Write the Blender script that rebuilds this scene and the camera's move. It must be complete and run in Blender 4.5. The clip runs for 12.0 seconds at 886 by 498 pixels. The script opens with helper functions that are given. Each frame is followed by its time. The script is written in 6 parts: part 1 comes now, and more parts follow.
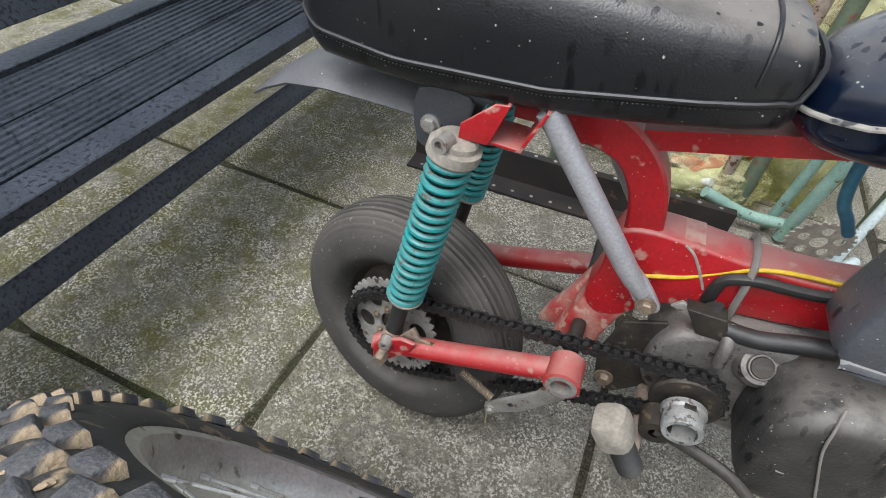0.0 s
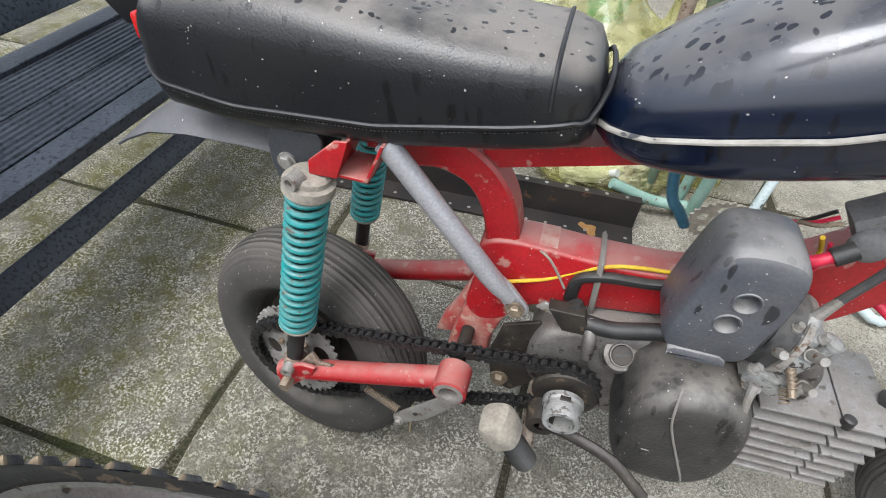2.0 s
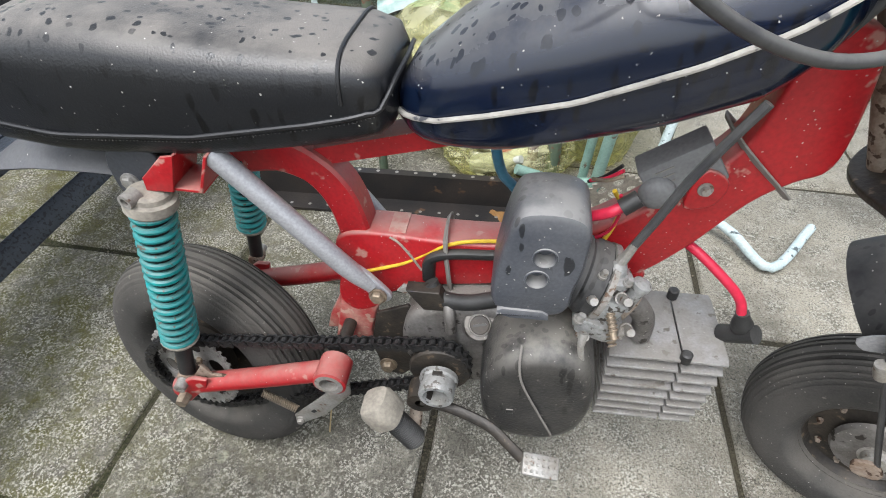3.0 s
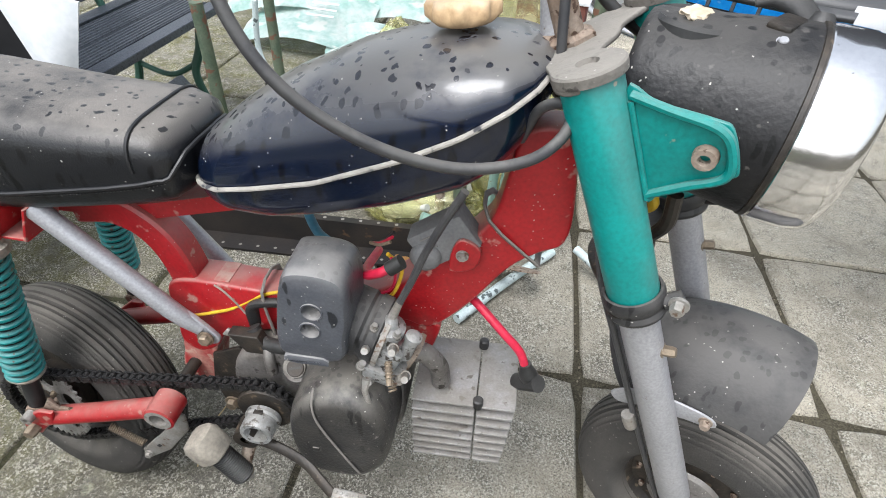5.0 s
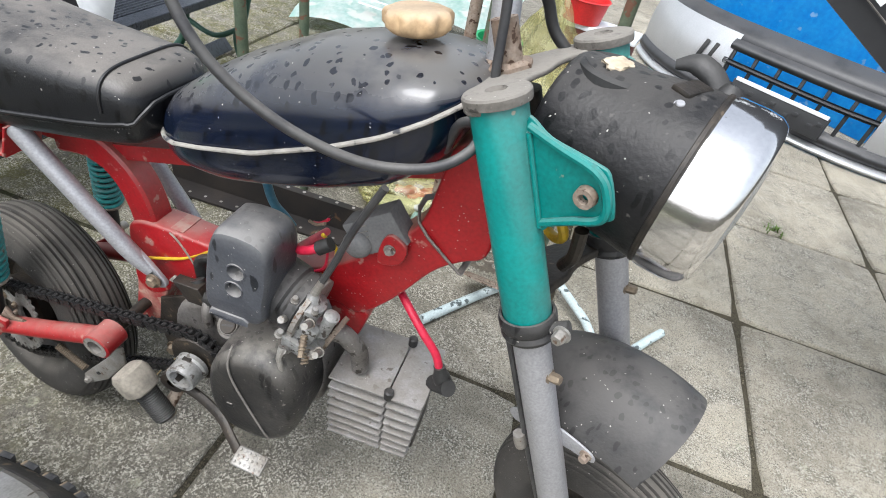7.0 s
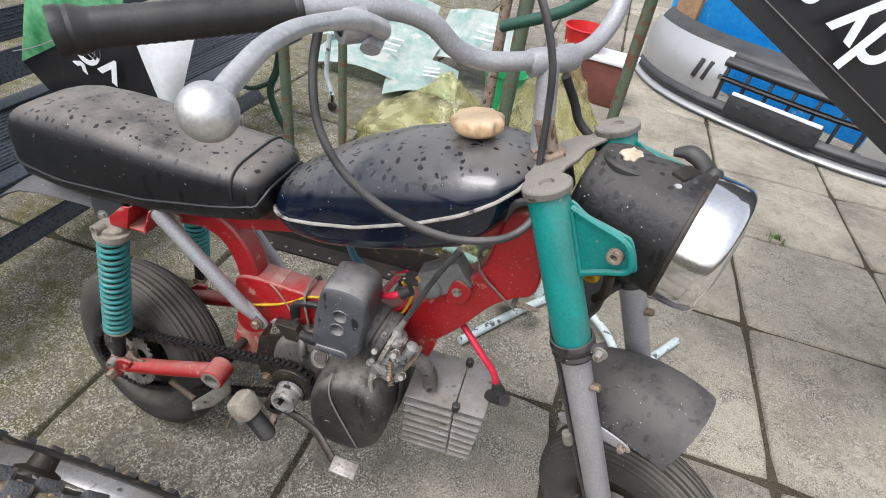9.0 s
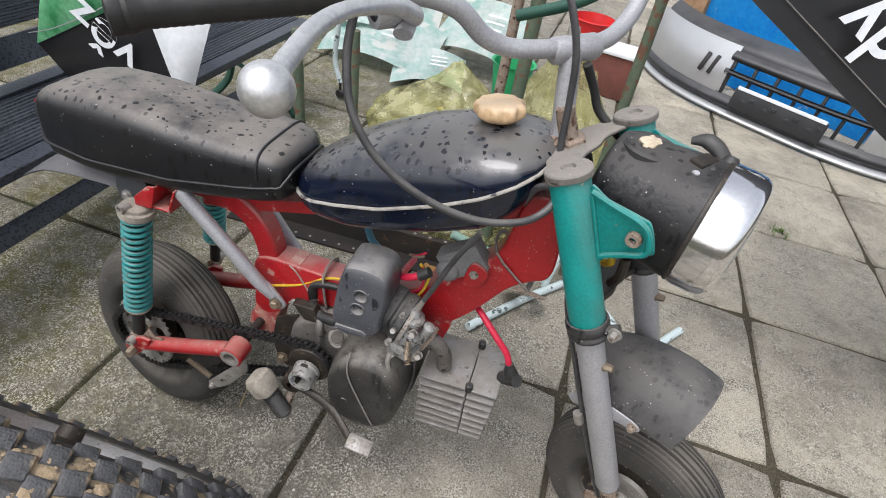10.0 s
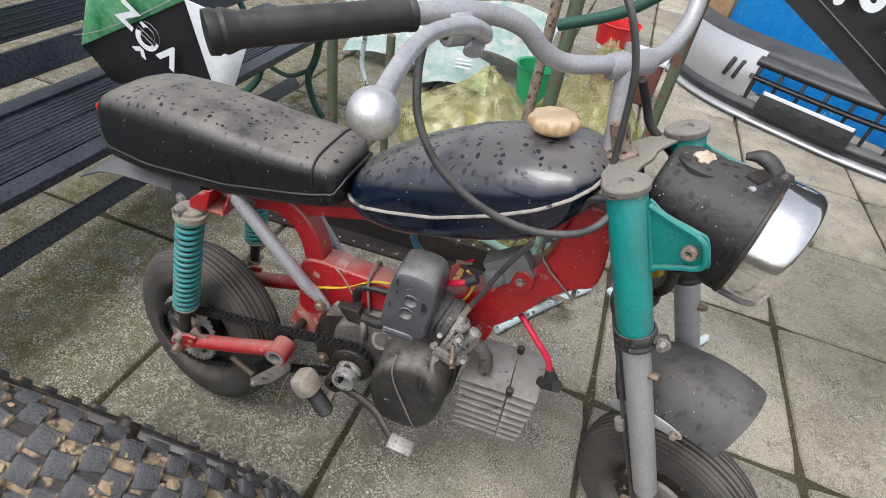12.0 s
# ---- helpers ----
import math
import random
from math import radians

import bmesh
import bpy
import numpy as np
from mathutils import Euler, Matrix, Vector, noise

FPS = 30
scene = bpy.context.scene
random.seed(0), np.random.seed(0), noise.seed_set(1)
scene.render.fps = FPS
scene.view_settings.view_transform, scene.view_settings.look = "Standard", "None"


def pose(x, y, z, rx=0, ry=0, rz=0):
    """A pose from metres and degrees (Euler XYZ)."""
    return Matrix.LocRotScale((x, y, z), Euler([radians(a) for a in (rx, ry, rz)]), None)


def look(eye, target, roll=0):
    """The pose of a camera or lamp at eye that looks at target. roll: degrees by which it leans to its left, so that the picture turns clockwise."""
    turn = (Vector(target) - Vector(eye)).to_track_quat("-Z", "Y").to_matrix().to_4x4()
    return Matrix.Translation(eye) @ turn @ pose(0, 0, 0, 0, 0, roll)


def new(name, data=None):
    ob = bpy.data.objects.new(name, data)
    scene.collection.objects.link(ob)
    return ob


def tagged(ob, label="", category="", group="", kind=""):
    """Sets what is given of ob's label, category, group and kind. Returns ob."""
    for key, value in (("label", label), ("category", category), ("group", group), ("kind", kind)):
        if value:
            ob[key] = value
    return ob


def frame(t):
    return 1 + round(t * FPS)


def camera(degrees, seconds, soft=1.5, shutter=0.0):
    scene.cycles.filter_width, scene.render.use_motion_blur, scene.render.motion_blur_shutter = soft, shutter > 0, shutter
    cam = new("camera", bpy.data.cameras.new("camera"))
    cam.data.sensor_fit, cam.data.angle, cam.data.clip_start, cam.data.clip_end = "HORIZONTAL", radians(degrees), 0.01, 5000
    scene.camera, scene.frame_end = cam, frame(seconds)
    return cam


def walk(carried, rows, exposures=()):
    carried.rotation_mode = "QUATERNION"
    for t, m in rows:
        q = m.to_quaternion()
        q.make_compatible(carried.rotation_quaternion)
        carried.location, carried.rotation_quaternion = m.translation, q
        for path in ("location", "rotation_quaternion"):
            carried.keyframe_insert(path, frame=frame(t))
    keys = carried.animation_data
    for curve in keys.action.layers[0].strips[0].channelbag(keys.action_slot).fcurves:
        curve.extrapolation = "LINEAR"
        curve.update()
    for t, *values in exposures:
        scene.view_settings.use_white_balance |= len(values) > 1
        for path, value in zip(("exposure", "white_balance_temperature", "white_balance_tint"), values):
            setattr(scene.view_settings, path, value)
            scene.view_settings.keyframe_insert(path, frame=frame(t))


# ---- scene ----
cam = camera(79.51, 12.0, soft=1.0)
PATH = [
    (0.0, 0.205, -0.557, 0.957, 44.68, -4.70, 22.23),
    (0.5, 0.235, -0.561, 0.978, 45.40, -5.33, 20.68),
    (1.0, 0.253, -0.545, 0.992, 45.46, -4.17, 18.72),
    (1.5, 0.276, -0.541, 0.995, 45.45, -3.85, 17.03),
    (2.0, 0.316, -0.526, 1.006, 45.35, -3.00, 15.43),
    (2.5, 0.409, -0.522, 1.003, 45.42, -0.72, 10.96),
    (3.0, 0.472, -0.537, 1.020, 46.23, 0.03, 8.06),
    (3.5, 0.526, -0.552, 1.037, 47.27, -0.03, 5.82),
    (3.7, 0.536, -0.555, 1.049, 47.81, 0.03, 5.22),
    (5.3, 0.744, -0.545, 1.099, 50.02, -4.59, 10.36),
    (5.5, 0.762, -0.546, 1.090, 49.70, -6.12, 12.69),
    (6.0, 0.781, -0.536, 1.093, 49.01, -9.18, 16.40),
    (6.5, 0.807, -0.533, 1.097, 49.08, -10.74, 17.90),
    (7.0, 0.824, -0.553, 1.124, 49.69, -10.29, 17.11),
    (7.2, 0.830, -0.560, 1.135, 49.71, -10.13, 17.12),
    (8.8, 0.766, -0.680, 1.255, 51.38, -7.10, 15.47),
    (9.0, 0.761, -0.689, 1.264, 51.40, -7.31, 15.83),
    (9.5, 0.768, -0.716, 1.269, 50.78, -7.69, 16.06),
    (10.0, 0.738, -0.723, 1.264, 50.39, -8.06, 16.35),
    (10.5, 0.728, -0.724, 1.269, 50.22, -8.32, 17.07),
    (11.0, 0.712, -0.737, 1.263, 50.13, -8.68, 17.97),
    (11.5, 0.715, -0.730, 1.260, 50.09, -8.57, 18.23),
    (12.0, 0.677, -0.750, 1.279, 50.06, -8.10, 17.85),
]
walk(cam, [(t, pose(x, y, z, rx, ry, rz)) for t, x, y, z, rx, ry, rz in PATH],
     exposures=[(0.0, 0.75, 6050, 10), (2.5, 0.95, 6050, 10), (3.7, 0.95, 6100, 10), (6.5, 0.9, 6100, 10), (9.0, 0.62, 6250, 13), (12.0, 0.50, 6250, 13)])

# ---- light ----
world = bpy.data.worlds.new("sky")
scene.world = world
world.use_nodes = True
wn = world.node_tree
sky = wn.nodes.new("ShaderNodeTexSky")
sky.sky_type = "NISHITA"
sky.sun_disc = False
sky.sun_elevation = radians(55)
sky.sun_rotation = radians(200)
sky.air_density = 1.6
sky.dust_density = 4.0
sky_mix = wn.nodes.new("ShaderNodeHueSaturation")
sky_mix.inputs["Saturation"].default_value = 0.25
wn.links.new(sky.outputs[0], sky_mix.inputs["Color"])
wn.links.new(sky_mix.outputs[0], wn.nodes["Background"].inputs[0])
wn.nodes["Background"].inputs[1].default_value = 0.15
sun_data = bpy.data.lights.new("sun", "SUN")
sun_data.energy = 1.5
sun_data.angle = radians(25)
sun_data.color = (1.0, 0.97, 0.93)
sun = new("sun", sun_data)
sun.matrix_world = look((-0.9, -1.2, 4.0), (0, 0, 0))

# ---- materials ----


def rgb(c):
    return (*c, 1.0)


def mat(name, base, second=None, scale=8.0, rough=0.5, metal=0.0, bump=0.1, grain=120.0, detail=6.0, spots=None,
        spot_scale=40.0, spot_size=0.62, dust=None, dust_amount=0.0, rough2=None, coat=0.0, spec=0.5, drops=0.0, specks=0.0, dust_from=0.15):
    """Two-scale stained surface: broad patches, fine grain, specks, and dust that lies on upward faces."""
    m = bpy.data.materials.new(name)
    m.use_nodes = True
    nt = m.node_tree
    N, K = nt.nodes, nt.links
    b = N["Principled BSDF"]
    co = N.new("ShaderNodeTexCoord")
    big = N.new("ShaderNodeTexNoise")
    big.inputs["Scale"].default_value = scale
    big.inputs["Detail"].default_value = detail
    big.inputs["Roughness"].default_value = 0.6
    K.new(co.outputs["Object"], big.inputs["Vector"])
    fine = N.new("ShaderNodeTexNoise")
    fine.inputs["Scale"].default_value = grain
    fine.inputs["Detail"].default_value = 4.0
    K.new(co.outputs["Object"], fine.inputs["Vector"])
    ramp = N.new("ShaderNodeValToRGB")
    ramp.color_ramp.elements[0].position = 0.36
    ramp.color_ramp.elements[1].position = 0.66
    ramp.color_ramp.elements[0].color = rgb(base)
    ramp.color_ramp.elements[1].color = rgb(second or [c * 0.8 for c in base])
    K.new(big.outputs[0], ramp.inputs[0])
    out = ramp.outputs[0]
    gmix = N.new("ShaderNodeMix")
    gmix.data_type, gmix.blend_type = "RGBA", "OVERLAY"
    gmix.inputs[0].default_value = 0.35
    K.new(out, gmix.inputs[6])
    K.new(fine.outputs[0], gmix.inputs[7])
    out = gmix.outputs[2]
    rough_out = None
    if spots:
        sp = N.new("ShaderNodeTexNoise")
        sp.inputs["Scale"].default_value = spot_scale
        sp.inputs["Detail"].default_value = 3.0
        K.new(co.outputs["Object"], sp.inputs["Vector"])
        st = N.new("ShaderNodeValToRGB")
        st.color_ramp.elements[0].position = spot_size
        st.color_ramp.elements[1].position = min(spot_size + 0.05, 1.0)
        K.new(sp.outputs[0], st.inputs[0])
        mx = N.new("ShaderNodeMix")
        mx.data_type = "RGBA"
        mx.inputs[7].default_value = rgb(spots)
        K.new(st.outputs[0], mx.inputs[0])
        K.new(out, mx.inputs[6])
        out = mx.outputs[2]
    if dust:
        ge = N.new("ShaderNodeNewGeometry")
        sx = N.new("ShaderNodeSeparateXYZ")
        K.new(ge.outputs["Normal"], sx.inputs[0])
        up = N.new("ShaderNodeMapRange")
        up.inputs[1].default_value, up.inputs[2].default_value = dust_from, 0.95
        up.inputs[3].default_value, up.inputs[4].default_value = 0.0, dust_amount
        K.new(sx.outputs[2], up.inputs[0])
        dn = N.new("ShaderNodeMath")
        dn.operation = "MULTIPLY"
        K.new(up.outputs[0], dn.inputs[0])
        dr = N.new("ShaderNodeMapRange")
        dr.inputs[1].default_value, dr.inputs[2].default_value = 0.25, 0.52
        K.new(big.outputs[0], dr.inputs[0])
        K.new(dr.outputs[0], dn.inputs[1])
        if drops:
            # rain drops have washed dark round spots and runs into the dust
            mp = N.new("ShaderNodeMapping")
            mp.inputs["Scale"].default_value = (1.0, 1.0, 0.30)
            K.new(co.outputs["Object"], mp.inputs[0])
            wob = N.new("ShaderNodeTexNoise")
            wob.inputs["Scale"].default_value = 70.0
            K.new(mp.outputs[0], wob.inputs["Vector"])
            mv = N.new("ShaderNodeMix")
            mv.data_type = "VECTOR"
            mv.inputs[0].default_value = 0.012
            K.new(mp.outputs[0], mv.inputs[4])
            K.new(wob.outputs["Color"], mv.inputs[5])
            vo = N.new("ShaderNodeTexVoronoi")
            vo.inputs["Scale"].default_value = 88.0
            K.new(mv.outputs[1], vo.inputs["Vector"])
            nr_ = N.new("ShaderNodeMapRange")
            nr_.inputs[1].default_value, nr_.inputs[2].default_value = 0.36, 0.30
            K.new(vo.outputs["Distance"], nr_.inputs[0])
            pk = N.new("ShaderNodeMapRange")
            pk.inputs[1].default_value, pk.inputs[2].default_value = 0.48, 0.54
            K.new(vo.outputs["Color"], pk.inputs[0])
            ml = N.new("ShaderNodeMath")
            ml.operation = "MULTIPLY"
            K.new(nr_.outputs[0], ml.inputs[0])
            K.new(pk.outputs[0], ml.inputs[1])
            iv = N.new("ShaderNodeMapRange")
            iv.inputs[3].default_value, iv.inputs[4].default_value = 1.0, 1.0 - drops
            K.new(ml.outputs[0], iv.inputs[0])
            dm = N.new("ShaderNodeMath")
            dm.operation = "MULTIPLY"
            K.new(dn.outputs[0], dm.inputs[0])
            K.new(iv.outputs[0], dm.inputs[1])
            dn = dm
            wet = N.new("ShaderNodeMix")
            wet.data_type = "RGBA"
            wet.inputs[7].default_value = rgb([c * 0.35 for c in base])
            K.new(ml.outputs[0], wet.inputs[0])
            K.new(out, wet.inputs[6])
            out = wet.outputs[2]
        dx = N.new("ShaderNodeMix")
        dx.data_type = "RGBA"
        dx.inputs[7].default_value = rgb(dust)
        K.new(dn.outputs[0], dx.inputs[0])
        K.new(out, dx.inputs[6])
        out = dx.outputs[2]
        rough_out = dn.outputs[0]
    if specks:
        vs_ = N.new("ShaderNodeTexVoronoi")
        vs_.inputs["Scale"].default_value = 240.0
        sw_ = N.new("ShaderNodeMix")
        sw_.data_type = "VECTOR"
        sw_.inputs[0].default_value = 0.004
        K.new(co.outputs["Object"], sw_.inputs[4])
        K.new(fine.outputs["Color"], sw_.inputs[5])
        K.new(sw_.outputs[1], vs_.inputs["Vector"])
        near_ = N.new("ShaderNodeMapRange")
        near_.inputs[1].default_value, near_.inputs[2].default_value = 0.27, 0.12
        K.new(vs_.outputs["Distance"], near_.inputs[0])
        pick = N.new("ShaderNodeMapRange")
        pick.inputs[1].default_value, pick.inputs[2].default_value = 0.88 - specks * 0.2, 0.92 - specks * 0.2
        K.new(vs_.outputs["Color"], pick.inputs[0])
        both = N.new("ShaderNodeMath")
        both.operation = "MULTIPLY"
        K.new(near_.outputs[0], both.inputs[0])
        K.new(pick.outputs[0], both.inputs[1])
        sx_ = N.new("ShaderNodeMix")
        sx_.data_type = "RGBA"
        sx_.inputs[7].default_value = (0.42, 0.40, 0.36, 1)
        K.new(both.outputs[0], sx_.inputs[0])
        K.new(out, sx_.inputs[6])
        out = sx_.outputs[2]
    K.new(out, b.inputs["Base Color"])
    rr = N.new("ShaderNodeMapRange")
    rr.inputs[3].default_value, rr.inputs[4].default_value = rough, rough2 if rough2 is not None else min(1.0, rough + 0.25)
    K.new(rough_out if rough_out else big.outputs[0], rr.inputs[0])
    K.new(rr.outputs[0], b.inputs["Roughness"])
    b.inputs["Metallic"].default_value = metal
    b.inputs["Coat Weight"].default_value = coat
    b.inputs["Specular IOR Level"].default_value = spec
    bp = N.new("ShaderNodeBump")
    bp.inputs["Strength"].default_value = bump
    bp.inputs["Distance"].default_value = 0.004
    K.new(fine.outputs[0], bp.inputs["Height"])
    K.new(bp.outputs[0], b.inputs["Normal"])
    return m


DUST = (0.26, 0.24, 0.21)
M = {}
M["red"] = mat("red_paint", (0.34, 0.009, 0.013), (0.26, 0.009, 0.012), 14, 0.34, 0, 0.06, 200, spots=(0.36, 0.17, 0.14), spot_scale=38, spot_size=0.64, dust=(0.38, 0.25, 0.21), dust_amount=0.55, specks=0.25)
M["teal"] = mat("teal_paint", (0.004, 0.215, 0.195), (0.004, 0.175, 0.16), 18, 0.35, 0, 0.05, 220, spots=(0.30, 0.27, 0.20), spot_scale=70, spot_size=0.73, dust=DUST, dust_amount=0.35)
M["spring_teal"] = mat("spring_teal", (0.004, 0.22, 0.22), (0.003, 0.17, 0.17), 40, 0.4, 0, 0.06, 220, spots=(0.06, 0.045, 0.03), spot_scale=90, spot_size=0.62, dust=DUST, dust_amount=0.3)
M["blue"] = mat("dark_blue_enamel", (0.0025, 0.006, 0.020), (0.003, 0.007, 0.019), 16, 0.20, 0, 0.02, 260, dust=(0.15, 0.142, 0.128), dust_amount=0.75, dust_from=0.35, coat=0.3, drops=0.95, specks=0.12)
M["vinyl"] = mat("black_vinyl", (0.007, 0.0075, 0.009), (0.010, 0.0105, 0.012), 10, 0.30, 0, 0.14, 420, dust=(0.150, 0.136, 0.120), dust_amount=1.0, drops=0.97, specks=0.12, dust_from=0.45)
M["blackplastic"] = mat("black_plastic", (0.014, 0.014, 0.015), (0.034, 0.032, 0.029), 26, 0.42, 0, 0.2, 260, spots=(0.12, 0.11, 0.10), spot_scale=90, spot_size=0.68, dust=(0.20, 0.185, 0.16), dust_amount=0.8, drops=0.3, specks=0.5)
M["lampblack"] = mat("weathered_lamp_black", (0.009, 0.009, 0.010), (0.018, 0.017, 0.017), 16, 0.44, 0, 0.2, 200, spots=(0.075, 0.07, 0.065), spot_scale=70, spot_size=0.67, dust=(0.085, 0.08, 0.073), dust_amount=0.55, drops=0.8, specks=0.1, dust_from=0.45, spec=0.35)
M["boxgrey"] = mat("scuffed_slate_plastic", (0.046, 0.050, 0.060), (0.074, 0.078, 0.088), 12, 0.36, 0, 0.10, 260, spots=(0.11, 0.11, 0.112), spot_scale=120, spot_size=0.70, dust=(0.26, 0.25, 0.235), dust_amount=0.8, drops=0.12, specks=0.3)
M["greyplastic"] = mat("dusty_grey_plastic", (0.018, 0.019, 0.021), (0.036, 0.035, 0.034), 14, 0.46, 0, 0.15, 240, dust=(0.12, 0.113, 0.105), dust_amount=0.8, drops=0.25, specks=0.2, spec=0.4)
M["guardgrey"] = mat("blue_grey_plastic", (0.040, 0.043, 0.050), (0.060, 0.062, 0.068), 14, 0.42, 0, 0.12, 240, dust=(0.16, 0.15, 0.14), dust_amount=0.3, dust_from=0.5, specks=0.2)
M["rubber"] = mat("old_tyre_rubber", (0.026, 0.025, 0.023), (0.050, 0.046, 0.041), 9, 0.75, 0, 0.3, 300, spots=(0.14, 0.13, 0.11), spot_scale=60, spot_size=0.70, dust=(0.20, 0.18, 0.15), dust_amount=0.45, specks=0.25)
M["black"] = mat("black_rubber", (0.012, 0.012, 0.012), (0.02, 0.02, 0.02), 30, 0.5, 0, 0.1, 300, dust=DUST, dust_amount=0.1)
M["silver"] = mat("silver_paint", (0.40, 0.40, 0.415), (0.34, 0.34, 0.35), 10, 0.34, 0.45, 0.04, 300, spots=(0.20, 0.17, 0.13), spot_scale=130, spot_size=0.74)
M["reddusty"] = mat("red_paint_caked_with_dust", (0.33, 0.012, 0.016), (0.40, 0.20, 0.16), 22, 0.5, 0, 0.18, 200, spots=(0.42, 0.27, 0.21), spot_scale=60, spot_size=0.56, dust=(0.40, 0.27, 0.22), dust_amount=0.9, specks=0.3)
M["alu"] = mat("dirty_cast_aluminium", (0.20, 0.19, 0.18), (0.11, 0.10, 0.09), 22, 0.5, 0.5, 0.25, 260, spots=(0.035, 0.03, 0.025), spot_scale=50, spot_size=0.6, dust=DUST, dust_amount=0.6, specks=0.5)
M["zinc"] = mat("grimy_zinc_casting", (0.36, 0.365, 0.36), (0.24, 0.24, 0.23), 45, 0.42, 0.35, 0.25, 260, spots=(0.06, 0.052, 0.045), spot_scale=95, spot_size=0.58, dust=DUST, dust_amount=0.4, specks=0.4)
M["fin"] = mat("cylinder_aluminium", (0.30, 0.29, 0.28), (0.18, 0.17, 0.155), 26, 0.5, 0.35, 0.15, 320, spots=(0.10, 0.085, 0.07), spot_scale=60, spot_size=0.64, dust=DUST, dust_amount=0.55, specks=0.4)
M["brightalu"] = mat("polished_aluminium", (0.66, 0.66, 0.66), (0.5, 0.5, 0.5), 30, 0.28, 0.8, 0.05, 300, spots=(0.3, 0.28, 0.25), spot_scale=60, spot_size=0.70)
M["chrome"] = mat("chrome", (0.85, 0.85, 0.86), (0.75, 0.75, 0.76), 12, 0.06, 1.0, 0.02, 200, spots=(0.35, 0.33, 0.30), spot_scale=90, spot_size=0.72, rough2=0.16)
M["rust"] = mat("rusty_steel", (0.20, 0.14, 0.10), (0.32, 0.27, 0.22), 40, 0.65, 0.3, 0.3, 260, spots=(0.07, 0.04, 0.025), spot_scale=90, spot_size=0.58)
M["steel"] = mat("dull_steel", (0.32, 0.31, 0.29), (0.23, 0.21, 0.18), 40, 0.45, 0.45, 0.12, 300, spots=(0.14, 0.09, 0.06), spot_scale=80, spot_size=0.63)
M["bolt"] = mat("brass_coloured_bolt", (0.30, 0.24, 0.17), (0.2, 0.16, 0.12), 60, 0.45, 0.6, 0.15, 300)
M["chainsteel"] = mat("oily_chain_steel", (0.022, 0.022, 0.023), (0.05, 0.048, 0.046), 90, 0.32, 0.6, 0.1, 300)
M["greasy"] = mat("greasy_black_metal", (0.02, 0.018, 0.016), (0.05, 0.04, 0.03), 30, 0.38, 0.3, 0.2, 200, spots=(0.12, 0.09, 0.06), spot_scale=60, spot_size=0.64)
M["yellowwire"] = mat("yellow_wire", (0.62, 0.40, 0.02), None, 40, 0.4)
M["yokegrey"] = mat("dusty_grey_casting", (0.20, 0.185, 0.165), (0.13, 0.12, 0.105), 30, 0.75, 0.2, 0.3, 220, spots=(0.05, 0.045, 0.04), spot_scale=55, spot_size=0.60, dust=(0.27, 0.25, 0.22), dust_amount=0.8, specks=0.3)
M["redwire"] = mat("red_ignition_lead", (0.55, 0.015, 0.05), None, 40, 0.35)
M["bluehose"] = mat("blue_fuel_hose", (0.03, 0.13, 0.20), (0.05, 0.16, 0.22), 40, 0.35)
M["tie"] = mat("grey_cable_tie", (0.20, 0.185, 0.165), None, 60, 0.5)
M["cream"] = mat("cream_plastic", (0.60, 0.42, 0.24), (0.50, 0.34, 0.19), 30, 0.5, 0, 0.08, 200, dust=(0.5, 0.42, 0.32), dust_amount=0.5)
M["foam"] = mat("cream_foam", (0.55, 0.47, 0.36), (0.42, 0.35, 0.25), 40, 0.9, 0, 0.6, 120)
M["cable"] = mat("cable_sheath", (0.03, 0.03, 0.033), (0.05, 0.05, 0.05), 30, 0.4, 0, 0.05, 200, dust=DUST, dust_amount=0.3)
M["worn"] = mat("worn_rubber_cap", (0.30, 0.27, 0.22), (0.20, 0.18, 0.15), 40, 0.8, 0, 0.3, 200)
M["sprocket"] = mat("worn_sprocket_steel", (0.36, 0.35, 0.33), (0.22, 0.21, 0.19), 30, 0.42, 0.4, 0.15, 300, spots=(0.07, 0.05, 0.04), spot_scale=55, spot_size=0.62)
M["redglass"] = mat("red_reflector", (0.45, 0.01, 0.01), None, 20, 0.15)

# ---- mesh tools ----


def bm_new():
    return bmesh.new()


def finish(bm, smooth=True, angle=35):
    bmesh.ops.recalc_face_normals(bm, faces=bm.faces)
    if smooth:
        for f in bm.faces:
            f.smooth = True
        for e in bm.edges:
            if len(e.link_faces) == 2 and e.calc_face_angle(0) > radians(angle):
                e.smooth = False
    return bm


def mesh_of(name, bm, material, smooth=True, angle=35):
    finish(bm, smooth, angle)
    me = bpy.data.meshes.new(name)
    bm.to_mesh(me)
    bm.free()
    me.materials.append(material)
    return me


def part(name, bm, material, parent, label="", smooth=True, angle=35):
    ob = new(name, mesh_of(name, bm, material, smooth, angle))
    ob.parent = parent
    if label:
        tagged(ob, label)
    return ob


def thing(name, label, category, at=None, group="", kind=""):
    ob = new(name)
    ob.empty_display_size = 0.05
    if at is not None:
        ob.matrix_world = at
    return tagged(ob, label, category, group, kind)


def solo(name, bm, material, label, category, group="", kind="", smooth=True, angle=35):
    ob = new(name, mesh_of(name, bm, material, smooth, angle))
    return tagged(ob, label, category, group, kind)


def V(*a):
    return Vector(a)


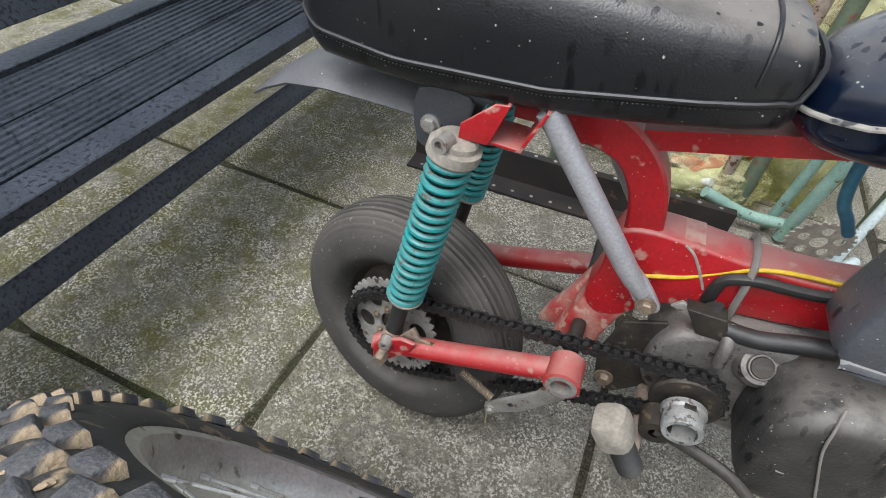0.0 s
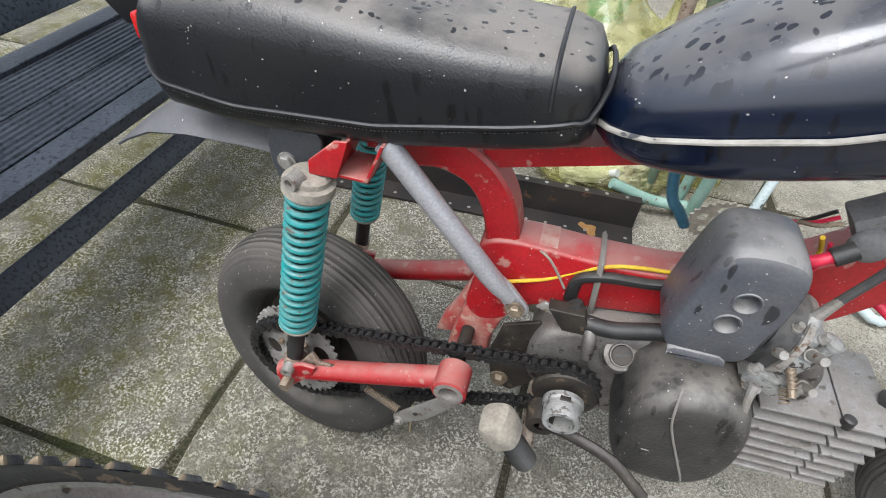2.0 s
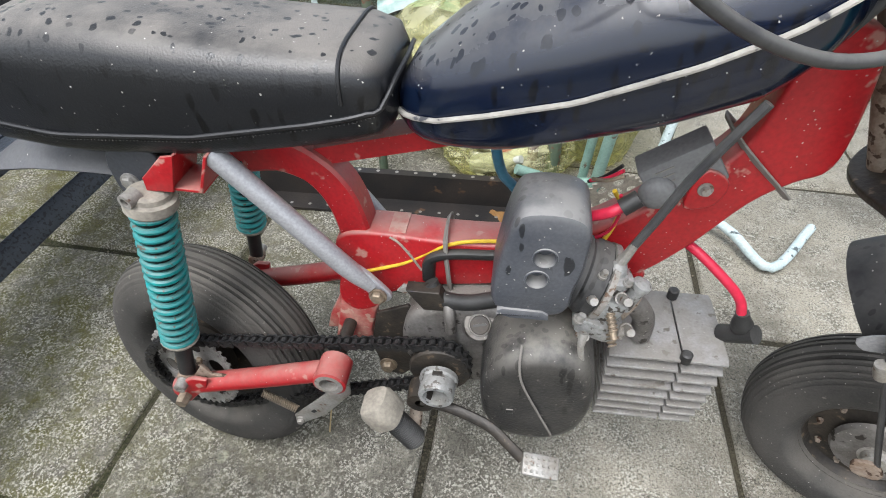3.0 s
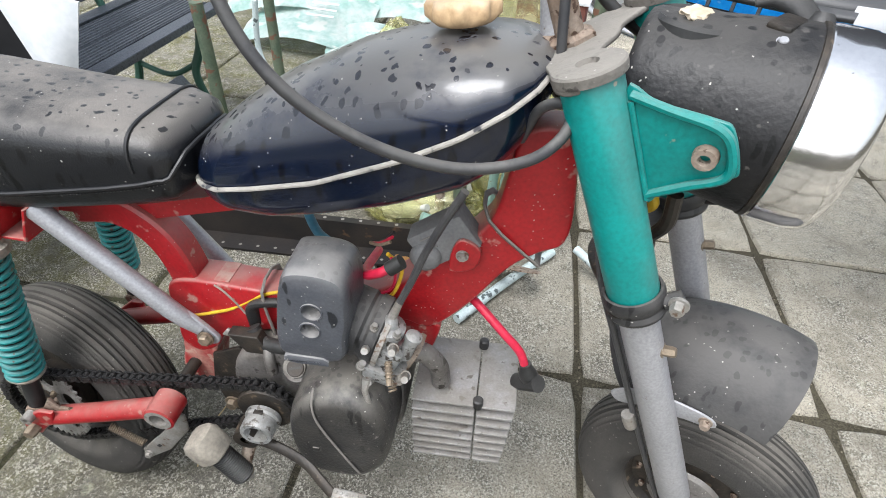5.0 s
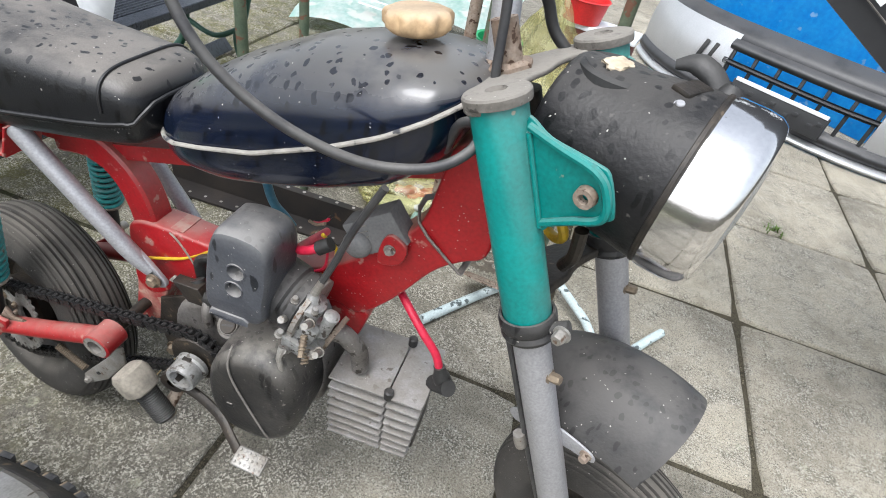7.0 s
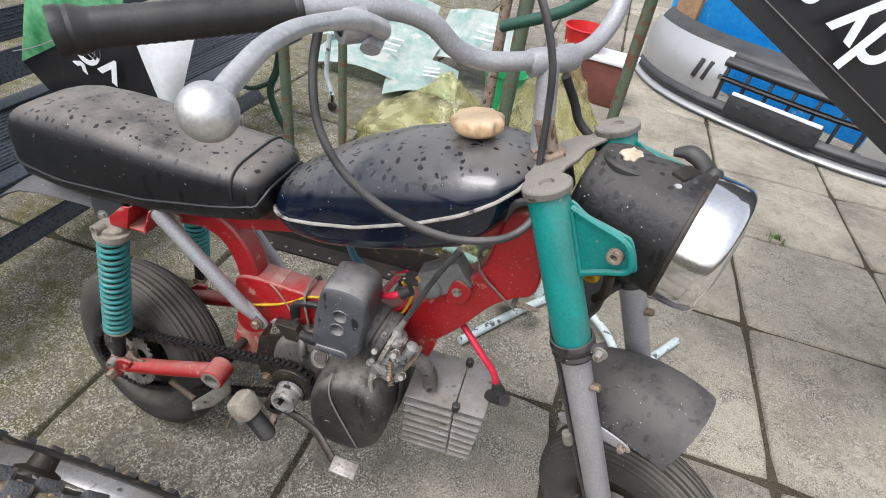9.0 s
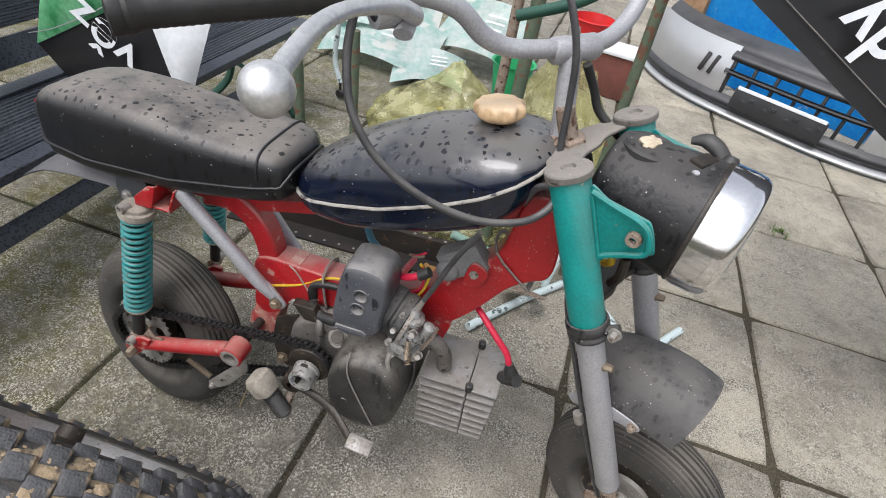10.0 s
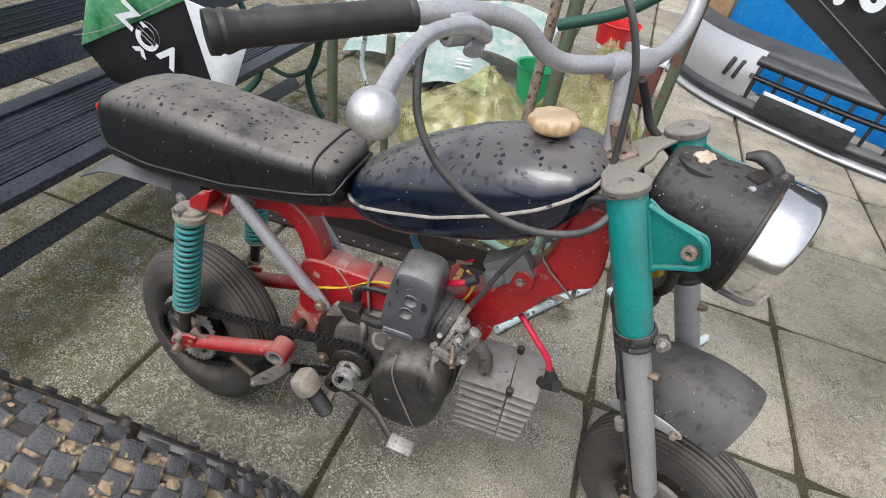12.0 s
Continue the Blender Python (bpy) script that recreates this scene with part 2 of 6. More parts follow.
def smooth_path(pts, n=6):
    """Catmull-Rom curve through the points."""
    P = [Vector(p) for p in pts]
    if len(P) < 3:
        return P
    P = [P[0] * 2 - P[1]] + P + [P[-1] * 2 - P[-2]]
    out = []
    for i in range(1, len(P) - 2):
        a, b, c, d = P[i - 1:i + 3]
        for k in range(n):
            t = k / n
            out.append(0.5 * ((2 * b) + (c - a) * t + (2 * a - 5 * b + 4 * c - d) * t * t + (3 * b - a - 3 * c + d) * t ** 3))
    out.append(P[-2])
    return out


def sweep(bm, pts, r, seg=12, closed=False, caps=True, flat=1.0):
    """A round tube along a line of points; r is one radius or one for each point."""
    P = [Vector(p) for p in pts]
    n = len(P)
    R = r if isinstance(r, (list, tuple)) else [r] * n
    rings = []
    up = None
    for i in range(n):
        a = P[(i - 1) % n] if (closed or i > 0) else P[i]
        b = P[(i + 1) % n] if (closed or i < n - 1) else P[i]
        d = (b - a).normalized()
        if up is None:
            up = d.orthogonal().normalized()
        up = (up - d * up.dot(d)).normalized()
        side = d.cross(up)
        rings.append([bm.verts.new(P[i] + R[i] * (math.cos(2 * math.pi * k / seg) * up + flat * math.sin(2 * math.pi * k / seg) * side)) for k in range(seg)])
    for i in range(n if closed else n - 1):
        A, B = rings[i], rings[(i + 1) % n]
        for k in range(seg):
            bm.faces.new((A[k], A[(k + 1) % seg], B[(k + 1) % seg], B[k]))
    if caps and not closed:
        bm.faces.new(rings[0][::-1])
        bm.faces.new(rings[-1])
    return bm


def tube(pts, r, seg=12, n=6, **k):
    return sweep(bm_new(), smooth_path(pts, n), r, seg, **k)


def axis_matrix(at, direction):
    return Matrix.Translation(at) @ Vector(direction).to_track_quat("Z", "Y").to_matrix().to_4x4()


def lathe(profile, m=None, seg=32, bm=None, closed=True):
    """Turn (radius, height) pairs about the z axis, then move by m."""
    bm = bm or bm_new()
    rings = []
    m = m or Matrix()
    for r, h in profile:
        if r < 1e-6:
            rings.append([bm.verts.new(m @ V(0, 0, h))])
        else:
            rings.append([bm.verts.new(m @ V(r * math.cos(2 * math.pi * k / seg), r * math.sin(2 * math.pi * k / seg), h)) for k in range(seg)])
    for A, B in zip(rings, rings[1:]):
        for k in range(seg):
            q = (k + 1) % seg
            if len(A) == 1 and len(B) == 1:
                continue
            if len(A) == 1:
                bm.faces.new((A[0], B[k], B[q]))
            elif len(B) == 1:
                bm.faces.new((A[k], A[q], B[0]))
            else:
                bm.faces.new((A[k], A[q], B[q], B[k]))
    return bm


def box(size, m=None, bevel=0.003, bm=None, seg=2):
    bm2 = bm_new()
    bmesh.ops.create_cube(bm2, size=1.0, matrix=Matrix.Diagonal((*size, 1)))
    if bevel:
        bmesh.ops.bevel(bm2, geom=list(bm2.edges), offset=bevel, segments=seg, affect="EDGES", profile=0.5)
    if m is not None:
        bm2.transform(m)
    return join(bm, bm2)


def join(bm, other):
    if bm is None:
        return other
    me = bpy.data.meshes.new("joined")
    other.to_mesh(me)
    other.free()
    bm.from_mesh(me)
    bpy.data.meshes.remove(me)
    return bm


def plate(outline, y0, y1, bevel=0.004, bm=None, m=None):
    """A flat outline of (x, z) pairs, given thickness from y0 to y1."""
    b = bm_new()
    A = [b.verts.new((x, y0, z)) for x, z in outline]
    B = [b.verts.new((x, y1, z)) for x, z in outline]
    fa = b.faces.new(A)
    fb = b.faces.new(B[::-1])
    n = len(A)
    for i in range(n):
        b.faces.new((A[i], B[i], B[(i + 1) % n], A[(i + 1) % n]))
    bmesh.ops.recalc_face_normals(b, faces=b.faces)
    if bevel:
        rim = [e for e in b.edges if (fa in e.link_faces) or (fb in e.link_faces)]
        bmesh.ops.bevel(b, geom=rim, offset=bevel, segments=3, affect="EDGES", profile=0.5)
    if m is not None:
        b.transform(m)
    return join(bm, b)


def rounded(pts, n=5):
    """A closed smooth outline through 2D points."""
    P = [Vector((x, z, 0)) for x, z in pts]
    out = []
    N = len(P)
    for i in range(N):
        a, b, c, d = P[i - 1], P[i], P[(i + 1) % N], P[(i + 2) % N]
        for k in range(n):
            t = k / n
            q = 0.5 * ((2 * b) + (c - a) * t + (2 * a - 5 * b + 4 * c - d) * t * t + (3 * b - a - 3 * c + d) * t ** 3)
            out.append((q.x, q.y))
    return out


def loft(sections, caps=True, bm=None):
    bm = bm or bm_new()
    rings = [[bm.verts.new(p) for p in s] for s in sections]
    n = len(rings[0])
    for A, B in zip(rings, rings[1:]):
        for k in range(n):
            bm.faces.new((A[k], A[(k + 1) % n], B[(k + 1) % n], B[k]))
    if caps:
        bm.faces.new(rings[0][::-1])
        bm.faces.new(rings[-1])
    return bm


def bolt(name, at, direction, r, parent, material=None, length=0.012, hexed=True, label=""):
    m = axis_matrix(at, direction)
    bm = lathe([(0, 0), (r, 0), (r, length * 0.7), (r * 0.85, length), (0, length)], m, 6 if hexed else 16)
    lathe([(r * 1.35, -0.002), (r * 1.35, 0.001), (0, 0.001)], m, 16, bm)
    return part(name, bm, material or M["bolt"], parent, label, angle=25)


def interp(table, x):
    return float(np.interp(x, [a for a, _ in table], [b for _, b in table]))

# ---- ground ----


def ground_material(name, base, second, moss, pale, stone_scale=1.0):
    m = bpy.data.materials.new(name)
    m.use_nodes = True
    N, K = m.node_tree.nodes, m.node_tree.links
    b = N["Principled BSDF"]
    geo = N.new("ShaderNodeNewGeometry")
    info = N.new("ShaderNodeObjectInfo")

    def noise_of(scale, detail=6.0, rough=0.6):
        t = N.new("ShaderNodeTexNoise")
        t.inputs["Scale"].default_value = scale * stone_scale
        t.inputs["Detail"].default_value = detail
        t.inputs["Roughness"].default_value = rough
        K.new(geo.outputs["Position"], t.inputs["Vector"])
        return t.outputs[0]

    def ramp(src, a, bb, lo=0.0, hi=1.0):
        r = N.new("ShaderNodeMapRange")
        r.inputs[1].default_value, r.inputs[2].default_value = a, bb
        r.inputs[3].default_value, r.inputs[4].default_value = lo, hi
        K.new(src, r.inputs[0])
        return r.outputs[0]

    def mixc(fac, a, c):
        x = N.new("ShaderNodeMix")
        x.data_type = "RGBA"
        K.new(fac, x.inputs[0])
        if isinstance(a, tuple):
            x.inputs[6].default_value = rgb(a)
        else:
            K.new(a, x.inputs[6])
        if isinstance(c, tuple):
            x.inputs[7].default_value = rgb(c)
        else:
            K.new(c, x.inputs[7])
        return x.outputs[2]

    def times(a, c):
        x = N.new("ShaderNodeMath")
        x.operation = "MULTIPLY"
        K.new(a, x.inputs[0])
        if isinstance(c, float):
            x.inputs[1].default_value = c
        else:
            K.new(c, x.inputs[1])
        return x.outputs[0]

    col = mixc(ramp(noise_of(5.0), 0.35, 0.65), base, second)
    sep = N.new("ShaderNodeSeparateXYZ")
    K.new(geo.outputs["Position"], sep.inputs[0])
    # the paving grows paler from low x by the bench to high x, unevenly
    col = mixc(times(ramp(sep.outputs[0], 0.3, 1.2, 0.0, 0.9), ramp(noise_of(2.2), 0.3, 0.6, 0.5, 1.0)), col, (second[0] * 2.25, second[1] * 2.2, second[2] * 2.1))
    grain = noise_of(300.0, 3.0, 0.75)
    col = mixc(ramp(grain, 0.46, 0.66, 0, 0.62), col, tuple(c * 0.42 for c in base))
    vor = N.new("ShaderNodeTexVoronoi")
    vor.inputs["Scale"].default_value = 75.0
    K.new(geo.outputs["Position"], vor.inputs["Vector"])
    chips = times(ramp(vor.outputs["Distance"], 0.26, 0.14), ramp(vor.outputs["Color"], 0.78, 0.82))
    col = mixc(times(chips, 0.7), col, (0.40, 0.37, 0.30))
    # broad damp stains and rubbed patches
    col = mixc(times(ramp(noise_of(11.0, 8.0, 0.7), 0.50, 0.64), 0.6), col, tuple(c * 0.55 for c in base))
    col = mixc(times(ramp(noise_of(3.1, 7.0, 0.65), 0.46, 0.62), 0.5), col, tuple(c * 0.62 for c in base))
    col = mixc(times(ramp(noise_of(34.0, 10.0, 0.8), 0.53, 0.60), 0.45), col, tuple(c * 1.7 for c in second))
    # lichen rings
    vor2 = N.new("ShaderNodeTexVoronoi")
    vor2.inputs["Scale"].default_value = 16.0
    K.new(geo.outputs["Position"], vor2.inputs["Vector"])
    lich = times(ramp(vor2.outputs["Distance"], 0.24, 0.15), ramp(vor2.outputs["Color"], 0.80, 0.84))
    col = mixc(times(lich, ramp(noise_of(120.0), 0.4, 0.6, 0.1, 0.7)), col, (0.33, 0.33, 0.24))
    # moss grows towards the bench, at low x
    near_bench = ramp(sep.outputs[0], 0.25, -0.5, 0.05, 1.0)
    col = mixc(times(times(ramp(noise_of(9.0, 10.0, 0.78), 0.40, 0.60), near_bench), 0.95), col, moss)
    # worn pale aggregate showing through the film of dirt
    wear = times(ramp(noise_of(190.0, 5.0, 0.72), 0.515, 0.545, 0.0, 0.78), ramp(noise_of(11.0, 9.0, 0.75), 0.42, 0.56, 0.10, 1.0))
    col = mixc(wear, col, pale)
    pores = times(ramp(noise_of(230.0, 4.0, 0.8), 0.455, 0.425), ramp(noise_of(24.0, 6.0, 0.7), 0.36, 0.56, 0.20, 0.80))
    col = mixc(pores, col, tuple(c * 0.30 for c in base))
    vor3 = N.new("ShaderNodeTexVoronoi")
    vor3.inputs["Scale"].default_value = 46.0
    K.new(geo.outputs["Position"], vor3.inputs["Vector"])
    shells = times(ramp(vor3.outputs["Distance"], 0.17, 0.13), ramp(vor3.outputs["Color"], 0.88, 0.89))
    col = mixc(times(shells, 0.85), col, (0.56, 0.53, 0.46))
    tone = N.new("ShaderNodeHueSaturation")
    K.new(ramp(info.outputs["Random"], 0, 1, 0.84, 1.14), tone.inputs["Value"])
    K.new(col, tone.inputs["Color"])
    K.new(tone.outputs[0], b.inputs["Base Color"])
    b.inputs["Roughness"].default_value = 0.88
    b.inputs["Specular IOR Level"].default_value = 0.2
    bp = N.new("ShaderNodeBump")
    bp.inputs["Strength"].default_value = 0.9
    bp.inputs["Distance"].default_value = 0.003
    add = N.new("ShaderNodeMath")
    add.operation = "ADD"
    K.new(grain, add.inputs[0])
    K.new(noise_of(40.0), add.inputs[1])
    K.new(add.outputs[0], bp.inputs["Height"])
    K.new(bp.outputs[0], b.inputs["Normal"])
    return m


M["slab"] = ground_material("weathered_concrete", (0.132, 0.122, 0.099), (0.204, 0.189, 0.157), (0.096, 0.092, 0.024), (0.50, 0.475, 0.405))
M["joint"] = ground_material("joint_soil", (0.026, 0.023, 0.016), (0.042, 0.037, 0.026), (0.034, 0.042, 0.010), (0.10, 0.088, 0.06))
bm = bm_new()
bmesh.ops.create_grid(bm, x_segments=8, y_segments=8, size=400)
bm.transform(Matrix.Translation((0, 0, -0.014)))
ground = solo("ground", bm, M["joint"], "mossy soil between and around paving slabs", "ground", kind="structure", smooth=False)

# paving slabs in straight rows
GX, GY, GROUND_TURN = 0.603, 0.643, -2.3
CORNER = pose(1.590, 0.300, 0, 0, 0, GROUND_TURN)


def slab_mesh(seed):
    rnd = random.Random(seed)
    w, h = GX - 0.011, GY - 0.011
    top, low = [], []
    n = 7
    per = []
    for e in range(4):
        for k in range(n):
            t = k / n
            c = [(-1 + 2 * t, -1), (1, -1 + 2 * t), (1 - 2 * t, 1), (-1, 1 - 2 * t)][e]
            per.append(c)
    bm = bm_new()
    for cx_, cy_ in per:
        j = rnd.uniform(0, 0.006)
        corner = 0.008 if abs(cx_) == 1 and abs(cy_) == 1 else 0.0
        sx_, sy_ = w / 2 - j * 0.5 - corner, h / 2 - j * 0.5 - corner
        low.append(bm.verts.new((cx_ * w / 2, cy_ * h / 2, -0.05)))
        top.append((bm.verts.new((cx_ * (sx_ - 0.001), cy_ * (sy_ - 0.001), -0.006 - rnd.uniform(0, 0.003))), bm.verts.new((cx_ * (sx_ - 0.007), cy_ * (sy_ - 0.007), rnd.uniform(-0.0012, 0.0)))))
    m_ = len(per)
    for k in range(m_):
        q = (k + 1) % m_
        bm.faces.new((low[k], low[q], top[q][0], top[k][0]))
        bm.faces.new((top[k][0], top[q][0], top[q][1], top[k][1]))
    bm.faces.new([t[1] for t in top])
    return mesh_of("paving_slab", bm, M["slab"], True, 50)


slab_meshes = [slab_mesh(s) for s in range(5)]
rs = random.Random(4)
for i in range(-12, 9):
    for j in range(-6, 13):
        ob = new("paving_slab", slab_meshes[rs.randrange(5)])
        ob.parent = ground
        ob.matrix_basis = CORNER @ pose(GX * (i + 0.5), GY * (j + 0.5) + rs.uniform(-0.003, 0.003), rs.uniform(-0.003, 0.0), rs.uniform(-0.25, 0.25), rs.uniform(-0.25, 0.25), rs.uniform(-0.3, 0.3) + rs.choice((0, 180)))

# ---- the moped ----
moped = thing("moped", "small red moped with black seat, dark blue tank and teal springs", "moped")
WR = 0.200          # tyre radius
RA = V(-0.012, 0.0, 0.190)    # rear axle


def tyre_mesh(R=WR, half=0.054, ribs=13):
    prof = []
    N = 8 * ribs
    for i in range(N + 1):
        a = -125 + 250 * i / N
        s, c = math.sin(radians(a)), math.cos(radians(a))
        y = half * math.copysign(abs(s) ** 0.85, s)
        r = R - 0.062 + 0.062 * (abs(c) ** 0.7 if c > 0 else -abs(c) ** 0.9 * 0.55)
        if abs(a) < 72:
            u = (a + 72) / 144 * ribs
            w = u - math.floor(u)
            r -= 0.0070 * (1 if w < 0.28 else 0)
        elif abs(a) < 78:
            r -= 0.001
        prof.append((r, y))
    prof += [(R - 0.098, half * 0.55), (R - 0.098, -half * 0.55)]
    prof.append(prof[0])
    return prof


def wheel(m, front):
    w = part("wheel", lathe(tyre_mesh()[-3:] + tyre_mesh()[:1], m, 48), M["rubber"], moped)
    part("tyre", lathe(tyre_mesh(), m, 120), M["rubber"], w, "ribbed worn rubber tyre", angle=50)
    rim = [(0.020, 0.022), (0.055, 0.020), (0.075, 0.010), (0.094, 0.012), (0.106, 0.034), (0.112, 0.036), (0.112, 0.030),
           (0.108, -0.030), (0.112, -0.036), (0.106, -0.034), (0.094, -0.012), (0.075, -0.010), (0.055, -0.020), (0.020, -0.022)]
    part("rim", lathe(rim, m, 48), M["greasy"], w, "dark dirty pressed steel rim")
    hub = [(0, -0.052), (0.018, -0.052), (0.020, -0.040), (0.046, -0.034), (0.048, 0.034), (0.020, 0.040), (0.018, 0.052), (0, 0.052)]
    part("hub", lathe(hub, m, 32), M["steel"] if front else M["greasy"], w)
    if front:
        cov = [(0, 0.040), (0.050, 0.038), (0.060, 0.034), (0.064, 0.026)]
        part("hub_cover", lathe(cov, m, 32), M["alu"], w, "grey hub cover")
        for k in range(10):
            a = 2 * math.pi * k / 10
            bolt("nut", m @ V(0.082 * math.cos(a), 0.082 * math.sin(a), 0.014), (m.to_3x3() @ V(0, 0, 1)), 0.004, w, M["rust"], 0.006)
    return w


YM = axis_matrix((0, 0, 0), (0, -1, 0))
WTURN = pose(0, 0, 0, -8.0, 0, -12.0)      # the rear wheel sits askew in the swing arm
RW = 1.05
wheel(Matrix.Translation((-0.029, -0.010, 0.176)) @ WTURN @ Matrix.Scale(RW, 4) @ YM, False)


# rear sprocket with six round holes and teeth
def ring_plate(r0, r1, holes, hole_r, hole_at, teeth, tooth, y, th):
    bm = bm_new()
    seg = teeth * 4 if teeth else 72
    outer = []
    for k in range(seg):
        a = 2 * math.pi * k / seg
        r = r1 + (tooth if teeth and k % 4 in (1, 2) else 0)
        outer.append((r * math.cos(a), r * math.sin(a)))
    loops = [outer, [(r0 * math.cos(2 * math.pi * k / 32), r0 * math.sin(2 * math.pi * k / 32)) for k in range(32)]]
    for h in range(holes):
        a = 2 * math.pi * (h + 0.3) / holes
        loops.append([(hole_at * math.cos(a) + hole_r * math.cos(2 * math.pi * k / 20), hole_at * math.sin(a) + hole_r * math.sin(2 * math.pi * k / 20)) for k in range(20)])
    edges = []
    for lp in loops:
        vs = [bm.verts.new((x, y, z)) for x, z in lp]
        edges += [bm.edges.new((vs[i], vs[(i + 1) % len(vs)])) for i in range(len(vs))]
    bmesh.ops.triangle_fill(bm, use_beauty=True, use_dissolve=False, edges=edges)
    ext = bmesh.ops.extrude_face_region(bm, geom=list(bm.faces))
    for v in ext["geom"]:
        if isinstance(v, bmesh.types.BMVert):
            v.co.y += th
    return bm


sp = ring_plate(0.022, 0.080, 6, 0.0165, 0.052, 40, 0.006, -0.004, 0.004)
SPC = RA + V(0.002, 0, 0.018)      # centre of the rear sprocket
sp.transform(Matrix.Translation(SPC) @ WTURN @ Matrix.Translation((0, -0.082, 0)))
rear_sprocket = part("rear_sprocket", sp, M["sprocket"], moped, "drilled grey steel sprocket", smooth=False)
part("drum", lathe([(0, -0.078), (0.058, -0.078), (0.060, -0.060), (0.03, -0.045), (0, -0.045)], Matrix.Translation(SPC) @ WTURN @ axis_matrix((0, -0.125, 0), (0, -1, 0)), 40), M["greasy"], rear_sprocket)
for k in range(6):
    a = 2 * math.pi * (k + 0.8) / 6
    bolt("sprocket_bolt", SPC + (WTURN @ V(0.030 * math.cos(a), -0.086, 0.030 * math.sin(a))), (0, -1, 0), 0.005, rear_sprocket, M["bolt"], 0.006)

# swing arm
swing = part("swing_arm", tube([(-0.034, -0.118, 0.214), (0.006, -0.118, 0.230), (0.105, -0.116, 0.258), (0.233, -0.120, 0.306)], 0.0165, 18), M["red"], moped, "red tubular swing arm with dusty top")
part("arm", tube([(-0.034, 0.118, 0.212), (0.006, 0.118, 0.228), (0.12, 0.112, 0.262), (0.255, 0.108, 0.305)], 0.0185, 16), M["red"], swing)
part("axle_plate", plate([(-0.036, 0.194), (-0.034, 0.226), (-0.020, 0.246), (0.012, 0.264), (0.034, 0.262), (0.028, 0.240), (0.000, 0.212), (-0.014, 0.196)], -0.134, -0.126, 0.003), M["red"], swing)
part("axle_plate", plate([(-0.054, 0.178), (-0.052, 0.215), (0.006, 0.262), (0.031, 0.262), (0.026, 0.236), (-0.029, 0.180)], 0.126, 0.136, 0.003), M["red"], swing)
part("gusset", plate([(-0.006, 0.238), (0.028, 0.285), (0.038, 0.262), (0.061, 0.262), (0.026, 0.238)], -0.122, -0.116, 0.002), M["rust"], swing, "worn torn metal gusset")
part("pivot_tube", lathe([(0.0175, 0.0), (0.0175, -0.046), (0.027, -0.046), (0.027, -0.012), (0.0275, 0.0), (0.0235, 0.002), (0.0225, -0.006), (0.0175, -0.008)], axis_matrix((0.245, -0.148, 0.314), (0, -1, 0)) @ Matrix.Scale(0.88, 4), 32), M["red"], swing)
part("pivot_shaft", lathe([(0, -0.30), (0.010, -0.30), (0.010, -0.02), (0, -0.02)], axis_matrix((0.245, -0.148, 0.314), (0, -1, 0)), 20), M["greasy"], swing)
part("bush", lathe([(0.0135, -0.012), (0.0135, 0.002), (0.0205, 0.002), (0.0205, -0.006), (0.0155, -0.012)], axis_matrix((0.245, -0.148, 0.314), (0, -1, 0)), 28), M["steel"], swing, "bare metal pivot bush")
bolt("axle_nut", (-0.016, -0.132, 0.216), (0, -1, 0), 0.0105, swing, M["bolt"], 0.02)
part("axle", lathe([(0, -0.14), (0.0065, -0.14), (0.0065, 0.14), (0, 0.14)], axis_matrix((-0.016, 0, 0.216), (0, -1, 0)), 12), M["rust"], swing)


# shock absorbers
def shock(y):
    top, bot = V(0.060, y * 0.78, 0.594), V(-0.010, y * 0.96, 0.248)
    d = (bot - top).normalized()
    s = part("shock_absorber", sweep(bm_new(), [top + d * 0.01, bot], 0.0125, 16), M["black"], moped)
    up = axis_matrix(top, -d)
    part("top_cap", lathe([(0, 0.003), (0.020, 0.003), (0.024, 0.0), (0.025, -0.006), (0.0305, -0.008), (0.0310, -0.020), (0.028, -0.024), (0, -0.024)], up, 28), M["worn"], s, "corroded pale metal spring cap")
    n, turns = 17 * 16, 16.5
    a, b = top + d * 0.026, top + d * 0.262
    sx = V(1, 0, 0) - d * d.x
    sx.normalize()
    sy = d.cross(sx)
    pts = []
    for i in range(n + 1):
        t = i / n
        r = 0.0228
        an = 2 * math.pi * turns * t
        pts.append(a.lerp(b, t) + r * (math.cos(an) * sx + math.sin(an) * sy))
    part("spring", sweep(bm_new(), pts, 0.0044, 8), M["spring_teal"], s, "teal coil spring with worn paint")
    part("spring_core", sweep(bm_new(), [a, b], 0.0150, 18), M["black"], s)
    part("spring_seat", lathe([(0, -0.268), (0.024, -0.268), (0.027, -0.262), (0.025, -0.258), (0, -0.258)], up, 24), M["worn"], s)
    part("eye", lathe([(0, -0.014), (0.012, -0.014), (0.014, -0.008), (0.014, 0.008), (0.012, 0.014), (0, 0.014)], axis_matrix(bot, (0, 1, 0)), 20), M["rust"], s)
    sg = -1 if y < 0 else 1
    part("stud", lathe([(0.0055, 0.010), (0.0055, 0.018), (0.0095, 0.018), (0.0100, 0.0), (0, 0)], axis_matrix(top + V(-0.006, sg * 0.012, 0.004), (-0.25, sg, 0)), 18), M["steel"], s, "hollow steel stud")
    part("stud", lathe([(0.004, 0.012), (0.004, 0.020), (0.009, 0.020), (0.010, 0.0), (0, 0)], axis_matrix(bot + V(0, sg * 0.010, 0), (0, sg, 0)), 18), M["steel"], s)
    return s


shock(-0.120)
shock(0.165)

